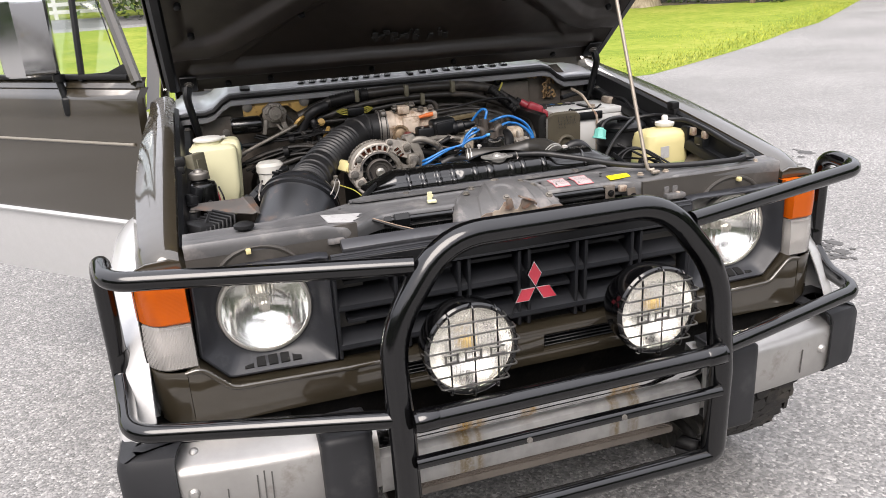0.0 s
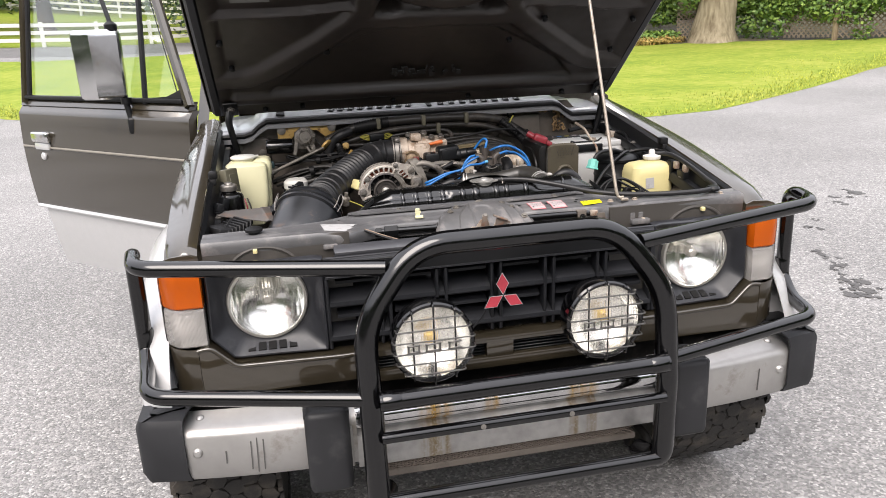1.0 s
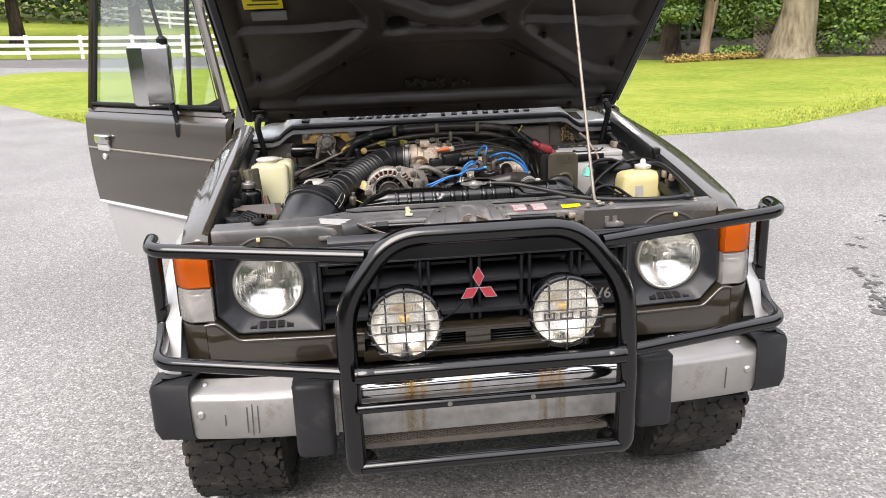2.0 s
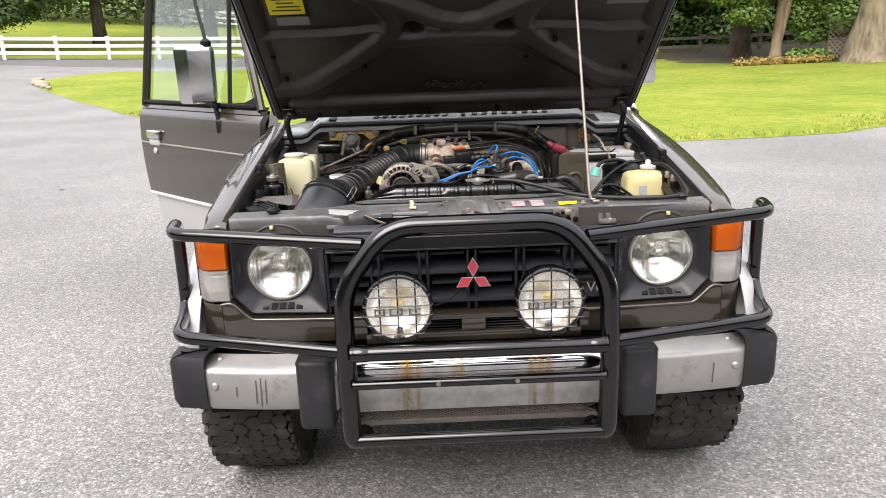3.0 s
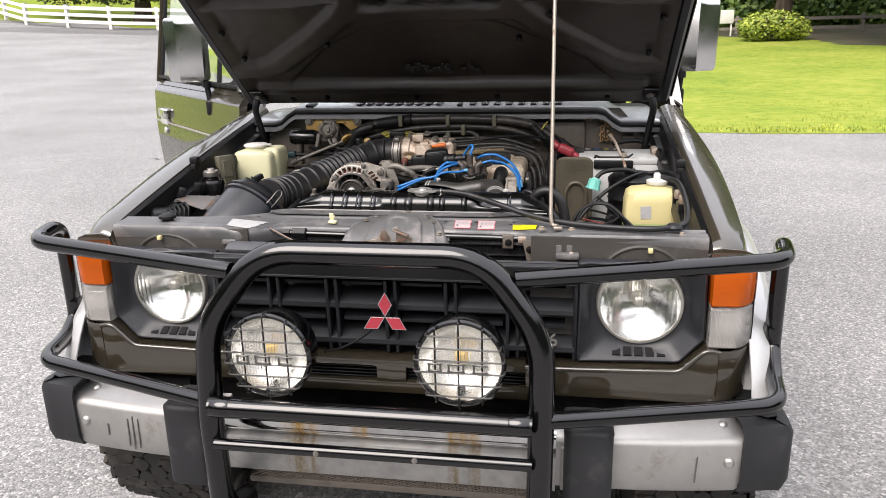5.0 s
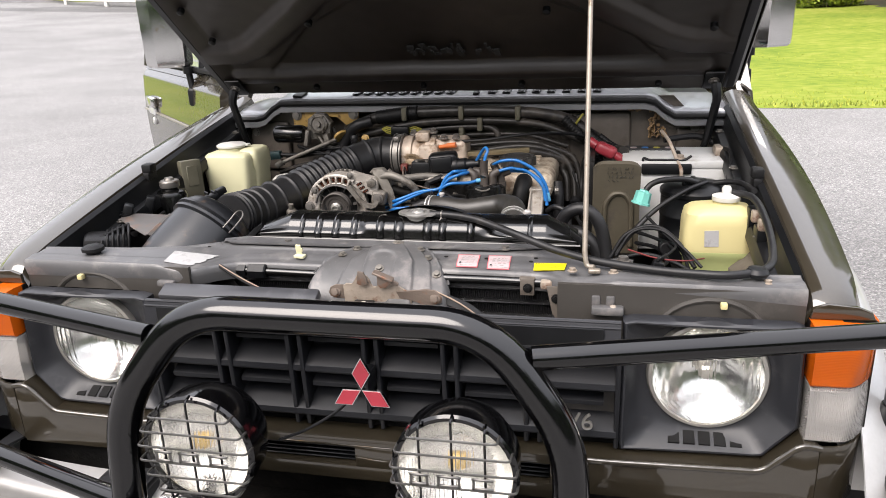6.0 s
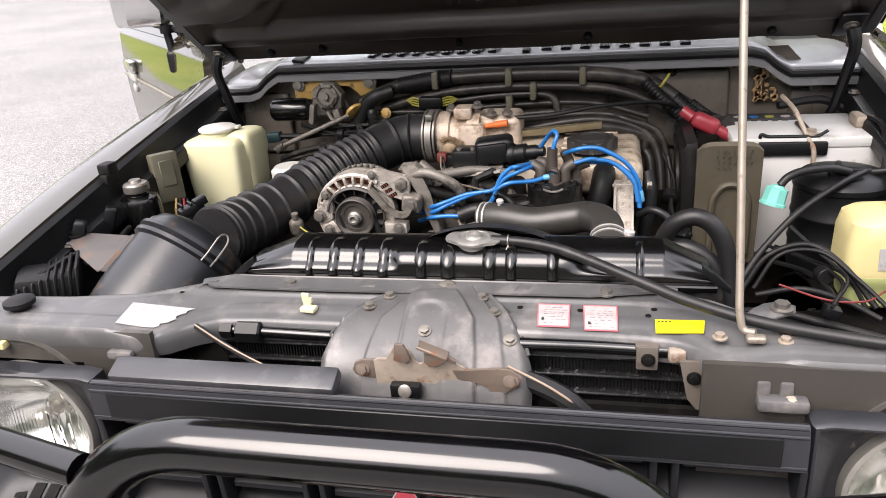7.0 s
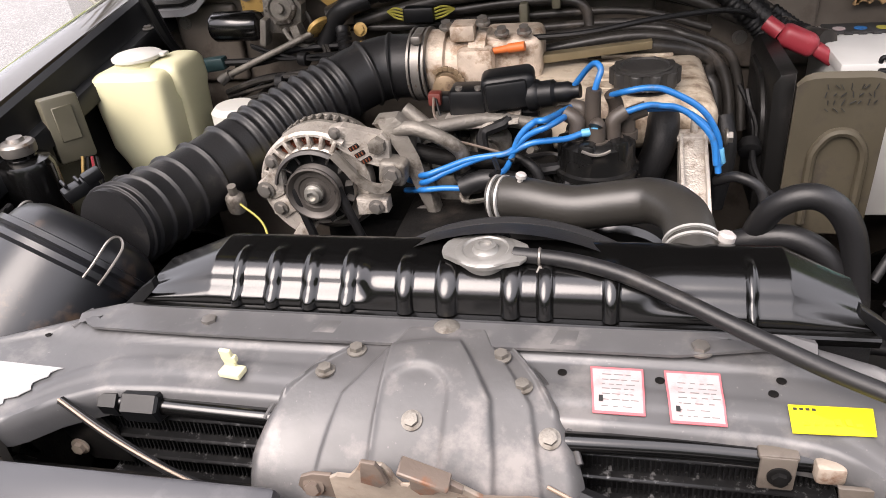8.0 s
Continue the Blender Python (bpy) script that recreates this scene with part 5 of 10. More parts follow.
def bezel(s):
    cx = s * 0.54
    outer = [(s * 0.408, 0.674), (s * 0.626, 0.680), (s * 0.674, 0.735), (s * 0.670, 0.903), (s * 0.408, 0.903)]
    n = 80

    def edge(a):
        d = (math.cos(a), math.sin(a))
        best = 9
        for i in range(len(outer)):
            (x0, z0), (x1, z1) = outer[i], outer[(i + 1) % len(outer)]
            ex, ez = x1 - x0, z1 - z0
            det = d[0] * -ez + ex * d[1]
            if abs(det) < 1e-9:
                continue
            t = ((x0 - cx) * -ez + ex * (z0 - HL_Z)) / det
            u = (d[0] * (z0 - HL_Z) - d[1] * (x0 - cx)) / det
            if t > 0 and -1e-6 <= u <= 1 + 1e-6:
                best = min(best, t)
        return best

    bm = B()
    rows = []
    for k in range(n + 1):
        a = 2 * math.pi * k / n
        e = edge(a)
        d = (math.cos(a), math.sin(a))
        row = []
        for r, y in ((e, -0.003 if d[1] > 0.4 else 0.004), (e, -0.026), (e - 0.004, -0.030), (e - 0.007, -0.030), (max(0.104, e - 0.011), -0.026), (0.55 * max(0.104, e - 0.011) + 0.45 * 0.098, -0.014), (0.30 * max(0.104, e - 0.011) + 0.70 * 0.098, -0.004), (0.098, 0.000), (0.0925, 0.002), (0.0915, 0.012)):
            row.append((cx + d[0] * r, y, HL_Z + d[1] * r))
        rows.append(row)
    loft(bm, rows)
    bmesh.ops.remove_doubles(bm, verts=bm.verts, dist=1e-5)
    thing_ = part("headlight", bm, HEADER_PL, car, "round headlamp in black plastic surround", sharp=40)
    # black slabs laid on the surround for the shade in its open slots
    bm = B()
    for k in range(5):
        box(bm, (s * 0.540 - 0.046 + 0.0235 * k, -0.0128, 0.6968), (0.0175, 0.024, 0.0045), 0.0004, 1, (26, 0, 0))
    part("surround_vent_shade", bm, VOID, thing_, split=True)
    bm = B()
    lathe(bm, (cx, -0.008, HL_Z), (0, -1, 0), [(0.0925, -0.02), (0.0925, -0.006), (0.0895, 0.0), (0.0845, 0.001), (0.083, -0.004), (0.083, -0.02)], 56, True)
    part("lamp_ring", bm, RING, thing_)
    bm = B()
    lathe(bm, (cx, -0.008, HL_Z), (0, -1, 0), [(0.0835 * q / 12, -0.004 - 0.052 * (1 - (q / 12) ** 2)) for q in range(12, -1, -1)], 56, True)
    part("reflector", bm, REFLECT_H, thing_)
    bm = B()
    lathe(bm, (cx, -0.008, HL_Z), (0, -1, 0), [(0.017, -0.054), (0.017, -0.050), (0.010, -0.048), (0.009, -0.030), (0.012, -0.029), (0.012, -0.016), (0.008, -0.012), (0, -0.011)], 24, True)
    part("bulb_shield", bm, RING, thing_, "dull metal bulb shield")
    bm = B()
    lamp_lens(bm, (cx, -0.004, HL_Z), (0, -1, 0), 0.0838, 0.022, head_flute)
    ln = part("lens", bm, LENS, thing_, "fluted clear glass lens", sharp=180)
    ln.visible_shadow = False
    thing_.location += SET_BACK
    return thing_


bezel(-1)
bezel(1)
GRILLE.location += Vector((0, 0.020, -0.001))
for s in (-1, 1):
    bm = B()
    prism(bm, [(s * 0.676, 0.721), (s * 0.772, 0.725), (s * 0.770, 0.905), (s * 0.676, 0.903)], xz, 0.02, 0.05)
    sg = part("turn_signal", bm, GRIME_SHADE, car, "amber and clear front signal lamp")
    for z0, z1, m_, nm in ((0.816, 0.904, ORANGE, "amber_lens"), (0.724, 0.813, CLEAR, "clear_lens")):
        bm = B()
        rows = []
        for k in range(9):
            u = k / 8
            x = 0.678 + 0.096 * u
            y = -0.022 + 0.05 * max(0, (u - 0.45) / 0.55) ** 2
            rows.append([(s * x, 0.035 + 0.03 * u, z0), (s * x, y + 0.004, z0), (s * x, y, z0 + 0.004), (s * x, y - 0.001, (z0 + z1) / 2), (s * x, y + 0.002, z1 - 0.004), (s * x, y + 0.006, z1), (s * x, 0.035 + 0.03 * u, z1)])
        loft(bm, rows, True)
        part(nm, bm, m_, sg)
    if s:
        bm = B()
        box(bm, (s * 0.72, 0.018, 0.77), (0.05, 0.02, 0.05), 0.008)
        box(bm, (s * 0.72, 0.018, 0.855), (0.05, 0.02, 0.05), 0.008)
        part("signal_reflector", bm, REFLECT, sg, split=True)

# apron under lamps and grille, with its slots
APRON = empty_thing("apron", (0, 0, 0), "", "")
APRON.parent = car
APRON.location = Vector((0, 0, 0.6)) - origin_of(car)
tagged(APRON, "bronze-grey front apron below lamps and grille")
bm = B()
for s in (-1, 1):
    prism(bm, [(s * 0.30, 0.600), (s * 0.30, 0.668), (s * 0.40, 0.668), (s * 0.624, 0.674), (s * 0.676, 0.727), (s * 0.70, 0.719), (s * 0.70, 0.600)][::s], xz, -0.030, 0.02, 0.003)
part("side_panel", bm, PAINT, APRON, split=True)
for s in (-1, 1):
    bm = B()
    tube(bm, rounded([(s * 0.300, -0.029, 0.665), (s * 0.40, -0.029, 0.665), (s * 0.622, -0.029, 0.671), (s * 0.674, -0.029, 0.723), (s * 0.702, -0.027, 0.717)], 0.015), 0.0055, 10)
    part("rolled_lip", bm, PAINT, APRON)
bm = B()
for z0, z1 in ((0.650, 0.668), (0.585, 0.614)):
    prism(bm, [(-0.305, z0), (0.305, z0), (0.305, z1), (-0.305, z1)], xz, -0.0305, 0.02, 0.003)
prism(bm, [(-0.034, 0.61), (0.034, 0.61), (0.034, 0.654), (-0.034, 0.654)], xz, -0.030, 0.02, 0.002)
part("centre_strip", bm, PAINT, APRON, split=True)
for s in (-1, 1):
    bm = B()
    rows = []
    for k in range(7):
        a = radians(90 * k / 6)
        x, y = 0.70 + 0.072 * math.sin(a), 0.045 - 0.075 * math.cos(a)
        rows.append([(s * x, y, 0.722), (s * x, y - 0.001, 0.715), (s * x, y, 0.62), (s * (x - 0.012), y + 0.005, 0.60)])
    loft(bm, rows)
    thicken(bm, 0.004)
    part("corner_panel", bm, PAINT, APRON)
bm = B()
for z in (0.618, 0.626, 0.634, 0.642, 0.650):
    for s in (-1, 1):
        box(bm, (s * 0.167, -0.006, z), (0.262, 0.024, 0.003), 0.001, 1)
part("slot_louvre", bm, PLASTIC, APRON, split=True)
# added black sheet that gives the slots their shade
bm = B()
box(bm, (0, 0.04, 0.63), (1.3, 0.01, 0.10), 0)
part("shade_backing", bm, VOID, APRON)
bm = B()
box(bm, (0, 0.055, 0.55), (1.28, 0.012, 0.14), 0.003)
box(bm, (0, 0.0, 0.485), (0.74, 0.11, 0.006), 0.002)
part("valance", bm, GRIME_SHADE, APRON, split=True)

# ---- bumper ----
BUMP = empty_thing("bumper", (0, 0, 0), "steel bumper with black end caps and overriders", "")
del BUMP["label"]
BUMP.parent = car
BUMP.location = Vector((0, -0.1, 0.5)) - origin_of(car)
BUMP_DROP = Vector((0, 0, -0.009))
tagged(BUMP, "dull steel bumper with black plastic end caps")


def bumper_face(x):
    """How far back the bumper's face lies."""
    return -0.135 + 0.05 * max(0, (abs(x) - 0.40) / 0.44) ** 2


def bumper_seg(x0, x1, n, name, material, prof, parent, label=""):
    bm = B()
    rows = []
    for k in range(n + 1):
        x = x0 + (x1 - x0) * k / n
        y = bumper_face(x)
        rows.append([(x, y + dy, z) for dy, z in prof])
    loft(bm, rows)
    thicken(bm, 0.004)
    return part(name, bm, material, parent, label)


PROF = [(0.072, 0.570), (0.070, 0.588), (0.018, 0.575), (0.006, 0.566), (0.0, 0.555), (0.002, 0.46), (0.012, 0.447), (0.06, 0.44)]
for s in (-1, 1):
    seg = bumper_seg(s * 0.37, s * 0.752, 12, "face_plate", STEEL, PROF, BUMP, "brushed steel face plate")
    bm = B()
    lathe(bm, (s * 0.72, bumper_face(0.72), 0.520), (0, -1, 0), [(0.011, -0.002), (0.011, 0.002), (0.007, 0.007), (0, 0.008)], 16)
    lathe(bm, (s * 0.712, bumper_face(0.72) + 0.045, 0.582), (0, -0.3, 1), [(0.009, -0.002), (0.009, 0.002), (0.006, 0.005), (0, 0.006)], 16)
    part("rivet", bm, STEEL, BUMP, split=True)
    # end cap
    bm = B()
    rows = []
    for k in range(15):
        u = k / 14
        if u < 0.4:
            x, y, nx = 0.745 + 0.06 * u / 0.4, bumper_face(0.745 + 0.06 * u / 0.4), 0
        else:
            a = radians(90 * min(1, (u - 0.4) / 0.3))
            x = 0.805 + 0.043 * math.sin(a)
            y = bumper_face(0.805) + 0.030 * (1 - math.cos(a)) + 0.18 * max(0, (u - 0.7) / 0.3)
        inn = Vector((-0.35, 1.0, 0)) if u < 0.55 else Vector((-1, 0.2, 0))
        g = 0.008
        rows.append([(s * (x + inn.x * dy), y + inn.y * dy - g, z) for dy, z in ((0.10, 0.612), (0.03, 0.612), (0.008, 0.602), (0.0, 0.585), (0.0, 0.475), (0.010, 0.450), (0.05, 0.444))])
    loft(bm, rows)
    thicken(bm, 0.005)
    part("end_cap", bm, BUMPER_RUBBER, BUMP, "black rubber end cap")
    # overrider
    bm = B()
    box(bm, (s * 0.435, -0.125, 0.512), (0.098, 0.11, 0.205), 0.018, 3, (0, 0, 0))
    ov = part("overrider", bm, BUMPER_RUBBER, BUMP, "black rubber overrider block")
    bm = B()
    box(bm, (s * 0.435, -0.12, 0.60), (0.10, 0.10, 0.016), 0.006, 2)
    part("overrider_cap", bm, BUMPER_RUBBER, ov)
bm = B()
for x, h in ((-0.605, 0.07), (-0.592, 0.085), (-0.578, 0.075), (-0.66, 0.03), (0.655, 0.06)):
    box(bm, (x, bumper_face(x) - 0.0005, 0.505), (0.0025, 0.002, h), 0, 1, (0, 2, 0))
part("scuff", bm, mat("dark_scuff", (0.1056, 0.1023, 0.099), 0.5, 0.5), BUMP, split=True)
bm = B()
box(bm, (-0.39, bumper_face(0), 0.50), (0.02, 0.02, 0.10), 0.003)
box(bm, (0.39, bumper_face(0), 0.50), (0.02, 0.02, 0.10), 0.003)
part("side_bracket", bm, STEEL, BUMP, split=True)
MIDP = [(0.040, 0.560), (0.036, 0.580), (0.025, 0.580), (0.012, 0.574), (0.004, 0.562), (0.004, 0.545), (0.010, 0.535), (0.024, 0.531), (0.026, 0.522)]
bumper_seg(-0.37, 0.37, 6, "rolled_top", stained("rust_stained_chrome", (0.54, 0.54, 0.54), 0.09, 1.0, (0.44, 0.27, 0.08), ((0.175, 0.040), (-0.185, 0.044), (-0.05, 0.02))), MIDP, BUMP, "chromed rolled top edge with rust stains")
bumper_seg(-0.37, 0.37, 6, "centre_plate", stained("rust_streaked_steel", (0.42, 0.415, 0.405), 0.42, 0.7, (0.24, 0.19, 0.115), ((0.152, 0.014), (0.198, 0.016), (-0.190, 0.040))), [(0.026, 0.523), (0.008, 0.515), (0.004, 0.50), (0.006, 0.44), (0.012, 0.432), (0.06, 0.428)], BUMP, "dull steel centre plate with rust streaks")
# expanded-metal screen and lower tray
bm = B()
for k in range(36):
    x = -0.31 + 0.0177 * k
    for sgn in (-1, 1):
        box(bm, (x, -0.075, 0.395), (0.0026, 0.003, 0.088), 0, 1, (20, sgn * 58, 0))
tagged(part("mesh_screen", bm, mat("brown_wire_screen", (0.132, 0.1089, 0.0891), 0.7, 0.3, 0.2, 60), BUMP, "rusty brown wire mesh screen"), kind="stuff")
bm = B()
box(bm, (0, -0.02, 0.365), (0.70, 0.09, 0.02), 0.006)
box(bm, (0, 0.03, 0.42), (0.72, 0.01, 0.13), 0.004)
part("lower_tray", bm, BAY_DARK, BUMP)
bm = B()
for s in (-1, 1):
    tube(bm, rounded([(s * 0.345, 0.02, 0.40), (s * 0.345, -0.13, 0.40), (s * 0.345, -0.155, 0.375), (s * 0.345, -0.12, 0.35)], 0.02), 0.011, 10)
part("tow_hook", bm, GRIME_SHADE, BUMP, split=True)

BUMP.location += BUMP_DROP

# ---- bull bar ----
BULL = empty_thing("bull_bar", (0, 0, 0), "", "")
BULL.parent = car
BULL.location = Vector((0, -0.22, 0.4)) - origin_of(car)
tagged(BULL, "glossy black tubular bull bar with rust-speckled joints")
bm = B()
tube(bm, rounded([(-0.312, -0.15, 0.372), (-0.338, -0.222, 0.385), (-0.340, -0.226, 0.60), (-0.341, -0.198, 0.804), (-0.225, -0.176, 0.958), (0.225, -0.176, 0.958), (0.341, -0.198, 0.804), (0.340, -0.226, 0.60), (0.338, -0.222, 0.385), (0.312, -0.15, 0.372)], [0.05, 0.02, 0.07, 0.075, 0.075, 0.07, 0.02, 0.05], 8), 0.0255, 20)
part("hoop", bm, BLACK, BULL, "glossy black main hoop")
for z, y, r in ((0.650, -0.252, 0.0205), (0.562, -0.248, 0.0125), (0.392, -0.226, 0.0175)):
    bm = B()
    tube(bm, [(-0.325, y, z), (-0.322, y, z), (0.322, y, z), (0.325, y, z)], r, 16)
    if z == 0.650:
        for x in (-0.30, 0.30):
            lathe(bm, (x, y, z), (1, 0, 0), [(r, -0.02), (r * 1.06, -0.018), (r * 1.06, 0.018), (r, 0.02)], 16)
    cb = part("cross_bar", bm, BLACK, BULL)
    if z == 0.562:
        bm = B()
        for x in (-0.106, 0.096):
            bolt(bm, (x, y - r + 0.001, z), (0, -1, 0), 0.0042)
        part("bolt", bm, ZINC, cb)
for s in (-1, 1):
    bm = B()
    pts = [(s * 0.285, -0.178, 0.916), (s * 0.797, -0.080, 0.938), (s * 0.812, 0.012, 0.944), (s * 0.823, 0.052, 0.925), (s * 0.824, 0.054, 0.73), (s * 0.824, 0.052, 0.705), (s * 0.818, 0.000, 0.672 if s < 0 else 0.660), (s * 0.806, -0.108, 0.660 if s < 0 else 0.647), (s * 0.335, -0.225, 0.645)]
    tube(bm, rounded(pts, [0.045, 0.035, 0.03, 0.02, 0.03, 0.05, 0.045], 7), 0.0175, 16)
    part("wing", bm, BLACK, BULL, "glossy black side hoop")
    bm = B()
    lathe(bm, (s * 0.822, 0.055, 0.725), (0, 0, 1), [(0.0176, -0.03), (0.020, -0.02), (0.020, 0.02), (0.0176, 0.03)], 16)
    part("joint_sleeve", bm, BLACK, BULL)

# ---- driving lamps with wire guards ----
for s in (-1, 1):
    c = Vector((-0.201, -0.222, 0.757) if s < 0 else (0.184, -0.222, 0.760))
    ax = Vector((0, -1, 0.03)).normalized()
    bm = B()
    lathe(bm, c, ax, [(0, -0.085), (0.045, -0.083), (0.075, -0.07), (0.086, -0.045), (0.0895, -0.01), (0.0895, 0.006), (0.086, 0.010), (0.081, 0.010), (0.080, 0.0)], 48, True)
    sl = part("driving_lamp", bm, BLACK, car, "round black driving lamp with chrome wire guard")
    bm = B()
    lathe(bm, c, ax, [(0.0815, 0.0), (0.07, -0.025), (0.045, -0.045), (0.02, -0.052), (0, -0.052)], 40, True)
    part("reflector", bm, REFLECT, sl)
    bm = B()
    box(bm, c + Vector((0.0, 0.020, 0.004)), (0.026, 0.02, 0.026), 0.008, 3)
    part("bulb_shield", bm, REFLECT_Y, sl)
    bm = B()
    lamp_lens(bm, c - ax * 0.002, ax, 0.0805, 0.014, drive_flute, 36, 144)
    ln = part("lens", bm, LENS_D, sl, "fluted clear glass lens", sharp=180)
    ln.visible_shadow = False
    zc, yc = c.z, c.y - 0.026
    for k in range(6):
        z = zc - 0.060 + 0.0245 * k
        h = math.sqrt(0.089 ** 2 - (z - zc) ** 2)
        bm = B()
        tube(bm, rounded([(c.x - h + 0.001, yc + 0.022, z), (c.x - h + 0.001, yc + 0.001, z), (c.x + h - 0.001, yc + 0.001, z), (c.x + h - 0.001, yc + 0.022, z)], 0.008), 0.0018, 8)
        part("guard_wire", bm, GUARD, sl)
    for x in (-0.045, 0.0, 0.045):
        h = math.sqrt(0.089 ** 2 - x ** 2)
        bm = B()
        tube(bm, rounded([(c.x + x, yc + 0.02, zc - h - 0.003), (c.x + x, yc + 0.005, zc - h), (c.x + x, yc + 0.005, zc + h), (c.x + x, yc + 0.02, zc + h + 0.003)], 0.012), 0.0018, 8)
        part("guard_wire", bm, BLACK, sl)
    bm = B()
    for x, w in ((-0.045, 0.028), (-0.004, 0.034), (0.042, 0.030)):
        for z, h in ((-0.004, 0.004), (0.010, 0.004)):
            box(bm, (c.x + x, yc, zc + z - 0.003), (w, 0.003, h), 0.001, 1)
        box(bm, (c.x + x - w / 2 + 0.003, yc, zc), (0.004, 0.003, 0.018), 0.001, 1)
        if x != 0.042:
            box(bm, (c.x + x + w / 2 - 0.003, yc, zc), (0.004, 0.003, 0.018), 0.001, 1)
    part("guard_emblem", bm, GUARD, sl, "chrome bars across the guard", split=True)
    bm = B()
    box(bm, (c.x, -0.20, 0.675), (0.03, 0.05, 0.012), 0.003)
    tube(bm, [(c.x, -0.205, 0.67), (c.x, -0.205, 0.70)], 0.009, 10)
    part("stem", bm, BLACK, sl)
bm = B()
tube(bm, curve([(-0.11, -0.15, 0.735), (-0.085, -0.10, 0.725), (-0.05, -0.06, 0.735), (-0.03, -0.03, 0.748)], 5), 0.0026, 8)
part("lamp_wire", bm, RUBBER, car)


# ---- wheels ----
def tread_lug(bm, m, rx, ry, h, rw):
    """An uneven rounded rubber block on the tyre's face, m: its place."""
    rad = [rw.uniform(0.82, 1.12) for q in range(8)]
    rows = []
    for f, z in ((1.0, -h), (0.985, -0.0015), (0.94, 0.0)):
        rows.append([bm.verts.new(m @ Vector((rx * f * rad[q] * min(1, max(-1, 1.35 * math.cos(math.pi * q / 4 + 0.39))), ry * f * rad[q] * min(1, max(-1, 1.35 * math.sin(math.pi * q / 4 + 0.39))), z))) for q in range(8)])
    for a, b in zip(rows, rows[1:]):
        for q in range(8):
            bm.faces.new((a[q], a[(q + 1) % 8], b[(q + 1) % 8], b[q]))
    bm.faces.new(rows[-1])


def wheel(x, y, near):
    s = 1 if x > 0 else -1
    bm = B()
    c = (x, y, WHEEL_Z)
    w = 0.128
    prof = [(0.20, -w * 0.85), (0.25, -w), (0.31, -w * 1.03), (0.355, -w * 0.96), (0.368, -w * 0.80), (0.373, 0), (0.368, w * 0.80), (0.355, w * 0.96), (0.31, w * 1.03), (0.25, w), (0.20, w * 0.85)]
    lathe(bm, c, (1, 0, 0), prof, 64, True)
    rw = random.Random(int(x * 10 + y * 7))
    if near:
        for k in range(46):
            a = 2 * math.pi * k / 46
            for j, ox in enumerate((-0.100, -0.062, -0.022, 0.020, 0.060, 0.100)):
                aa = a + (0.068 if j % 2 else 0)
                r = 0.3790 if abs(ox) < 0.08 else 0.3750
                p = Vector((x + ox, y + r * math.cos(aa), WHEEL_Z + r * math.sin(aa)))
                m = Matrix.Translation(p) @ Matrix.Rotation(aa - math.pi / 2, 4, "X") @ Matrix.Rotation(rw.uniform(-0.35, 0.35) + (0.3 if j % 2 else -0.3), 4, "Z")
                tread_lug(bm, m, 0.0225, 0.0262, 0.012, rw)
        for sd in (-1, 1):
            for k in range(46):
                a = 2 * math.pi * k / 46 + 0.03
                p = Vector((x + sd * 0.124, y + 0.352 * math.cos(a), WHEEL_Z + 0.352 * math.sin(a)))
                m = Matrix.Translation(p) @ Matrix.Rotation(a - math.pi / 2, 4, "X") @ Matrix.Rotation(sd * math.pi / 2, 4, "Y") @ Matrix.Translation((0, 0, 0.010))
                tread_lug(bm, m, 0.024, 0.020, 0.012, rw)
    wh = part("wheel", bm, TYRE, car, "chunky all-terrain tyre on its wheel", sharp=30)
    bm = B()
    lathe(bm, c, (s, 0, 0), [(0.0, 0.02), (0.06, 0.03), (0.10, 0.03), (0.12, 0.0), (0.17, 0.02), (0.195, 0.10), (0.205, 0.112), (0.207, 0.10), (0.19, 0.0), (0.19, -0.1)], 40, True)
    part("rim", bm, SILVER, wh, "silver steel rim")


for x in (-0.692, 0.692):
    wheel(x, WHEEL_Y, True)
    wheel(x, WHEEL_Y + 2.35, False)
bm = B()
tube(bm, [(-0.62, WHEEL_Y, 0.385), (0.62, WHEEL_Y, 0.385)], 0.045, 12)
for s in (-1, 1):
    box(bm, (s * 0.40, 1.6, 0.47), (0.08, 3.1, 0.10), 0.01)
    box(bm, (s * 0.50, WHEEL_Y, 0.42), (0.20, 0.12, 0.05), 0.01)
box(bm, (0, 0.30, 0.42), (0.8, 0.08, 0.08), 0.01)
box(bm, (0, 1.9, 0.53), (1.45, 2.6, 0.04), 0.01)
part("chassis", bm, GRIME_SHADE, car)

# ---- cab: pillars, roof, glass, body sides ----
bm = B()
for s in (-1, 1):
    # A-pillar
    loft(bm, [[(s * 0.725, 1.10, 1.10), (s * 0.765, 1.08, 1.08), (s * 0.770, 1.14, 1.08), (s * 0.735, 1.16, 1.10), (s * 0.725, 1.10, 1.10)], [(s * 0.62, 1.52, 1.76), (s * 0.66, 1.50, 1.76), (s * 0.665, 1.56, 1.76), (s * 0.63, 1.58, 1.76), (s * 0.62, 1.52, 1.76)]], False)
part("windscreen_pillar", bm, PAINT, car, "bronze-grey windscreen pillar", split=True)
bm = B()
rows = []
for k in range(9):
    y = 1.46 + 2.0 * k / 8
    rows.append([(-0.70, y, 1.70), (-0.68, y, 1.755), (-0.60, y, 1.785), (-0.3, y, 1.80), (0.3, y, 1.80), (0.60, y, 1.785), (0.68, y, 1.755), (0.70, y, 1.70)])
loft(bm, rows)
thicken(bm, 0.01)
part("roof", bm, SILVER, car, "silver steel roof")
bm = B()
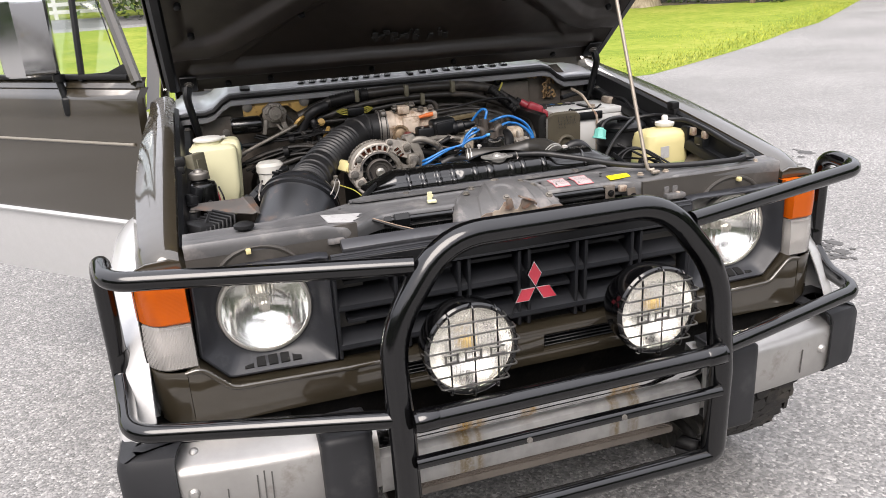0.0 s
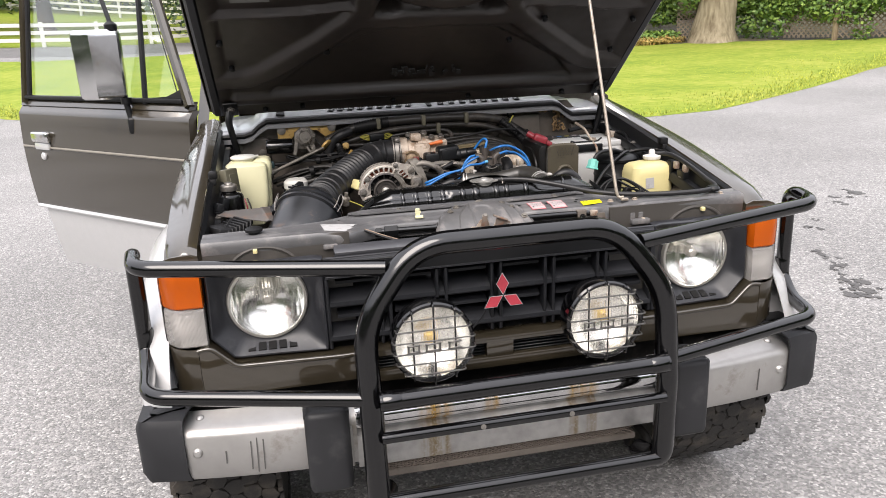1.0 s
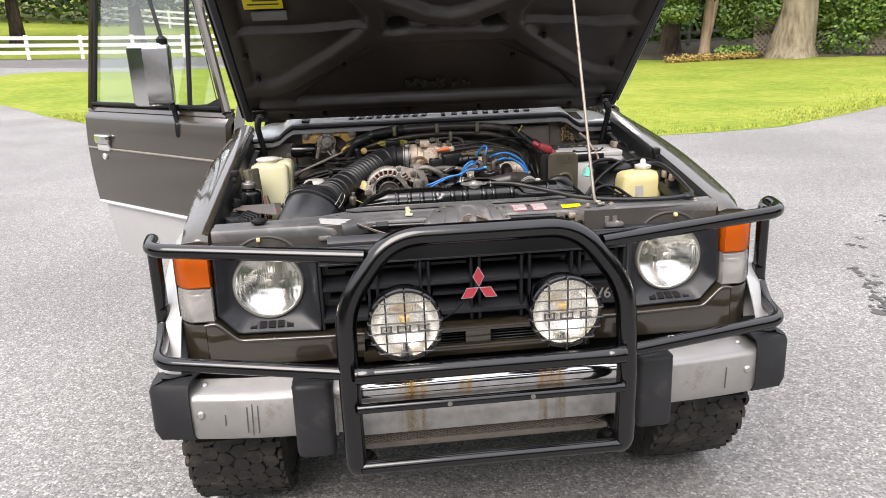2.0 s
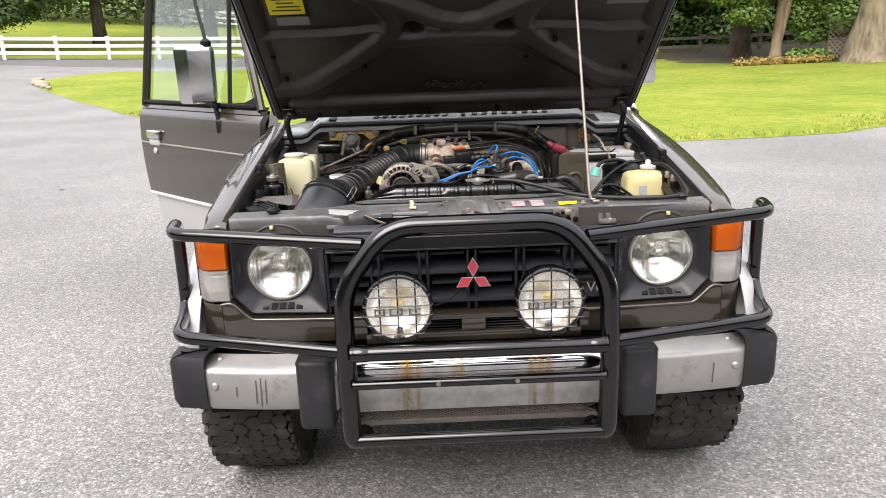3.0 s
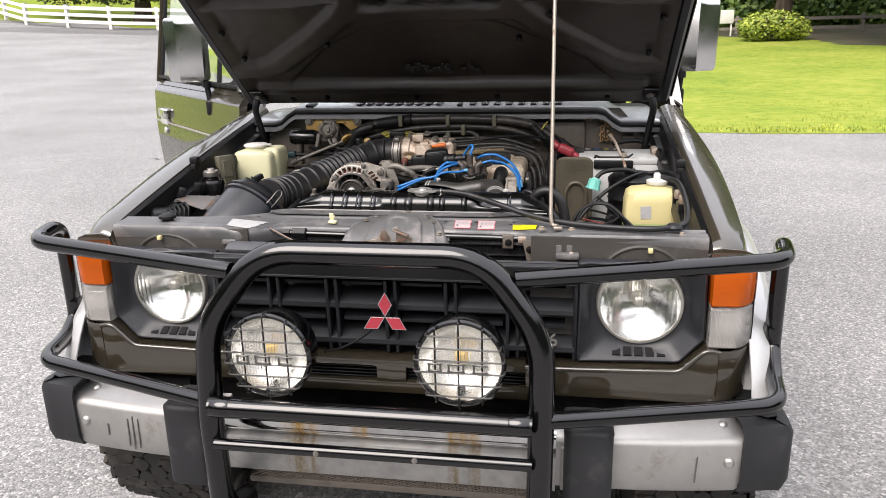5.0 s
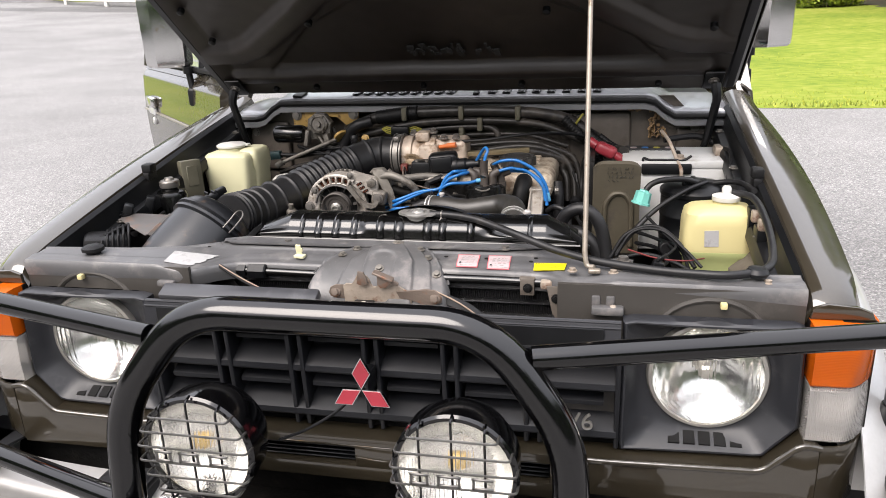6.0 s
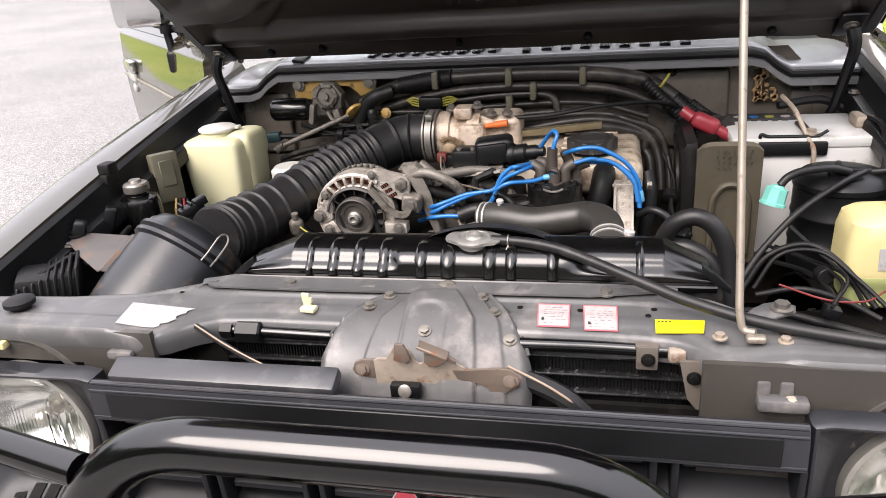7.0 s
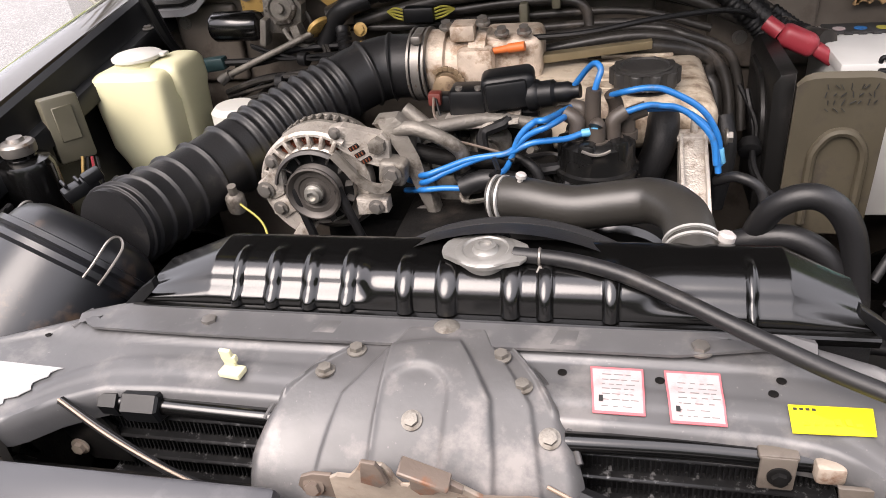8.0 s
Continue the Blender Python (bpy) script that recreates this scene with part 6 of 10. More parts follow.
prism(bm, [(-0.71, 0), (0.71, 0), (0.61, 1), (-0.61, 1)], lambda u, v, d: (u, 1.125 + 0.41 * v + d, 1.13 + 0.63 * v), 0, 0.006)
ws = part("windscreen", bm, GLASS, car, "clear windscreen")
ws.visible_shadow = False
for s in (-1, 1):
    y0 = 1.06 if s > 0 else 2.10
    bm = B()
    rows = []
    for k in range(9):
        y = y0 + (3.40 - y0) * k / 8
        rows.append([(s * x, y, z) for x, z in ((0.735, 1.13), (0.755, 1.115), (0.772, 1.02), (0.782, 0.85), (0.785, 0.72))])
    loft(bm, rows)
    thicken(bm, 0.006)
    bs = part("body_side", bm, PAINT, car, "bronze-grey body side")
    bm = B()
    rows = []
    for k in range(13):
        y = y0 + (3.40 - y0) * k / 12
        d = abs(y - (WHEEL_Y + 2.35))
        zl = 0.48 if d > 0.46 else max(0.48, min(0.718, WHEEL_Z + math.sqrt(0.46 ** 2 - d * d)))
        rows.append([(s * 0.785, y, 0.722), (s * 0.79, y, 0.716), (s * 0.78, y, (0.716 + zl) / 2), (s * 0.765, y, zl)])
    loft(bm, rows)
    thicken(bm, 0.006)
    part("lower_side", bm, SILVER, bs, "silver lower body side")
    bm = B()
    for y in ((2.12, 3.38) if s < 0 else (2.08, 3.38)):
        loft(bm, [[(s * 0.74, y, 1.12), (s * 0.755, y, 1.12), (s * 0.755, y + 0.07, 1.12), (s * 0.74, y + 0.07, 1.12), (s * 0.74, y, 1.12)], [(s * 0.665, y - 0.01, 1.75), (s * 0.68, y - 0.01, 1.75), (s * 0.68, y + 0.06, 1.75), (s * 0.665, y + 0.06, 1.75), (s * 0.665, y - 0.01, 1.75)]])
    part("window_pillar", bm, PAINT, bs, split=True)
bm = B()
box(bm, (0, 3.42, 0.88), (1.52, 0.05, 0.80), 0.02)
box(bm, (0, 3.42, 1.50), (1.36, 0.03, 0.5), 0.02)
part("tailgate", bm, PAINT, car)
bm = B()
for s in (-1, 1):
    box(bm, (s * 0.36, 2.0, 0.78), (0.50, 0.48, 0.24), 0.06, 3)
    box(bm, (s * 0.36, 2.28, 1.10), (0.46, 0.14, 0.56), 0.05, 3, (-12, 0, 0))
part("front_seat", bm, UPHOLSTERY, car, split=True)
bm = B()
box(bm, (0, 1.22, 1.0), (1.38, 0.26, 0.20), 0.05, 3)
part("dashboard", bm, PLASTIC, car)

# ---- open door on the driver's left ----
DOOR = empty_thing("open_door", (0, 0, 0), "", "")
DOOR.parent = car
HINGE = Vector((-0.775, 1.07, 0))
DOOR.location = HINGE - origin_of(car)
tagged(DOOR, "bronze-grey open door with silver lower half and tall mirror")
DDIR = Vector((-0.77, 0.79, 0)).normalized()
DOUT = Vector((-DDIR.y, DDIR.x, 0)) * 1.0
DLEN = 1.095


def door_pt(u, z, out=0.0):
    """On the door: u metres from its hinge edge, at height z, out towards its outer side."""
    if z >= 1.15:
        bow = 0.005 - 0.16 * (z - 1.15)
    elif z > 1.122:
        bow = 0.026 - 0.021 * (z - 1.122) / 0.028
    elif z > 0.983:
        bow = 0.034 - 0.008 * ((z - 0.983) / 0.139) ** 1.5
    else:
        bow = 0.034 - 0.22 * (0.983 - z) ** 2
    return HINGE + DDIR * u + DOUT * (bow + out) + Vector((0, 0, z))


def door_skin(name, z0, z1, material, parent, nz=6, out=0.0, u0=-0.06, u1=DLEN, label=""):
    bm = B()
    grid_sheet(bm, lambda a, b: door_pt(u0 + (u1 - u0) * a, z0 + (z1 - z0) * b, out), 10, nz)
    thicken(bm, 0.03, DOUT * -0.03)
    return part(name, bm, material, parent, label)


door_skin("outer_skin", 0.722, 1.150, PAINT, DOOR, nz=46, u0=-0.015)
door_skin("lower_skin", 0.46, 0.716, SILVER, DOOR, label="silver lower door skin", u0=-0.04, u1=DLEN - 0.06)
bm = B()
tube(bm, [door_pt(u, 0.983, 0.003) for u in (0.02, 0.4, 0.8, DLEN - 0.01)], 0.005, 8)
part("side_moulding", bm, mat("bronze_moulding", (0.22, 0.20, 0.165), 0.34, 0.4, 0.1, 60), DOOR, "pale bronze side moulding")
bm = B()
tube(bm, [door_pt(u, 0.722, 0.006) for u in (0.02, 0.4, 0.8, DLEN - 0.02)], 0.009, 8)
part("lower_moulding", bm, SILVER, DOOR)
bm = B()
grid_sheet(bm, lambda a, b: door_pt(DLEN * a, 1.150 + 0.028 * b, 0.006 - 0.012 * b), 8, 2)
thicken(bm, 0.03, DOUT * -0.03)
part("belt_rail", bm, PAINT, DOOR)
TOPZ = 1.73


def frame_bar(pts, r=0.016):
    bm = B()
    tube(bm, pts, r, 8)
    return bm


VENT_U, A_TOP = 0.245, 0.28
part("window_frame", frame_bar(rounded([door_pt(DLEN - 0.03, 1.16), door_pt(DLEN - 0.045, TOPZ), door_pt(A_TOP, TOPZ), door_pt(0.0, 1.165)], 0.03), 0.018), PAINT, DOOR, "bronze-grey window frame")
part("window_channel", frame_bar([door_pt(DLEN - 0.062, 1.18), door_pt(DLEN - 0.075, TOPZ)], 0.011), RUBBER, DOOR)
part("vent_divider", frame_bar([door_pt(VENT_U, 1.17), door_pt(VENT_U + 0.05, 1.70)], 0.011), PLASTIC, DOOR)
bm = B()
box(bm, door_pt(DLEN / 2, 1.183, 0.0), (DLEN - 0.06, 0.026, 0.016), 0.006, 2, (0, 0, math.degrees(math.atan2(DDIR.y, DDIR.x))))
prism(bm, [(0.01, 1.178), (0.25, 1.178), (0.25, 1.19), (0.12, 1.195), (0.04, 1.225), (0.02, 1.225)], lambda u, v, w: door_pt(u, v, w), -0.012, 0.006, 0.002)
part("belt_seal", bm, RUBBER, DOOR)
bm = B()
a, b_, c_, d_ = door_pt(VENT_U, 1.18, -0.005), door_pt(DLEN - 0.06, 1.18, -0.005), door_pt(DLEN - 0.07, TOPZ, -0.005), door_pt(VENT_U + 0.05, TOPZ, -0.005)
vs = [bm.verts.new(p) for p in (a, b_, c_, d_)]
bm.faces.new(vs)
thicken(bm, 0.005)
g1 = part("window_glass", bm, GLASS, DOOR, "clear side window")
bm = B()
vs = [bm.verts.new(p) for p in (door_pt(0.06, 1.19, -0.005), door_pt(VENT_U, 1.18, -0.005), door_pt(VENT_U + 0.045, 1.68, -0.005))]
bm.faces.new(vs)
thicken(bm, 0.005)
g2 = part("vent_glass", bm, GLASS, DOOR, "clear vent window")
g1.visible_shadow = g2.visible_shadow = False
ANG = math.degrees(math.atan2(DDIR.y, DDIR.x))
bm = B()
box(bm, door_pt(DLEN - 0.165, 1.026, 0.010), (0.120, 0.024, 0.044), 0.009, 3, (0, 0, ANG))
h = part("door_handle", bm, CHROME, DOOR, "chrome door handle")
bm = B()
box(bm, door_pt(DLEN - 0.165, 0.988, 0.006), (0.105, 0.014, 0.030), 0.006, 2, (0, 0, ANG))
lathe(bm, door_pt(DLEN - 0.155, 0.946, 0.0), DOUT, [(0.016, 0), (0.016, 0.006), (0.012, 0.010), (0, 0.010)], 16)
part("lock", bm, SILVER, DOOR)
bm = B()
grid_sheet(bm, lambda a, b: door_pt(0.04 + (DLEN - 0.10) * a, 0.5 + 0.66 * b, -0.045), 4, 4)
thicken(bm, 0.02, DOUT * -0.02)
part("inner_trim", bm, PLASTIC, DOOR)


def mirror(base, parent, label, yaw, arm_to, ax=0.070):
    """A tall truck mirror: chromed shell open to a glass, on a folding arm."""
    m = Matrix.Translation(base) @ Matrix.Rotation(radians(yaw), 4, "Z")
    bm = B()
    plan = [(-0.080, -0.002), (-0.077, -0.010), (-0.014, -0.052), (0.072, -0.020), (0.079, -0.012), (0.080, 0.026), (0.070, 0.036), (-0.070, 0.036), (-0.080, 0.026)]
    rows = []
    for z, g in ((0.0, 0.84), (0.006, 0.94), (0.02, 0.98), (0.12, 1.0), (0.215, 1.02), (0.232, 0.98), (0.240, 0.88)):
        rows.append([m @ Vector((px * g, py * g, z)) for px, py in plan + plan[:1]])
    rr_ = loft(bm, rows)
    bm.faces.new(rr_[0][:-1])
    bm.faces.new(rr_[-1][:-1][::-1])
    bmesh.ops.remove_doubles(bm, verts=bm.verts, dist=1e-5)
    mi = part("side_mirror", bm, CHROME, parent, label, sharp=28)
    bm = B()
    box(bm, m @ Vector((0, 0.037, 0.12)), (0.135, 0.006, 0.20), 0.002, 2, (0, 0, yaw))
    part("mirror_glass", bm, MIRROR, mi)
    bm = B()
    tube(bm, rounded([m @ Vector((ax * 0.94, 0, 0.01)), m @ Vector((ax, 0, -0.03)), Vector(arm_to)], 0.02), 0.011, 10)
    lathe(bm, m @ Vector((ax, 0, -0.012)), (0, 0, 1), [(0.019, -0.01), (0.019, 0.012)], 14)
    box(bm, arm_to, (0.034, 0.040, 0.062), 0.010, 3, (0, 0, yaw))
    part("mirror_arm", bm, PLASTIC, mi)
    return mi


mirror(Vector((-1.090, 1.285, 1.193)), DOOR, "chrome truck mirror on black arm", 4, (-1.008, 1.283, 1.093))
bm = B()
tube(bm, rounded([(-1.033, 1.285, 1.430), (-1.033, 1.285, 1.455), (-1.125, 1.44, 1.76)], 0.02), 0.008, 8)
lathe(bm, (-1.033, 1.285, 1.429), (0, 0, 1), [(0.022, 0), (0.022, 0.02), (0.012, 0.03)], 16)
part("mirror_stay", bm, PLASTIC, DOOR)
mirror(Vector((0.817, 1.30, 1.212)), car, "chrome passenger-side truck mirror", 16, (0.775, 1.33, 1.12), -0.045)


# ---- engine bay ----
ENGINE = empty_thing("engine", (0, 0, 0), "", "")
ENGINE.parent = car
ENGINE.location = Vector((0, 0.55, 0.75)) - origin_of(car)
tagged(ENGINE, "dusty cast engine with aluminium and beige covers")
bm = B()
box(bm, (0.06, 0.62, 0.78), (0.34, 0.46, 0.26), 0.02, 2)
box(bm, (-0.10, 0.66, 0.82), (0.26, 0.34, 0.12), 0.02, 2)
part("engine_block", bm, GRIME_SHADE, ENGINE, "grimy dark engine block")
bm = B()
for k in range(5):
    box(bm, (0.24, 0.46 + 0.08 * k, 0.80), (0.03, 0.04, 0.18), 0.008, 2)
part("block_rib", bm, GRIME_SHADE, ENGINE, split=True)
bm = B()
box(bm, (0.150, 0.700, 0.962), (0.225, 0.27, 0.062), 0.022, 4, (-2, 0, 0))
box(bm, (0.03, 0.76, 0.965), (0.16, 0.20, 0.06), 0.018, 3, (0, 0, 8))
part("valve_cover", bm, COVER, ENGINE, "beige painted valve cover")
bm = B()
for k in range(6):
    box(bm, (0.17, 0.60 + 0.035 * k, 0.9935), (0.10, 0.006, 0.006), 0.002)
part("cover_rib", bm, COVER, ENGINE, split=True)
bm = B()
lathe(bm, (0.176, 0.630, 0.990), (0, 0, 1), [(0.034, -0.002), (0.034, 0.008), (0.030, 0.010), (0.030, 0.016)], 32)
flute = [(0.176 + (0.041 + 0.0028 * min(1, max(-1, 3 * math.cos(10 * radians(q))))) * math.cos(radians(q)), 0.630 + (0.041 + 0.0028 * min(1, max(-1, 3 * math.cos(10 * radians(q))))) * math.sin(radians(q))) for q in range(0, 360, 4)]
prism(bm, flute, xy, 1.004, 1.024, 0.002)
lathe(bm, (0.176, 0.630, 1.023), (0, 0, 1), [(0.034, 0), (0.034, 0.003), (0.030, 0.004), (0.028, 0.002), (0, 0.002)], 32)
part("oil_cap", bm, mat("dusty_cap_plastic", (0.021, 0.020, 0.019), 0.45, 0, 0.25, 40, bump=0.05, bscale=300), ENGINE, "black oil filler cap")
# intake: throttle body, plenum arm, cable quadrant
bm = B()
lathe(bm, (-0.10, 0.71, 1.012), (1, -0.05, 0), [(0.046, -0.02), (0.046, 0.012), (0.040, 0.014), (0.040, 0.045), (0.047, 0.047), (0.047, 0.07)], 28)
box(bm, (0.00, 0.73, 1.018), (0.085, 0.085, 0.065), 0.012, 3)
box(bm, (-0.045, 0.675, 1.005), (0.05, 0.03, 0.075), 0.008, 2)
box(bm, (-0.06, 0.70, 1.058), (0.03, 0.03, 0.02), 0.005)
prism(bm, [(-0.045, 0.0), (-0.04, 0.058), (0.012, 0.042), (0.03, 0.0)], lambda u, v, d: (u, 0.690 + d, 0.998 + v), 0, 0.010, 0.003)
box(bm, (-0.062, 0.695, 1.060), (0.034, 0.040, 0.022), 0.004, 2)
THR = part("throttle_body", bm, mat("brown_stained_casting", (0.47, 0.39, 0.315), 0.45, 0.2, 0.3, 60, bump=0.25, bscale=350, dirt=(0.26, 0.18, 0.12), dirt_amount=0.4, dirt_scale=45), ENGINE, "stained aluminium throttle body")
bm = B()
prism(bm, [(0.0, 0.024), (0.013, 0.021), (0.023, 0.010), (0.025, -0.004), (0.020, -0.026), (-0.016, -0.026), (-0.022, -0.006), (-0.014, 0.014)], lambda u, v, d: (-0.084 + u, 0.654 + d, 0.997 + v), 0, 0.008, 0.002)
for k in range(9):
    q = radians(-20 + 18 * k)
    box(bm, (-0.084 + 0.024 * math.cos(q), 0.652, 0.997 + 0.024 * math.sin(q)), (0.007, 0.004, 0.008), 0.001, 1, (0, -math.degrees(q), 0))
lathe(bm, (-0.084, 0.654, 0.997), (0, -1, 0), [(0.017, 0), (0.017, 0.01), (0.008, 0.014), (0, 0.014)], 18)
part("lever_plate", bm, mat("tan_zinc_lever", (0.2244, 0.1617, 0.099), 0.45, 0.4, 0.2, 50, dirt=(0.0924, 0.0594, 0.0396), dirt_amount=0.35, dirt_scale=50), THR, "tan zinc cable quadrant")
bm = B()
for x, z in ((-0.085, 1.066), (-0.035, 1.07), (-0.01, 1.055), (0.02, 1.056), (-0.07, 0.975)):
    bolt(bm, (x, 0.69, z), (0, -0.3, 1), 0.007, 0.01)
part("bolt", bm, ZINC, THR)
bm = B()
tube(bm, [(-0.028, 0.680, 1.034), (0.000, 0.676, 1.039)], lambda t: 0.0040 + 0.0012 * t, 10)
tube(bm, [(0.000, 0.676, 1.039), (0.022, 0.674, 1.042)], 0.0065, 12)
part("orange_tag", bm, ORANGE_PL, THR)
bm = B()
prism(bm, [(-0.06, 0.0), (0.12, 0.065), (0.12, 0.080), (-0.055, 0.022)], lambda u, v, d: (0.07 + u, 0.70 + v, 1.005 + d), 0, 0.012, 0.002)
part("cable_bracket", bm, mat("dull_yellow_plate", (0.2376, 0.1914, 0.1122), 0.5, 0.4, 0.2, 40), ENGINE)
bm = B()
tube(bm, curve([(0.02, 0.70, 1.045), (0.10, 0.69, 1.052), (0.20, 0.72, 1.06), (0.30, 0.80, 1.045), (0.36, 0.88, 1.0)], 5), 0.004, 8)
part("throttle_cable", bm, RUBBER, ENGINE)
for k, (r, o) in enumerate(((0.009, 0.0), (0.007, 0.016), (0.010, -0.018))):
    bm = B()
    tube(bm, curve([(0.02 - 0.02 * k, 0.80 + o, 0.995 + o), (0.139, 0.80 + o, 1.013 + o * 0.6), (0.205, 0.80 + o, 1.012 + o * 0.5), (0.252 - o, 0.80, 0.998 + o), (0.284 + o * 0.7, 0.80, 0.972 + o), (0.300 + o, 0.79, 0.935), (0.305 + o, 0.77, 0.88)], 6), r, 10)
    part("vacuum_hose", bm, DUSTY, ENGINE, "black rubber hose")

# intake hose: ribbed, from throttle to airbox
HPATH = curve([(-0.118, 0.700, 1.012), (-0.19, 0.690, 1.010), (-0.255, 0.630, 0.990), (-0.315, 0.555, 0.968), (-0.363, 0.470, 0.950), (-0.388, 0.400, 0.946), (-0.398, 0.345, 0.950), (-0.402, 0.322, 0.952)], 56)


BEADS = [0.02, 0.10, 0.17, 0.245] + [0.275 + 0.0235 * k for k in range(9)] + [0.515, 0.585, 0.66, 0.73, 0.80, 0.87, 0.94]


def ribbed(t):
    """Radius along the intake hose: plain stretches between thin beads, bellows in the middle."""
    r = 0.044 + 0.004 * t
    for q in BEADS:
        mid = 0.27 < q < 0.48
        r = max(r, 0.044 + 0.004 * t + (0.006 if mid else 0.0042) * math.exp(-((t - q) / (0.0062 if mid else 0.0048)) ** 2))
    return r - (0.0025 if 0.262 < t < 0.478 else 0)


bm = B()
tube(bm, HPATH, ribbed, 28)
AIRH = part("intake_hose", bm, HOSE, car, "black ribbed rubber intake hose", sharp=80)
bm = B()
for t0 in (0.0,):
    lathe(bm, (-0.124, 0.701, 1.013), (1, -0.06, 0), [(0.049, -0.006), (0.0505, -0.006), (0.0505, 0.006), (0.049, 0.006)], 32)
box(bm, (-0.124, 0.672, 1.057), (0.014, 0.02, 0.012), 0.003)
part("hose_clamp", bm, ZINC, AIRH)

# air cleaner horn and snorkel
AX = Vector((-0.340, -0.745, -0.574)).normalized()
AC = Vector((-0.418, 0.278, 0.945))
bm = B()
lathe(bm, AC, AX, [(0.0, -0.036), (0.030, -0.0355), (0.056, -0.032), (0.071, -0.024), (0.078, -0.013), (0.0805, -0.004), (0.0865, -0.003), (0.0880, 0.003), (0.0835, 0.006), (0.0880, 0.010), (0.0885, 0.016), (0.0825, 0.020), (0.084, 0.05), (0.086, 0.10), (0.084, 0.135), (0.076, 0.150), (0.05, 0.156), (0, 0.156)], 56, True)
AIR = part("air_cleaner", bm, mat("stained_black_plastic", (0.0105, 0.0112, 0.0130), 0.30, 0, 0.3, 18, coat=0.0, bump=0.06, ior=1.5, dirt=(0.060, 0.040, 0.028), dirt_amount=0.16, dirt_scale=21), car, "stained black air cleaner housing")
for a0 in (-20, 200):
    side = Vector((0, 0, 1)).cross(AX).normalized()
    dv = (side * math.cos(radians(a0)) + AX.cross(side).normalized() * -math.sin(radians(a0))).normalized()
    if dv.x < 0 and a0 < 90:
        dv = Vector((-dv.x, -dv.y, dv.z))
    tn = AX.cross(dv).normalized()
    p = AC + dv * 0.0885
    bm = B()
    loop = [p + AX * 0.020 + tn * 0.008, p + AX * 0.004 + dv * 0.005 + tn * 0.008, p - AX * 0.022 + dv * 0.006 + tn * 0.0075, p - AX * 0.030 + dv * 0.004, p - AX * 0.022 + dv * 0.006 - tn * 0.0075, p + AX * 0.004 + dv * 0.005 - tn * 0.008, p + AX * 0.020 - tn * 0.008]
    tube(bm, curve(loop, 5), 0.0014, 6)
    part("spring_clip", bm, ZINC, AIR)
# three-cornered tin bracket bolted to the fender side, folded down along the body
bm = B()
loft(bm, [[(-0.668, 0.338, 0.952), (-0.660, 0.318, 0.951), (-0.652, 0.298, 0.950)], [(-0.610, 0.330, 0.954), (-0.604, 0.285, 0.951), (-0.590, 0.245, 0.949)], [(-0.548, 0.316, 0.957), (-0.540, 0.262, 0.953), (-0.530, 0.200, 0.948)], [(-0.543, 0.315, 0.960), (-0.533, 0.260, 0.956), (-0.522, 0.198, 0.951)], [(-0.522, 0.318, 0.957), (-0.516, 0.258, 0.951), (-0.507, 0.203, 0.943)]])
thicken(bm, 0.002)
part("tin_bracket", bm, mat("grey_brown_tin", (0.082, 0.075, 0.070), 0.42, 0.2, 0.25, 30, dirt=(0.145, 0.080, 0.048), dirt_amount=0.25, dirt_scale=22), AIR, "grey tin bracket with rust marks")
bm = B()
bolt(bm, (-0.655, 0.322, 0.953), r=0.009, h=0.008)
part("bolt", bm, PLASTIC, AIR)
bm = B()
box(bm, (-0.452, 0.352, 0.990), (0.040, 0.020, 0.016), 0.003, 2, (0, -14, 52))
box(bm, (-0.440, 0.362, 1.000), (0.022, 0.016, 0.014), 0.003, 2, (0, -14, 52))
for k in range(3):
    box(bm, (-0.462 + 0.010 * k, 0.340 + 0.011 * k, 1.000), (0.004, 0.018, 0.006), 0.001, 1, (0, -14, 52))
part("flow_sensor", bm, PLASTIC, AIR, "black plastic sensor plug")
bm = B()
for k in range(9):
    box(bm, (-0.592 - 0.0085 * k, 0.232 - 0.006 * k, 0.924 - 0.002 * k), (0.0055, 0.080, 0.058), 0.002, 1, (0, 8, 35))
box(bm, (-0.628, 0.207, 0.917), (0.085, 0.075, 0.052), 0.008, 2, (0, 8, 35))
part("snorkel_hose", bm, RUBBER, AIR, "ribbed black snorkel", split=True)
bm = B()
lathe(bm, (-0.555, 0.075, SUP_Z), (0, 0, 1), [(0.013, 0), (0.013, 0.004), (0.020, 0.006), (0.020, 0.012), (0.012, 0.016), (0, 0.017)], 20)
part("rubber_grommet", bm, RUBBER, SUPPORT)

# ---- radiator ----
TANK_RIBS = ((-0.186, 0.0050), (-0.152, 0.0066), (-0.117, 0.0066), (-0.082, 0.0066), (-0.030, 0.0075), (0.006, 0.009), (0.060, 0.0075), (0.088, 0.0066), (0.140, 0.0066), (0.246, 0.004))


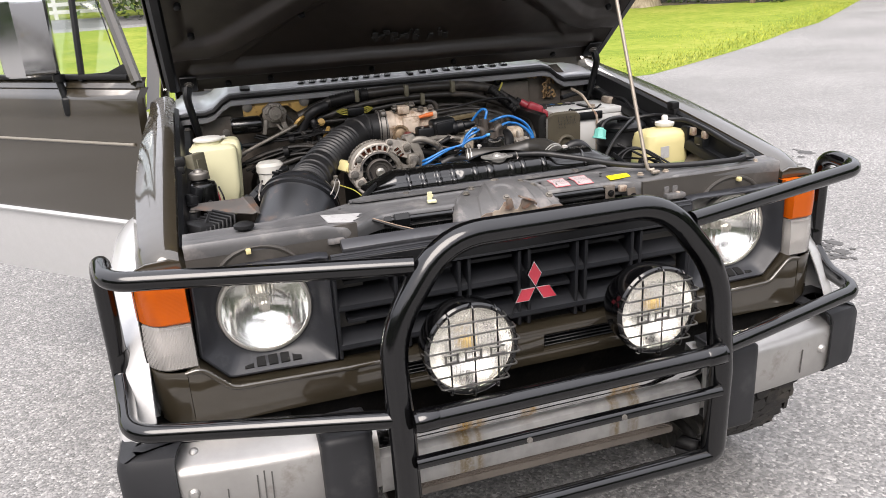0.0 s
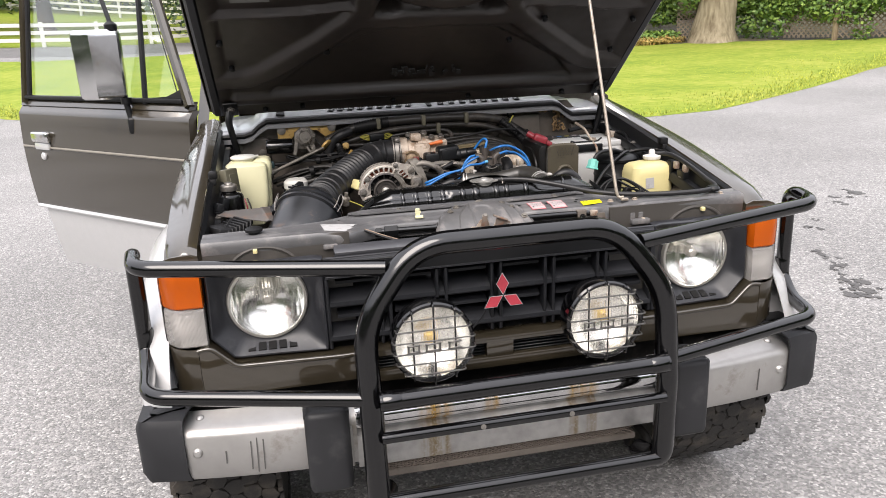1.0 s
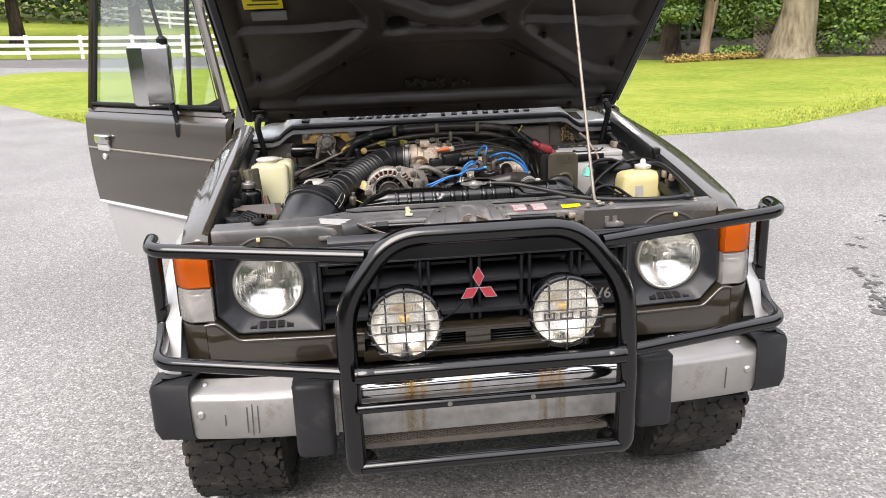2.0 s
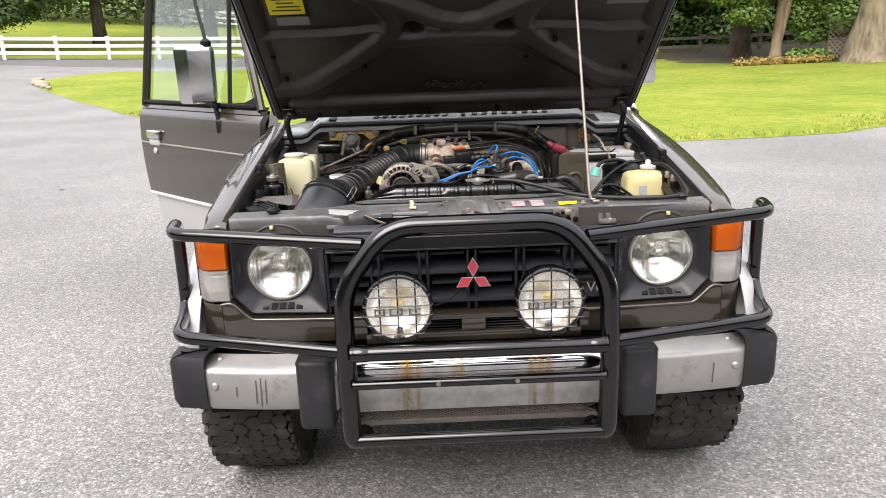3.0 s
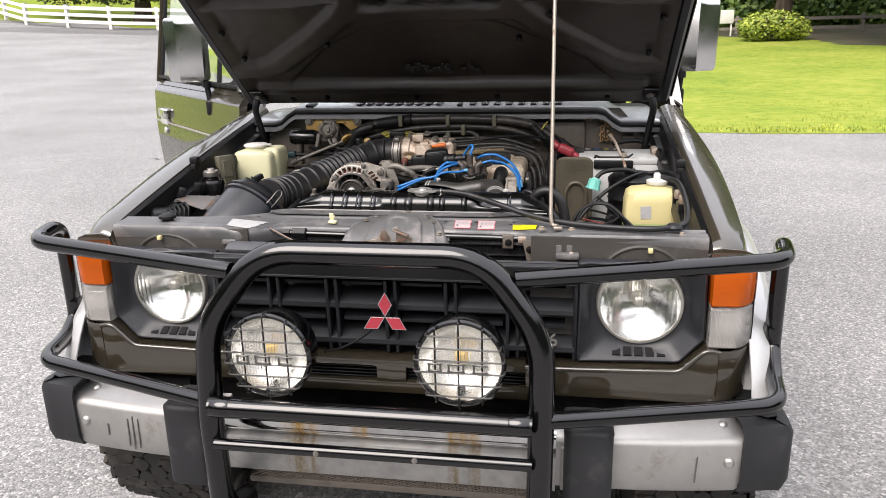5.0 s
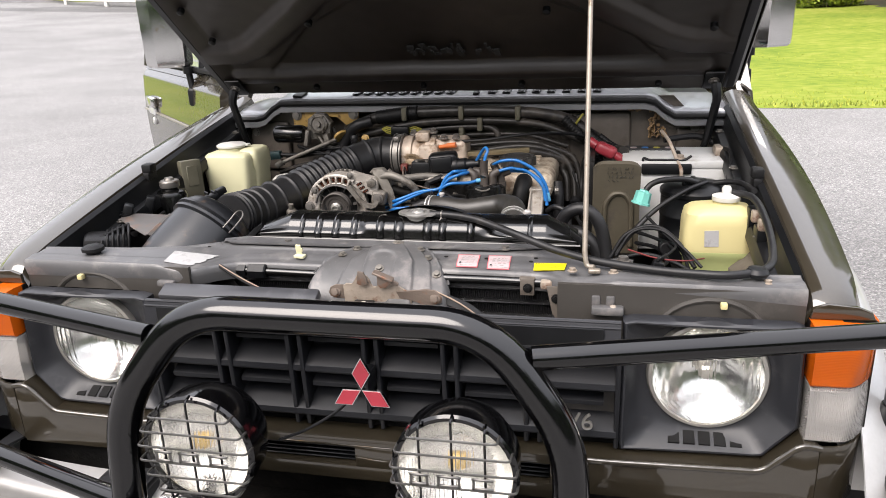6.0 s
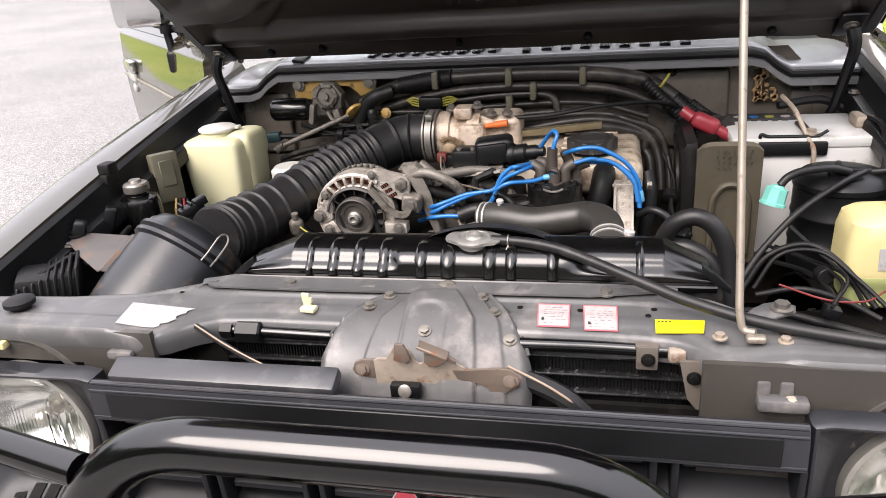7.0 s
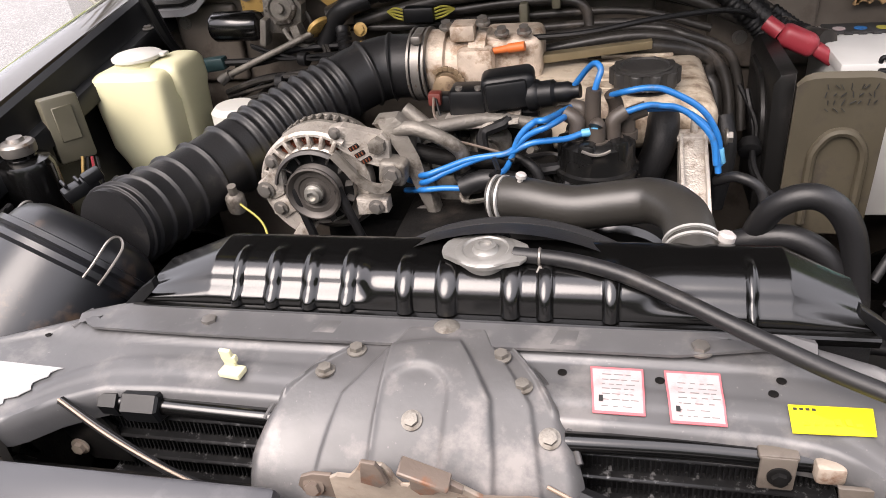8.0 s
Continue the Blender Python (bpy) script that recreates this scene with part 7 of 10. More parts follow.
def tank_row(x):
    """Section of the top tank at x, rounded from its foot over the shoulder to the back."""
    k = max(0.0, min(1.0, (x + 0.283) / 0.070, (0.330 - x) / 0.055))
    wide = 1 / (1 + math.exp((x + 0.066) / 0.003)) + 1 / (1 + math.exp(-(x - 0.172) / 0.006))
    rib = max(0.0058 * max(0.0, 1 - ((x - rx) / w) ** 2) ** 0.6 for rx, w in TANK_RIBS)
    h = 0.966 + 0.027 * k
    ym = 0.196 + 0.008 * wide
    zf = 0.964 + 0.0045 * k
    pts = [(0.184 - rib, 0.9612), (0.1855 - rib * 1.1, zf), (ym - 0.0085 - rib * 1.1, zf + 0.008 * k), (ym - 0.004 - rib, zf + 0.0150 * k), (ym + 0.004 - rib * 0.6, h - 0.0035 + rib * 0.35), (ym + 0.014, h + rib * 0.55), (ym + 0.030, h + 0.0005), (0.250, h), (0.259, h - 0.006), (0.262, 0.955)]
    return curve([Vector((x, y, z)) for y, z in pts], 3)


bm = B()
loft(bm, [tank_row(-0.283 + 0.613 * k / 480) for k in range(481)], True)
RAD = part("radiator", bm, BLACK_TANK, car, "glossy black radiator with ridged top tank", sharp=60)
bm = B()
loft(bm, [[(x, 0.1865, 0.946), (x, 0.1790, 0.950), (x, 0.1772, 0.9570), (x, 0.1785, 0.9592), (x, 0.1830, 0.9602), (x, 0.1880, 0.9612)] for x in (-0.288, -0.283, 0.330, 0.336)], True)
part("tank_seam", bm, BLACK_TANK, RAD)
for x0, x1 in ((-0.300, -0.262), (0.318, 0.352)):
    bm = B()
    s = -1 if x0 < 0 else 1
    a = x0 if s < 0 else x1
    q = x1 if s < 0 else x0
    prism(bm, [(a, 0.948), (a, 0.956), ((a + q) / 2, 0.972), (q, 0.985), (q, 0.976), ((a + q) / 2, 0.958)], xz, 0.181, 0.190, 0.001)
    part("end_strap", bm, PLASTIC, RAD)
bm = B()
box(bm, (0.034, 0.20, 0.75), (0.60, 0.03, 0.39), 0.003)
part("core", bm, FINS, RAD)
bm = B()
lathe(bm, (0.036, 0.221, 0.990), (0, 0, 1), [(0.021, -0.004), (0.022, 0.006), (0.0265, 0.007), (0.0275, 0.011), (0.0255, 0.0125), (0.020, 0.0135), (0.018, 0.0112), (0.0125, 0.0108), (0.010, 0.014), (0.0095, 0.017), (0.0055, 0.018), (0.005, 0.0155), (0, 0.0155)], 36)
prism(bm, [(0.038 * math.cos(radians(q)) * (1 if abs(math.cos(radians(q))) > 0.86 else 0.70), 0.0275 * math.sin(radians(q)) * (1.0 if abs(math.cos(radians(q))) < 0.86 else 1.1)) for q in range(0, 360, 15)], lambda u, v, d: (0.036 + u * 0.99 + v * 0.12, 0.221 + v * 0.99 - u * 0.12, 0.998 + d), 0, 0.004, 0.0015)
part("radiator_cap", bm, mat("zinc_cap", (0.3036, 0.297, 0.2805), 0.36, 0.6, 0.15, 70, bump=0.1, bscale=300), RAD, "silver pressure cap")
bm = B()
tube(bm, curve([(0.060, 0.219, 0.999), (0.105, 0.212, 0.999), (0.146, 0.198, 0.997), (0.183, 0.180, 0.991), (0.224, 0.156, 0.984), (0.256, 0.140, 0.977), (0.300, 0.120, 0.968), (0.366, 0.090, 0.962), (0.445, 0.066, 0.960), (0.51, 0.050, 0.961), (0.572, 0.047, 0.962), (0.625, 0.085, 0.962), (0.648, 0.17, 0.965), (0.655, 0.28, 0.985), (0.648, 0.37, 1.0), (0.612, 0.41, 1.0)], 8), 0.0066, 12)
part("overflow_hose", bm, HOSE, RAD, "grey-black overflow hose")
bm = B()
tube(bm, [(0.082, 0.216 + 0.0068 * math.cos(a / 3), 0.999 + 0.0068 * math.sin(a / 3)) for a in range(20)], 0.0014, 6)
tube(bm, [(0.083, 0.207, 0.996), (0.078, 0.203, 0.986), (0.088, 0.203, 0.986), (0.083, 0.207, 0.996)], 0.0012, 6)
part("wire_clamp", bm, ZINC, RAD)
# upper hose
bm = B()
tube(bm, curve([(0.018, 0.385, 0.966), (0.05, 0.375, 0.970), (0.10, 0.362, 0.968), (0.145, 0.358, 0.975), (0.18, 0.35, 0.982), (0.203, 0.315, 0.985), (0.208, 0.275, 0.978), (0.21, 0.24, 0.965)], 8), 0.0225, 18)
part("upper_hose", bm, mat("smooth_black_rubber", (0.023, 0.0215, 0.019), 0.40, 0, 0.2, 30, bump=0.05, bscale=300), RAD, "smooth black radiator hose")
for c, ax in (((0.026, 0.381, 0.967), (1, -0.3, 0.1)), ((0.208, 0.275, 0.978), (0.05, -0.9, -0.35))):
    for dd in (-0.004, 0.004):
        bm = B()
        a_ = Vector(ax).normalized()
        lathe(bm, Vector(c) + a_ * dd, a_, [(0.0232, -0.0012), (0.0250, -0.0012), (0.0250, 0.0012), (0.0232, 0.0012)], 28)
        part("wire_clamp", bm, mat("bright_clamp_wire", (0.4752, 0.4686, 0.4488), 0.35, 0.5), RAD)
bm = B()
for p_, k in (((0.233, 0.268, 0.984), 1.0), ((0.048, 0.372, 0.992), 0.75)):
    lathe(bm, p_, (0.2, 0, 1), [(0.007 * k, -0.010 * k), (0.007 * k, -0.006 * k), (0.004 * k, -0.005 * k), (0.004 * k, 0.004 * k), (0.0075 * k, 0.005 * k), (0.0075 * k, 0.010 * k), (0.005 * k, 0.012 * k), (0, 0.012 * k)], 10)
part("clamp_screw", bm, mat("white_zinc", (0.4356, 0.4158, 0.396), 0.45, 0.3), RAD, split=True)
# fan shroud and fan
bm = B()
tube(bm, [(0.05 + 0.19 * math.cos(radians(a)), 0.285, 0.80 + 0.19 * math.sin(radians(a))) for a in range(0, 361, 4)][:-1], 0.008, 8, closed=True)
loft(bm, [[(0.05 + r * math.cos(radians(a)), y, 0.80 + r * math.sin(radians(a))) for r, y in ((0.21, 0.235), (0.205, 0.26), (0.192, 0.285))] for a in range(0, 361, 4)])
part("fan_shroud", bm, HOSE, RAD, "dusty black fan shroud")
for k in range(7):
    bm = B()
    a = 2 * math.pi * k / 7
    box(bm, (0.05 + 0.10 * math.cos(a), 0.31, 0.80 + 0.10 * math.sin(a)), (0.14, 0.012, 0.06), 0.004, 2, (25, -math.degrees(a), 0))
    part("fan_blade", bm, PLASTIC, RAD)

# ---- alternator ----
AL = Vector((-0.200, 0.434, 0.951))


def wedge(bm, a0, a1, r0, r1, y0, y1, n=None):
    """A piece of a ring about the alternator's axis, angles in degrees from its right."""
    n = n or max(2, int(abs(a1 - a0) / 4))
    rows = []
    for k in range(n + 1):
        q = radians(a0 + (a1 - a0) * k / n)
        d = Vector((math.cos(q), 0, math.sin(q)))
        rows.append([AL + d * r + Vector((0, y, 0)) for r, y in ((r0, y0), (r1 - 0.003, y0), (r1, y0 + 0.003), (r1, y1), (r0, y1), (r0, y0))])
    loft(bm, rows, True)


bm = B()
wedge(bm, 55, 165, 0.0655, 0.0715, -0.002, 0.030)
wedge(bm, 55, 165, 0.0455, 0.0525, -0.004, 0.012)
wedge(bm, 165, 240, 0.0455, 0.0715, -0.003, 0.030)
wedge(bm, -60, 55, 0.0455, 0.062, 0.010, 0.030)
lathe(bm, AL, (0, -1, 0), [(0.0455, 0.004), (0.0455, -0.02), (0.018, -0.022), (0.016, 0.0), (0, 0.0)], 40, True)
ALT = part("alternator", bm, ALU, car, "stained cast-aluminium alternator")
bm = B()
lathe(bm, AL, (0, 1, 0), [(0.0690, 0.028), (0.0710, 0.031), (0.0710, 0.038), (0.066, 0.040), (0.066, 0.052), (0.0715, 0.054), (0.068, 0.068), (0.050, 0.082), (0, 0.084)], 48, True)
part("stator", bm, ALU_DARK, ALT, "dull steel stator ring")
for k in range(8):
    q = 62 + 14.2 * k
    d = Vector((math.cos(radians(q)), 0, math.sin(radians(q))))
    bm = B()
    box(bm, AL + d * 0.059 + Vector((0, 0.003, 0)), (0.018, 0.012, 0.0052), 0.0016, 2, (0, -q, 0))
    part("cooling_spoke", bm, ALU, ALT)
bm = B()
for k in range(32):
    q = 58 + 3.3 * k
    d = Vector((math.cos(radians(q)), 0, math.sin(radians(q))))
    tube(bm, [AL + d * 0.053 + Vector((0, 0.011, 0)), AL + d * 0.059 + Vector((0, 0.0065, 0)), AL + d * 0.066 + Vector((0, 0.011, 0))], 0.0017, 6)
part("winding", bm, COPPER, ALT, "dark copper stator winding")
for k in range(18):
    q = 40 + 8.6 * k
    d = Vector((math.cos(radians(q)), 0, math.sin(radians(q))))
    bm = B()
    box(bm, AL + d * 0.0700 + Vector((0, 0.046, 0)), (0.006, 0.014, 0.005), 0.001, 1, (0, -q, 0))
    part("stator_tooth", bm, ALU_DARK, ALT)
# black disc painted in for the shade behind the fan blades
bm = B()
lathe(bm, AL + Vector((0, 0.006, 0)), (0, -1, 0), [(0.0455, -0.002), (0.0455, 0.0), (0, 0.0)], 40)
part("fan_recess_shade", bm, VOID, ALT)
bm = B()
wedge(bm, 60, 170, 0.0475, 0.0512, -0.012, -0.004)
part("pulley_guard", bm, mat("grey_guard_steel", (0.050, 0.047, 0.045), 0.5, 0.3, 0.25, 40, dirt=(0.025, 0.022, 0.02), dirt_amount=0.3, dirt_scale=30), ALT, "dark steel guard arc")
FAN_STEEL = mat("dark_fan_steel", (0.045, 0.042, 0.039), 0.5, 0.4)
for k in range(13):
    q = 360 * k / 13 + 9
    d = Vector((math.cos(radians(q)), 0, math.sin(radians(q))))
    bm = B()
    box(bm, AL + d * 0.0405 + Vector((0, 0.0, 0)), (0.011, 0.009, 0.0024), 0.0008, 1, (26, -q, 0))
    part("fan_blade", bm, FAN_STEEL, ALT)
# end bracket with its windows, towards the engine
EAR = [(0.0225, 0.0545), (0.0255, 0.0745), (0.040, 0.0765), (0.047, 0.071), (0.084, 0.064), (0.091, 0.0545), (0.089, 0.023), (0.075, 0.0243), (0.0565, 0.029), (0.038, 0.0465)]
bm = B()
prism(bm, EAR, lambda u, v, d: (AL.x + u, AL.y + 0.004 + d + u * 0.10, AL.z + v), -0.004, 0.010, 0.002)
part("end_bracket", bm, ALU, ALT, "pale cast end bracket")
for u, v in ((0.0500, 0.0490), (0.0560, 0.0405), (0.0630, 0.0330)):
    # dark block painted in for the shade of an open window
    bm = B()
    box(bm, AL + Vector((u, 0.0025 + u * 0.1, v)), (0.0135, 0.008, 0.0058), 0.001, 1, (0, -28, 0))
    part("casting_window_shade", bm, GRIME_SHADE, ALT)
    bm = B()
    for q in (-1, 0, 1):
        tube(bm, [AL + Vector((u + 0.0036 * q - 0.0008, -0.0016 + u * 0.1, v + 0.0018 + 0.0018 * q)), AL + Vector((u + 0.0036 * q + 0.0008, -0.0016 + u * 0.1, v - 0.0018 + 0.0018 * q))], 0.0008, 6)
    part("winding", bm, COPPER, ALT)
bm = B()
prism(bm, [(0.060, 0.036), (0.070, 0.042), (0.079, 0.036), (0.079, 0.026), (0.070, 0.021), (0.061, 0.025)], lambda u, v, d: (AL.x + u + 0.0085, AL.y + d + u * 0.1, AL.z + v + 0.020), -0.008, 0.004, 0.002)
part("rubber_plug", bm, ALU_DARK, ALT)
# adjuster strap, flat and slotted, under the bracket
bm = B()
STRAP = curve([(0.0285, 0.0465, 0), (0.0415, 0.0306, 0), (0.0535, 0.0150, 0), (0.0655, 0.0060, 0), (0.0780, 0.0030, 0), (0.0870, 0.0060, 0), (0.0925, 0.0148, 0)], 6)
loft(bm, [[AL + Vector((p.x + q.x * w, y, p.y + q.y * w)) for w, y in ((-0.0048, -0.011), (0.0048, -0.011), (0.0048, -0.003), (-0.0048, -0.003), (-0.0048, -0.011))] for p, q in [(STRAP[k], Vector((-(STRAP[min(k + 1, len(STRAP) - 1)] - STRAP[max(0, k - 1)]).y, (STRAP[min(k + 1, len(STRAP) - 1)] - STRAP[max(0, k - 1)]).x, 0)).normalized()) for k in range(len(STRAP))]], True)
part("adjuster_strap", bm, ALU_DARK, ALT, "dull flat steel adjuster strap")
bm = B()
box(bm, AL + Vector((0.093, 0.012, 0.018)), (0.032, 0.030, 0.030), 0.006, 3, (0, 8, 0))
part("pivot_block", bm, ALU_DARK, ALT)
bm = B()
prism(bm, [(0.070, 0.070), (0.076, 0.078), (0.100, 0.080), (0.114, 0.066), (0.118, 0.030), (0.130, -0.006), (0.142, -0.050), (0.128, -0.053), (0.112, -0.004), (0.100, 0.022), (0.096, 0.050), (0.088, 0.064)], lambda u, v, d: (AL.x + u, AL.y + 0.018 + d, AL.z + v), 0, 0.024, 0.005)
part("support_brace", bm, ALU_DARK, ALT, "stained cast support brace")
for poly in ([(-0.040, 0.022), (-0.048, 0.044), (-0.056, 0.038), (-0.053, 0.020), (-0.074, 0.008), (-0.077, -0.006), (-0.056, -0.014), (-0.042, -0.006)],
             [(-0.042, -0.008), (-0.062, -0.016), (-0.062, -0.034), (-0.048, -0.040), (-0.030, -0.028)],
             [(0.046, -0.012), (0.084, -0.014), (0.084, -0.030), (0.046, -0.034)],
             [(-0.030, -0.045), (-0.046, -0.066), (-0.034, -0.076), (-0.014, -0.056)]):
    bm = B()
    prism(bm, poly, lambda u, v, d: (AL.x + u, AL.y + d, AL.z + v), -0.006, 0.016, 0.003)
    part("mount_lug", bm, ALU, ALT)
bm = B()
lathe(bm, AL, (0, -1, 0), [(0.014, 0.0), (0.0315, 0.002), (0.0335, 0.004), (0.029, 0.010), (0.0335, 0.016), (0.0335, 0.018), (0.0312, 0.019), (0.0285, 0.017), (0.026, 0.0135), (0.0205, 0.0135), (0.019, 0.0115), (0.0135, 0.0115), (0.012, 0.0145), (0.011, 0.0145)], 48, True)
part("pulley", bm, mat("dark_pulley_steel", (0.066, 0.0594, 0.05412), 0.45, 0.5, 0.15, 60, dirt=(0.033, 0.0297, 0.0264), dirt_amount=0.25, dirt_scale=40), ALT)
bm = B()
lathe(bm, AL, (0, -1, 0), [(0.0115, 0.0145), (0.0115, 0.018), (0.009, 0.019), (0.009, 0.024), (0.0055, 0.025), (0.0055, 0.021), (0, 0.021)], 24, True)
part("shaft_nut", bm, RING, ALT)
bm = B()
for dx, dy, dz, r in ((0.0330, -0.002, 0.0695, 0.0050), (-0.050, -0.005, 0.036, 0.0055), (-0.064, -0.007, 0.0, 0.0075), (-0.050, -0.007, -0.024, 0.0062), (0.094, -0.004, 0.019, 0.0080), (0.071, -0.007, -0.021, 0.0065), (0.118, 0.03, -0.050, 0.0085)):
    bolt(bm, AL + Vector((dx, dy, dz)), (0, -1, 0), r, 0.006)
part("bolt", bm, ZINC, ALT)
bm = B()
for off in (-0.028, 0.028):
    tube(bm, [AL + Vector((off, -0.010, 0.004)), (AL.x + off * 1.25 + 0.050, AL.y - 0.014, 0.78)], 0.0055, 8)
part("drive_belt", bm, RUBBER, ALT, split=True)
bm = B()
tube(bm, curve([(AL.x + 0.09, 0.50, 0.985), (-0.06, 0.56, 0.98), (-0.02, 0.60, 0.985), (0.03, 0.58, 0.975)], 6), 0.014, 10)
tube(bm, curve([(-0.12, 0.56, 1.0), (-0.06, 0.55, 0.955), (-0.02, 0.56, 0.94)], 6), 0.010, 10)
part("coolant_pipe", bm, ALU_DARK, ENGINE, split=True)

for cx, cz, r in ((-0.075, 0.845, 0.055), (0.15, 0.865, 0.06)):
    bm = B()
    lathe(bm, (cx, 0.385, cz), (0, -1, 0), [(r, -0.02), (r * 1.02, -0.015), (r * 0.9, -0.006), (r * 1.02, 0.003), (r * 0.86, 0.006), (r * 0.8, -0.004), (0.02, -0.004), (0.018, 0.012), (0, 0.012)], 36, True)
    part("belt_pulley", bm, BLACK_TANK, ENGINE, "glossy black belt pulley")

# ---- ignition ----
bm = B()
box(bm, (0.014, 0.565, 1.022), (0.066, 0.048, 0.046), 0.010, 3, (0, -5, 6))
box(bm, (0.014, 0.541, 1.022), (0.050, 0.010, 0.034), 0.004, 2, (0, -5, 6))
box(bm, (-0.036, 0.565, 1.008), (0.046, 0.042, 0.038), 0.006, 2)
lathe(bm, (0.044, 0.556, 1.016), (1, -0.18, 0.15), [(0.019, -0.004), (0.019, 0.006), (0.016, 0.010), (0.0165, 0.026), (0.0125, 0.030), (0.0125, 0.044), (0.009, 0.050), (0.0085, 0.058)], 20)
COIL = part("ignition_coil", bm, PLASTIC, ENGINE, "black ignition coil")
bm = B()
for x in (-0.046, -0.022):
    tube(bm, [(x, 0.552, 1.022), (x, 0.552, 1.030)], 0.0048, 10)
part("terminal_post", bm, ZINC, COIL, split=True)
bm = B()
lathe(bm, (0.121, 0.492, 0.918), (0, 0, 1), [(0.044, -0.03), (0.046, 0), (0.046, 0.030), (0.048, 0.032), (0.048, 0.038), (0.0440, 0.040), (0.0425, 0.068), (0.036, 0.074), (0.02, 0.077), (0, 0.077)], 36)
CAP_PL = mat("glossy_black_cap", (0.00528, 0.00528, 0.00528), 0.22, 0, 0.2, 40, dirt=(0.0198, 0.01782, 0.01584), dirt_amount=0.2, dirt_scale=40)
DIST = part("distributor", bm, CAP_PL, ENGINE, "black distributor cap")
for k in range(6):
    q = radians(15 + 60 * k)
    bm = B()
    box(bm, (0.121 + 0.034 * math.cos(q), 0.492 + 0.034 * math.sin(q), 0.965), (0.020, 0.020, 0.062), 0.006, 2, (0, 0, math.degrees(q)))
    part("cap_tower", bm, CAP_PL, DIST)
for k in range(12):
    q = radians(195 + 14 * k)
    bm = B()
    tube(bm, [(0.121 + 0.0465 * math.cos(q), 0.492 + 0.0465 * math.sin(q), 0.916), (0.121 + 0.0465 * math.cos(q), 0.492 + 0.0465 * math.sin(q), 0.946)], 0.0034, 8)
    part("cap_rib", bm, CAP_PL, DIST)
bm = B()
tube(bm, curve([(0.106, 0.449, 0.990), (0.114, 0.448, 0.987), (0.122, 0.447, 0.986), (0.130, 0.448, 0.987), (0.137, 0.450, 0.990)], 4), 0.0018, 6)
part("cap_clip", bm, ZINC, DIST)
# boots stand on the cap's towers and turn over at the top
BOOT = mat("dusty_boot_rubber", (0.042, 0.034, 0.028), 0.5, 0, 0.3, 40, bump=0.06, bscale=300)
BOOTS = [((0.100, 0.480), 1.014, (0.086, 0.485, 1.021)), ((0.116, 0.506), 1.030, (0.117, 0.506, 1.040)), ((0.138, 0.480), 1.014, (0.152, 0.484, 1.022)), ((0.154, 0.498), 1.009, (0.174, 0.500, 1.019)), ((0.104, 0.522), 1.004, (0.092, 0.528, 1.012)), ((0.142, 0.524), 1.014, (0.136, 0.518, 1.030)), ((0.122, 0.470), 1.004, (0.121, 0.468, 1.010))]
for (x, y), z, end in BOOTS:
    bm = B()
    pts = rounded([(x, y, 0.984), (x, y, 0.994), (x, y, 0.9945), (x, y, 1.000), (x, y, max(z, 1.012)), end], [0.001, 0.001, 0.003, 0.009], 4)
    tube(bm, pts, lambda t: 0.0092 + (0.0030 if t < 0.16 else 0.0022 * math.exp(-((t - 0.16) / 0.08) ** 2)) - 0.0016 * max(0, t - 0.6), 16)
    part("lead_boot", bm, BOOT, DIST)
LEADS = [
    [(0.092, 0.548, 1.028), (0.108, 0.535, 1.053), (0.118, 0.522, 1.064), (0.124, 0.512, 1.060), (0.121, 0.507, 1.050), (0.117, 0.506, 1.036)],
    [(0.136, 0.518, 1.028), (0.154, 0.50, 1.039), (0.176, 0.50, 1.042), (0.197, 0.50, 1.038), (0.232, 0.50, 1.017), (0.252, 0.50, 0.985), (0.257, 0.50, 0.950)],
    [(0.152, 0.484, 1.021), (0.175, 0.490, 1.026), (0.19, 0.495, 1.023), (0.209, 0.50, 1.018), (0.238, 0.50, 0.998), (0.251, 0.495, 0.970), (0.255, 0.49, 0.945)],
    [(0.174, 0.500, 1.018), (0.205, 0.505, 1.016), (0.222, 0.50, 1.010), (0.245, 0.495, 0.986), (0.252, 0.49, 0.955)],
    [(0.121, 0.470, 1.005), (0.106, 0.468, 1.003), (0.088, 0.460, 1.000), (0.053, 0.447, 1.001), (0.026, 0.447, 0.989), (-0.016, 0.447, 0.982), (-0.049, 0.447, 0.970), (-0.075, 0.450, 0.960), (-0.11, 0.50, 0.94)],
    [(0.090, 0.486, 1.018), (0.072, 0.447, 1.021), (0.047, 0.447, 1.009), (0.027, 0.447, 0.990), (-0.005, 0.447, 0.983), (-0.045, 0.447, 0.966), (-0.075, 0.450, 0.951), (-0.11, 0.50, 0.93)],
    [(0.092, 0.528, 1.012), (0.069, 0.447, 1.028), (0.056, 0.447, 1.025), (0.039, 0.447, 1.008), (0.024, 0.447, 0.972), (0.004, 0.447, 0.956), (-0.015, 0.447, 0.946), (-0.051, 0.447, 0.945), (-0.078, 0.450, 0.941), (-0.11, 0.49, 0.92)],
]
for L in LEADS:
    bm = B()
    tube(bm, curve(L, 8), 0.0036, 10)
    part("ignition_lead", bm, BLUE, DIST, "bright blue ignition lead")
for p, d in (((0.257, 0.499, 0.962), (0.2, 0, -1)), ((0.114, 0.469, 1.004), (-1, -0.1, -0.1)), ((-0.012, 0.489, 0.966), (-1, 0, -0.2))):
    bm = B()
    lathe(bm, p, d, [(0.0042, -0.009), (0.0046, -0.008), (0.0046, 0.008), (0.0042, 0.009)], 12)
    part("lead_marker", bm, mat("pale_blue_marker", (0.0792, 0.2772, 0.4488), 0.4), DIST)
bm = B()
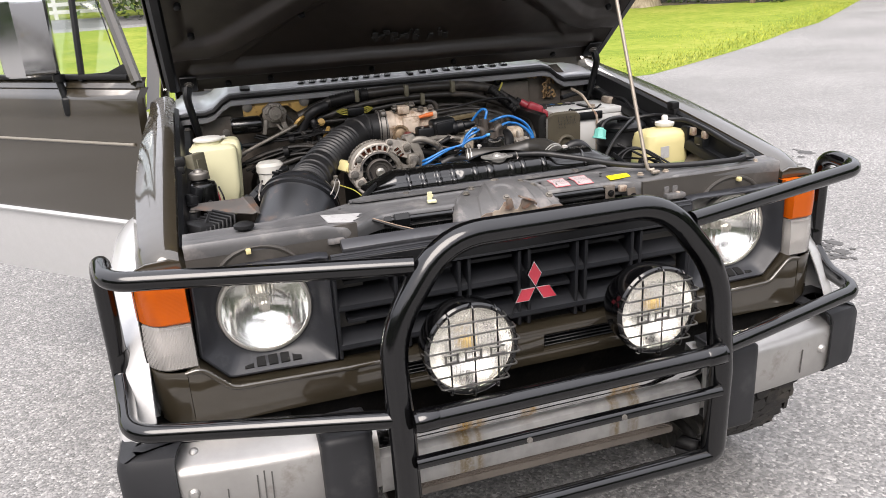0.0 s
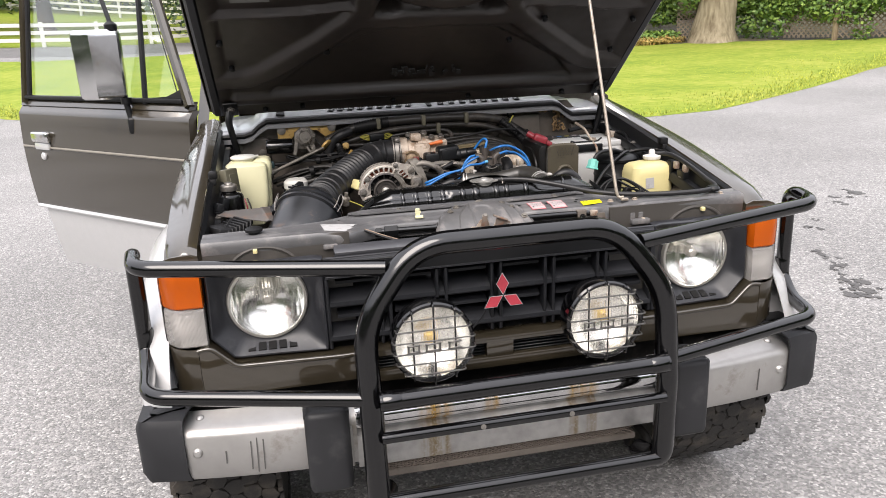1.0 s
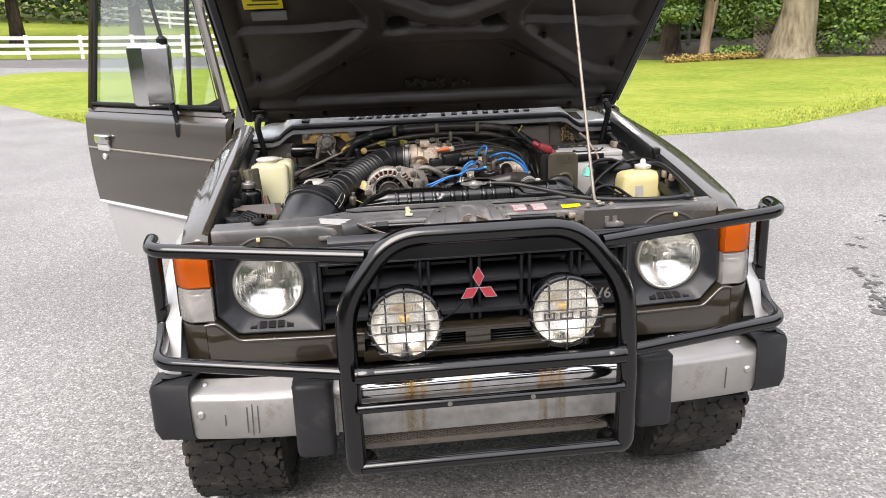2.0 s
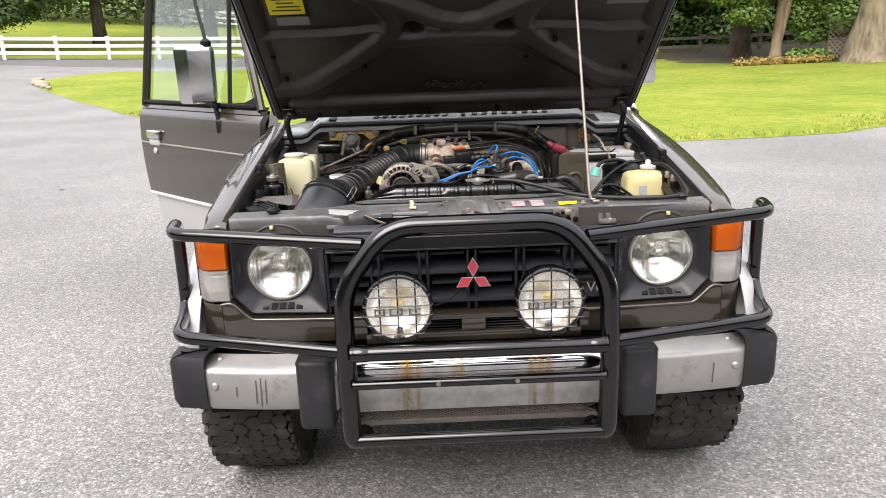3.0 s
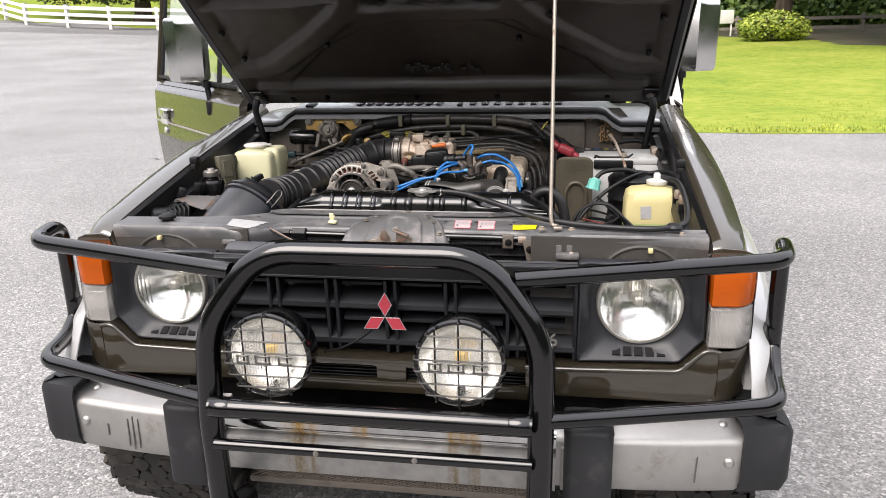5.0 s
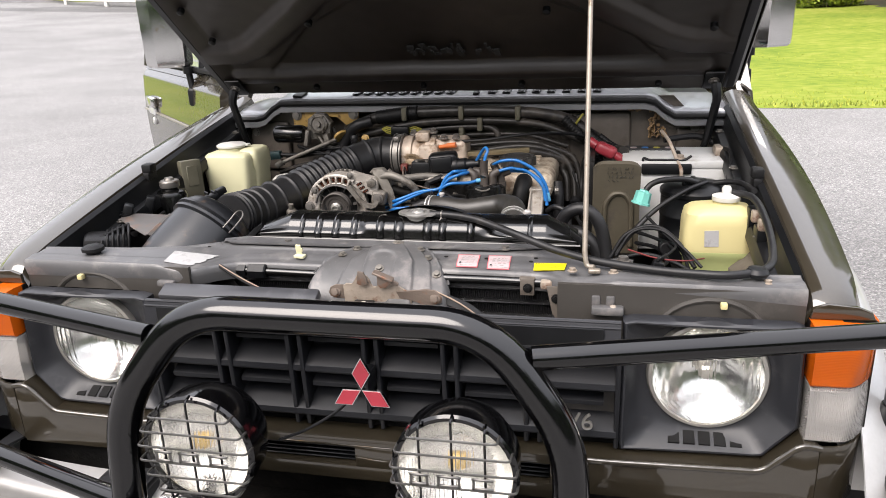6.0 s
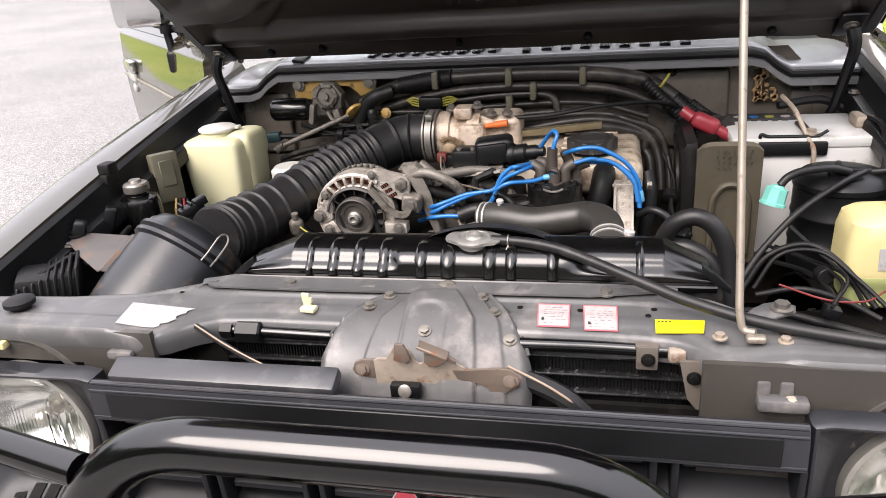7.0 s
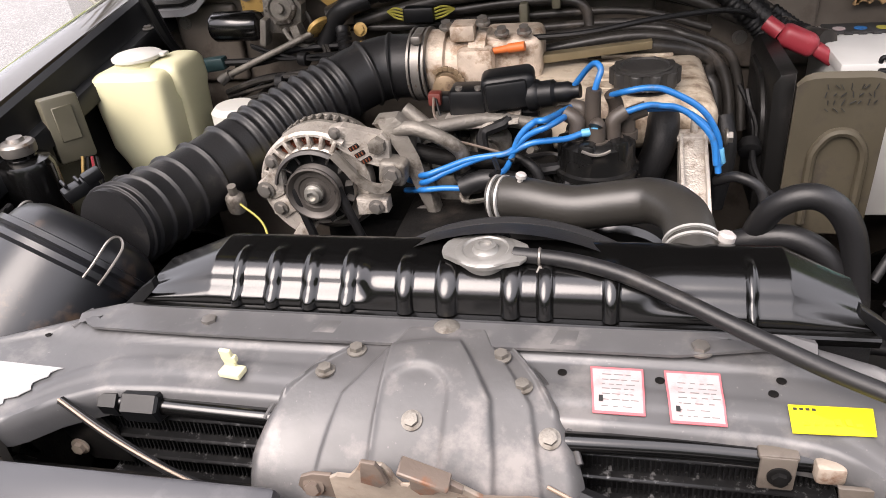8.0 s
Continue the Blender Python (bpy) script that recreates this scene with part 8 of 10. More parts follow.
tube(bm, curve([(0.150, 0.545, 0.86), (0.172, 0.54, 0.90), (0.190, 0.538, 0.945), (0.196, 0.548, 0.972), (0.198, 0.57, 0.98)], 6), 0.019, 16)
tube(bm, curve([(0.265, 0.57, 0.86), (0.275, 0.58, 0.93), (0.27, 0.60, 0.97)], 6), 0.012, 12)
part("breather_hose", bm, RUBBER, ENGINE, split=True)
bm = B()
prism(bm, [(0.552, 0.962), (0.552, 0.945), (0.50, 0.915), (0.44, 0.888), (0.42, 0.86), (0.40, 0.86), (0.425, 0.905), (0.49, 0.938), (0.535, 0.966)], yz, 0.214, 0.246, 0.004)
box(bm, (0.232, 0.548, 0.966), (0.056, 0.024, 0.008), 0.003, 2)
box(bm, (0.232, 0.552, 0.978), (0.008, 0.014, 0.022), 0.003, 2)
part("lift_bracket", bm, ALU, ENGINE, "aluminium lifting bracket")
bm = B()
for x in (0.2165, 0.2435):
    prism(bm, [(0.545, 0.968), (0.49, 0.941), (0.425, 0.908), (0.41, 0.88), (0.405, 0.88), (0.42, 0.913), (0.485, 0.947), (0.54, 0.973)], yz, x - 0.002, x + 0.002, 0.001)
part("bracket_rail", bm, ALU, ENGINE, split=True)
bm = B()
bolt(bm, (0.231, 0.530, 0.951), (0, -0.6, 1), 0.0075, 0.006)
bolt(bm, (0.268, 0.552, 0.962), (1, 0, 0), 0.007, 0.008)
part("bolt", bm, ZINC, ENGINE)
# clutter of small parts between alternator and distributor
rr = random.Random(21)
PIPES = [
    ([(-0.105, 0.46, 1.012), (-0.080, 0.455, 1.016), (-0.050, 0.455, 1.004), (-0.030, 0.46, 0.985), (-0.03, 0.48, 0.95)], 0.0085, ALU_DARK),
    ([(-0.095, 0.47, 0.985), (-0.06, 0.47, 0.975), (-0.02, 0.475, 0.968), (0.03, 0.49, 0.955)], 0.010, GRIME_SHADE),
    ([(-0.105, 0.48, 1.0), (-0.06, 0.50, 1.0), (-0.01, 0.52, 1.0), (0.05, 0.53, 0.99)], 0.008, ALU_DARK),
    ([(-0.03, 0.45, 0.945), (0.0, 0.45, 0.955), (0.035, 0.45, 0.95), (0.06, 0.45, 0.93)], 0.012, HOSE),
    ([(0.03, 0.47, 0.975), (0.05, 0.46, 0.968), (0.06, 0.455, 0.95), (0.058, 0.45, 0.92)], 0.006, RUBBER),
]
for pts, r_, m_ in PIPES:
    bm = B()
    tube(bm, curve(pts, 7), r_, 12)
    part("coolant_pipe", bm, m_, ENGINE)
for x, y, z, w, d_, h_, rz in ((-0.055, 0.60, 0.96, 0.07, 0.08, 0.05, 10), (0.03, 0.60, 0.945, 0.08, 0.09, 0.06, -8), (-0.01, 0.55, 0.955, 0.05, 0.04, 0.04, 20), (0.055, 0.51, 0.93, 0.045, 0.04, 0.05, 0), (-0.05, 0.52, 0.92, 0.06, 0.05, 0.06, 15)):
    bm = B()
    box(bm, (x, y, z), (w, d_, h_), 0.010, 3, (0, 0, rz))
    lathe(bm, (x, y - d_ / 2, z), (0, -1, 0), [(h_ * 0.36, -0.004), (h_ * 0.36, 0.006), (h_ * 0.22, 0.009), (0, 0.009)], 18)
    part("cast_fitting", bm, rr.choice((ALU_DARK, GRIME_SHADE, ALU_DARK)), ENGINE, "stained cast fitting")
for k in range(16):
    bm = B()
    p0 = Vector((rr.uniform(-0.12, 0.06), rr.uniform(0.46, 0.60), rr.uniform(0.93, 0.98)))
    pts = [p0]
    for j in range(4):
        pts.append(pts[-1] + Vector((rr.uniform(-0.02, 0.06), rr.uniform(-0.04, 0.05), rr.uniform(-0.025, 0.025))))
    tube(bm, curve(pts, 5), rr.choice((0.003, 0.004, 0.007)), 8)
    part("harness_lead", bm, rr.choice((RUBBER, RUBBER, HOSE, ALU_DARK)), ENGINE)
bm = B()
for x, y, z in ((-0.075, 0.585, 1.0), (-0.03, 0.60, 0.998)):
    box(bm, (x, y, z), (0.026, 0.022, 0.022), 0.004)
part("connector", bm, PLASTIC, ENGINE, split=True)
bm = B()
box(bm, (-0.082, 0.575, 1.008), (0.017, 0.016, 0.017), 0.003)
part("red_connector", bm, mat("dull_red_plastic", (0.10, 0.018, 0.013), 0.5, 0, 0.2, 40), ENGINE)
# pale bracket under the coil, its bolts, and thin leads over the castings
bm = B()
prism(bm, [(-0.112, 0.966), (-0.060, 0.978), (-0.055, 0.990), (0.030, 0.996), (0.030, 1.001), (-0.062, 0.996), (-0.070, 0.986), (-0.112, 0.976)], xz, 0.512, 0.556, 0.0015)
bk = part("coil_bracket", bm, ALU, ENGINE, "pale alloy bracket under the coil")
bm = B()
for x, z in ((-0.098, 0.974), (-0.045, 0.996), (0.016, 1.000)):
    bolt(bm, (x, 0.522, z), (0, -0.3, 1), 0.0048, 0.005)
part("bolt", bm, ZINC, bk)
bm = B()
for x0 in (-0.1345, -0.1135):
    lathe(bm, (x0, 0.7025, 1.013), (1, -0.06, 0), [(0.0485, -0.0016), (0.0512, -0.0016), (0.0512, 0.0016), (0.0485, 0.0016)], 32)
part("clamp_ring", bm, ZINC, THR, split=True)
THIN = [
    ([(-0.082, 0.565, 1.012), (-0.078, 0.545, 0.996), (-0.060, 0.520, 0.985), (-0.050, 0.500, 0.965)], BROWN),
    ([(-0.080, 0.568, 1.010), (-0.070, 0.550, 0.990), (-0.048, 0.528, 0.980), (-0.035, 0.505, 0.960)], RUBBER),
    ([(0.020, 0.400, 0.955), (0.012, 0.420, 0.948), (-0.004, 0.430, 0.940), (-0.020, 0.445, 0.930)], RING),
    ([(-0.010, 0.640, 1.000), (0.030, 0.625, 1.006), (0.070, 0.620, 1.002), (0.105, 0.600, 0.985)], RUBBER),
    ([(-0.040, 0.480, 0.990), (-0.010, 0.476, 0.984), (0.020, 0.474, 0.975), (0.048, 0.470, 0.962)], BROWN),
    ([(0.060, 0.560, 1.000), (0.080, 0.575, 0.998), (0.100, 0.590, 0.996), (0.125, 0.612, 0.998)], RING),
]
for pts, m_ in THIN:
    bm = B()
    tube(bm, curve(pts, 6), 0.0016, 6)
    part("thin_lead", bm, m_, ENGINE)

# ---- hoses and wiring along the firewall ----
FW = [
    ([(-0.33, 0.90, 1.04), (-0.24, 0.89, 1.075), (-0.12, 0.885, 1.09), (0.10, 0.885, 1.092), (0.26, 0.885, 1.075), (0.34, 0.875, 1.03), (0.39, 0.84, 1.0), (0.42, 0.78, 1.005)], 0.015, RUBBER),
    ([(-0.28, 0.885, 1.03), (-0.12, 0.88, 1.062), (0.05, 0.88, 1.068), (0.20, 0.88, 1.058), (0.31, 0.87, 1.02), (0.38, 0.82, 0.99)], 0.010, RUBBER),
    ([(-0.12, 0.89, 1.04), (-0.02, 0.885, 1.05), (0.08, 0.88, 1.048), (0.10, 0.875, 1.01), (0.10, 0.86, 0.98)], 0.008, HOSE),
    ([(-0.30, 0.89, 1.02), (-0.18, 0.885, 1.02), (-0.02, 0.885, 1.028), (0.16, 0.885, 1.03), (0.28, 0.88, 1.0)], 0.006, RUBBER),
    ([(-0.36, 0.88, 0.99), (-0.22, 0.88, 0.995), (-0.05, 0.885, 1.005), (0.18, 0.88, 1.012), (0.30, 0.87, 0.97)], 0.007, HOSE),
    ([(-0.50, 0.86, 0.97), (-0.42, 0.86, 0.985), (-0.36, 0.87, 1.01), (-0.30, 0.87, 1.025)], 0.008, HOSE),
    ([(-0.46, 0.82, 0.95), (-0.36, 0.83, 0.965), (-0.26, 0.84, 0.97), (-0.15, 0.85, 0.975)], 0.007, RUBBER),
    ([(-0.42, 0.80, 0.92), (-0.33, 0.80, 0.94), (-0.24, 0.80, 0.945)], 0.009, HOSE),
    ([(0.20, 0.89, 1.045), (0.28, 0.89, 1.03), (0.33, 0.90, 1.05)], 0.003, RUBBER),
]
for pts, r, m_ in FW:
    bm = B()
    tube(bm, curve(pts, 8), r, 10)
    part("firewall_hose", bm, DUSTY, car, "black hose along the firewall")
bm = B()
tube(bm, curve([(-0.235, 0.885, 1.077), (-0.17, 0.882, 1.086), (-0.12, 0.880, 1.091)], 16), lambda t: 0.018 + 0.0015 * math.sin(t * 90), 14)
tube(bm, curve([(0.33, 0.872, 1.035), (0.37, 0.85, 1.005), (0.40, 0.82, 1.0)], 16), lambda t: 0.016 + 0.0015 * math.sin(t * 80), 14)
tube(bm, curve([(0.270, 0.86, 1.075), (0.301, 0.85, 1.045), (0.335, 0.845, 1.012), (0.356, 0.84, 0.985), (0.365, 0.83, 0.95)], 20), lambda t: 0.012 + 0.0014 * math.sin(t * 150), 12)
tube(bm, curve([(0.36, 0.86, 1.03), (0.405, 0.855, 1.0), (0.451, 0.85, 0.99), (0.511, 0.85, 0.987), (0.57, 0.85, 0.99)], 20), lambda t: 0.0085 + 0.0011 * math.sin(t * 190), 12)
part("corrugated_sleeve", bm, RUBBER, car, sharp=80, split=True)
bm = B()
for x, z in ((-0.155, 1.088), (0.0, 1.090), (0.15, 1.088), (0.0, 1.035), (0.05, 1.06)):
    box(bm, (x, 0.88, z), (0.014, 0.038, 0.036), 0.004, 2)
part("hose_clip", bm, OLIVE, car, split=True)
bm = B()
tube(bm, curve([(0.295, 0.872, 1.05), (0.305, 0.862, 1.068), (0.318, 0.872, 1.085)], 6), 0.003, 8)
part("tie_band", bm, WIRE_Y, car)
bm = B()
tube(bm, [(0.325 + 0.011 * math.cos(a / 3), 0.925, 1.085 + 0.011 * math.sin(a / 3)) for a in range(20)], 0.0035, 8)
part("rubber_ring", bm, RUBBER, car)
bm = B()
box(bm, (-0.165, 0.86, 1.045), (0.05, 0.024, 0.024), 0.004)
part("harness_plug", bm, PLASTIC, car)
bm = B()
for sx in (-1, 1):
    for k in range(4):
        tube(bm, curve([(-0.165 + sx * 0.025, 0.858, 1.037 + 0.005 * k), (-0.165 + sx * 0.04, 0.862, 1.040 + 0.005 * k), (-0.165 + sx * 0.055, 0.87, 1.048)], 4), 0.0018, 6)
part("yellow_lead", bm, WIRE_Y, car, split=True)
bm = B()
tube(bm, curve([(-0.30, 0.78, 0.94), (-0.275, 0.80, 0.985), (-0.255, 0.83, 1.01)], 4), 0.006, 8)
part("tan_pipe", bm, GOLD, car)
bm = B()
tube(bm, curve([(-0.335, 0.87, 1.00), (-0.31, 0.865, 1.04), (-0.285, 0.86, 1.06), (-0.25, 0.87, 1.07)], 8), 0.016, 12)
tube(bm, curve([(-0.295, 0.855, 1.03), (-0.285, 0.83, 0.99), (-0.27, 0.80, 0.95)], 12), lambda t: 0.012 + 0.0015 * math.sin(t * 70), 12)
part("grommet_hose", bm, HOSE, car, split=True)

bm = B()
tube(bm, curve([(-0.525, 0.835, 0.950), (-0.516, 0.84, 0.957), (-0.505, 0.84, 0.962)], 4), 0.009, 12)
tube(bm, [(-0.505, 0.84, 0.962), (-0.345, 0.845, 1.025)], 0.0055, 10)
part("clutch_pipe", bm, ALU_DARK, car, "dull grey pipe along the firewall")
bm = B()
box(bm, (-0.532, 0.842, 0.980), (0.046, 0.022, 0.022), 0.004, 2, (0, -6, 0))
part("harness_plug", bm, mat("dark_teal_plug", (0.01188, 0.033, 0.0363), 0.45), car, "dark teal plug")
bm = B()
tube(bm, curve([(-0.60, 0.85, 0.955), (-0.565, 0.846, 0.972), (-0.545, 0.843, 0.979)], 4), 0.008, 8)
tube(bm, curve([(-0.51, 0.842, 0.982), (-0.45, 0.85, 0.982), (-0.38, 0.86, 0.996), (-0.30, 0.86, 1.0)], 5), 0.006, 8)
tube(bm, curve([(-0.52, 0.85, 0.92), (-0.45, 0.84, 0.95), (-0.38, 0.84, 0.955), (-0.33, 0.83, 0.94)], 5), 0.008, 8)
tube(bm, curve([(-0.49, 0.85, 0.90), (-0.43, 0.83, 0.935), (-0.37, 0.83, 0.945), (-0.31, 0.82, 0.96)], 5), 0.006, 8)
part("harness_lead", bm, RUBBER, car, split=True)
bm = B()
lathe(bm, (-0.335, 0.858, 1.032), (0.5, -0.4, -0.6), [(0.020, -0.004), (0.022, -0.002), (0.022, 0.004), (0.018, 0.006)], 24)
bolt(bm, (-0.27, 0.87, 1.022), (0, -1, 0.2), 0.008, 0.006)
part("hose_ring", bm, GOLD, car)

# wiper motor on its gold plate
bm = B()
prism(bm, [(-0.49, 1.045), (-0.49, 1.092), (-0.47, 1.10), (-0.32, 1.10), (-0.295, 1.092), (-0.30, 1.068), (-0.33, 1.05), (-0.36, 1.078), (-0.42, 1.078), (-0.45, 1.05)], xz, 0.905, 0.911, 0.001)
WM = part("wiper_motor", bm, GOLD, car, "wiper motor on a yellow-zinc plate")
bm = B()
lathe(bm, (-0.53, 0.868, 1.036), (1, 0, 0), [(0.0, 0), (0.021, 0.0), (0.025, 0.006), (0.025, 0.078), (0.022, 0.085), (0.012, 0.09), (0, 0.09)], 26)
part("motor_can", bm, BLACK_TANK, WM, "glossy black motor can")
bm = B()
prism(bm, [(-0.442, 1.02), (-0.436, 1.075), (-0.412, 1.092), (-0.384, 1.088), (-0.366, 1.066), (-0.372, 1.036), (-0.398, 1.018)], xz, 0.872, 0.900, 0.006)
lathe(bm, (-0.402, 0.872, 1.062), (0, -1, 0.1), [(0.026, -0.01), (0.026, 0.006), (0.020, 0.010), (0.018, 0.006), (0.008, 0.006), (0.008, 0.014), (0, 0.014)], 24)
for k in range(6):
    q = radians(60 * k)
    box(bm, (-0.402 + 0.024 * math.cos(q), 0.868, 1.062 + 0.024 * math.sin(q)), (0.008, 0.012, 0.008), 0.002, 1)
box(bm, (-0.436, 0.868, 1.026), (0.012, 0.03, 0.045), 0.003, 2, (0, 12, 0))
box(bm, (-0.378, 0.868, 1.022), (0.016, 0.026, 0.028), 0.003, 2, (0, -14, 0))
tube(bm, curve([(-0.40, 0.86, 1.03), (-0.385, 0.855, 1.01), (-0.36, 0.86, 1.0), (-0.33, 0.865, 1.005)], 5), 0.004, 8)
part("gear_housing", bm, ALU_DARK, WM)
bm = B()
for x, z in ((-0.477, 1.083), (-0.31, 1.084), (-0.41, 1.02)):
    bolt(bm, (x, 0.903, z), (0, -1, 0), 0.010, 0.008)
part("bolt", bm, ZINC, WM)


# ---- bottles, brake parts, battery side ----
def jug(bm, rings, n=40):
    """A blow-moulded vessel: rounded sections (x, y, z, half width, half depth, squareness) from the bottom up."""
    rows = []
    for cx, cy, z, hw, hd, sq in rings:
        row = []
        for k in range(n + 1):
            a = 2 * math.pi * k / n
            c, q = math.cos(a), math.sin(a)
            row.append((cx + hw * math.copysign(abs(c) ** (2 / sq), c), cy + hd * math.copysign(abs(q) ** (2 / sq), q), z))
        rows.append(row)
    loft(bm, rows, True)
    bmesh.ops.remove_doubles(bm, verts=bm.verts, dist=1e-5)


bm = B()
jug(bm, [(-0.586, 0.722, 0.820, 0.030, 0.040, 5), (-0.586, 0.722, 0.826, 0.036, 0.046, 6), (-0.588, 0.724, 0.880, 0.052, 0.056, 7), (-0.590, 0.724, 0.900, 0.058, 0.059, 8), (-0.592, 0.726, 0.960, 0.063, 0.060, 8), (-0.594, 0.727, 0.998, 0.065, 0.060, 8), (-0.594, 0.727, 1.008, 0.063, 0.058, 7), (-0.594, 0.728, 1.014, 0.057, 0.052, 6), (-0.594, 0.728, 1.017, 0.046, 0.042, 5)])
jug(bm, [(-0.552, 0.756, 0.84, 0.024, 0.036, 6), (-0.550, 0.756, 0.90, 0.026, 0.040, 6), (-0.548, 0.755, 0.966, 0.028, 0.042, 6), (-0.546, 0.752, 0.980, 0.030, 0.046, 6), (-0.546, 0.750, 1.010, 0.029, 0.046, 6), (-0.546, 0.750, 1.019, 0.025, 0.041, 5), (-0.546, 0.750, 1.023, 0.018, 0.032, 4)])
jug(bm, [(-0.600, 0.735, 1.010, 0.034, 0.034, 2), (-0.600, 0.735, 1.024, 0.034, 0.034, 2), (-0.600, 0.735, 1.028, 0.031, 0.031, 2)])
WB = part("washer_bottle", bm, BOTTLE, car, "aged cream plastic washer bottle")
bm = B()
lathe(bm, (-0.600, 0.735, 1.025), (0, 0, 1), [(0.036, 0), (0.039, 0.002), (0.039, 0.006), (0.034, 0.009), (0, 0.010)], 28)
box(bm, (-0.566, 0.745, 1.029), (0.026, 0.018, 0.006), 0.003)
part("bottle_cap", bm, WHITE_PL, WB)

bm = B()
jug(bm, [(0.588, 0.402, 0.842, 0.046, 0.034, 5), (0.588, 0.402, 0.847, 0.053, 0.040, 5), (0.590, 0.402, 0.878, 0.058, 0.044, 5), (0.590, 0.402, 0.884, 0.065, 0.048, 6), (0.592, 0.402, 0.900, 0.066, 0.049, 6), (0.593, 0.402, 0.945, 0.066, 0.049, 6), (0.594, 0.402, 0.966, 0.063, 0.047, 5), (0.595, 0.402, 0.974, 0.055, 0.040, 4), (0.598, 0.402, 0.978, 0.036, 0.030, 3), (0.606, 0.402, 0.981, 0.023, 0.023, 2), (0.606, 0.402, 0.990, 0.022, 0.022, 2)])
EB = part("expansion_bottle", bm, BOTTLE_Y, car, "yellowed plastic coolant expansion bottle")
bm = B()
lathe(bm, (0.606, 0.402, 0.986), (0, 0, 1), [(0.025, 0), (0.026, 0.002), (0.026, 0.009), (0.015, 0.012), (0.009, 0.014), (0.009, 0.024), (0.006, 0.028), (0, 0.028)], 26)
part("bottle_cap", bm, WHITE_PL, EB)
bm = B()
box(bm, (0.578, 0.3525, 0.922), (0.026, 0.0015, 0.032), 0, 1, (0, -3, 0))
part("bottle_label", bm, TORN, EB, "worn pale label")
bm = B()
jug(bm, [(0.588, 0.402, 0.8415, 0.0466, 0.0346, 5), (0.588, 0.402, 0.847, 0.0536, 0.0406, 5), (0.590, 0.402, 0.8775, 0.0586, 0.0446, 5), (0.590, 0.402, 0.8835, 0.0656, 0.0486, 6), (0.591, 0.402, 0.893, 0.0660, 0.0490, 6)])
part("coolant_level", bm, mat("greenish_polythene", (0.35, 0.385, 0.165), 0.4, 0, 0.08, 20), EB)

bm = B()
lathe(bm, (-0.632, 0.472, 0.855), (0, 0, 1), [(0.036, 0), (0.038, 0.02), (0.038, 0.105), (0.034, 0.115), (0.02, 0.12), (0.02, 0.128)], 28)
PS = part("fluid_reservoir", bm, BLACK_TANK, car, "glossy black fluid reservoir")
bm = B()
lathe(bm, (-0.632, 0.472, 0.980), (0, 0, 1), [(0.022, 0), (0.023, 0.002), (0.023, 0.013), (0.020, 0.016), (0.012, 0.017), (0.010, 0.022), (0, 0.022)], 24)
part("reservoir_cap", bm, ZINC, PS, "steel cap")
bm = B()
box(bm, (-0.634, 0.572, 0.975), (0.052, 0.026, 0.095), 0.004, 2, (-6, 1, 54))
RB = part("relay_box", bm, OLIVE, car, "olive plastic relay box")
bm = B()
box(bm, (-0.6235, 0.5640, 0.985), (0.028, 0.003, 0.050), 0.001, 1, (-6, 1, 54))
part("relay_lid", bm, OLIVE, RB)
for k in range(4):
    bm = B()
    tube(bm, curve([(-0.615 + 0.008 * k, 0.56, 0.935), (-0.612 + 0.01 * k, 0.545, 0.905), (-0.60 + 0.005 * k, 0.55, 0.86)], 5), 0.0022, 6)
    part("relay_wire", bm, (GOLD, RUBBER, RED_PL, RUBBER)[k], RB)
bm = B()
lathe(bm, (-0.40, 0.82, 0.850), (0, -1, 0.15), [(0.095, -0.06), (0.10, -0.04), (0.10, 0.0), (0.088, 0.02), (0.04, 0.03), (0.02, 0.035), (0.02, 0.05), (0, 0.05)], 36)
BBST = part("brake_booster", bm, BAY_BLACK, car, "black brake booster")
bm = B()
lathe(bm, (-0.447, 0.725, 0.892), (0, 0, 1), [(0.032, 0), (0.034, 0.03), (0.038, 0.032), (0.038, 0.05), (0.034, 0.054), (0.03, 0.058), (0, 0.059)], 26)
part("brake_reservoir", bm, WHITE_PL, BBST, "white brake fluid reservoir")
bm = B()
for k, (x, y) in enumerate(((-0.655, 0.33), (-0.645, 0.40))):
    box(bm, (x, y, 0.955), (0.02, 0.03, 0.04), 0.004, 2, (0, 20, 30))
box(bm, (-0.505, 0.455, 0.925), (0.055, 0.026, 0.022), 0.004, 2, (10, -35, 25))
box(bm, (-0.492, 0.445, 0.938), (0.022, 0.020, 0.016), 0.003, 2, (10, -35, 25))
box(bm, (-0.525, 0.450, 0.918), (0.018, 0.030, 0.014), 0.003, 2, (10, -35, 25))
part("fuse_clip", bm, PLASTIC, car, split=True)
bm = B()
lathe(bm, (-0.315, 0.44, 0.917), (0.1, -0.25, 1), [(0.011, 0), (0.012, 0.006), (0.012, 0.020), (0.009, 0.024), (0.0055, 0.026), (0.0055, 0.038), (0, 0.038)], 18)
part("sensor", bm, ALU_DARK, ENGINE)
bm = B()
tube(bm, curve([(-0.305, 0.43, 0.93), (-0.27, 0.41, 0.915), (-0.25, 0.38, 0.895)], 5), 0.0014, 6)
part("sensor_wire", bm, WIRE_Y, ENGINE)
bm = B()
box(bm, (-0.265, 0.50, 0.955), (0.04, 0.05, 0.03), 0.006, 2, (0, 30, 20))
part("yellow_bracket", bm, BOTTLE_Y, ENGINE)

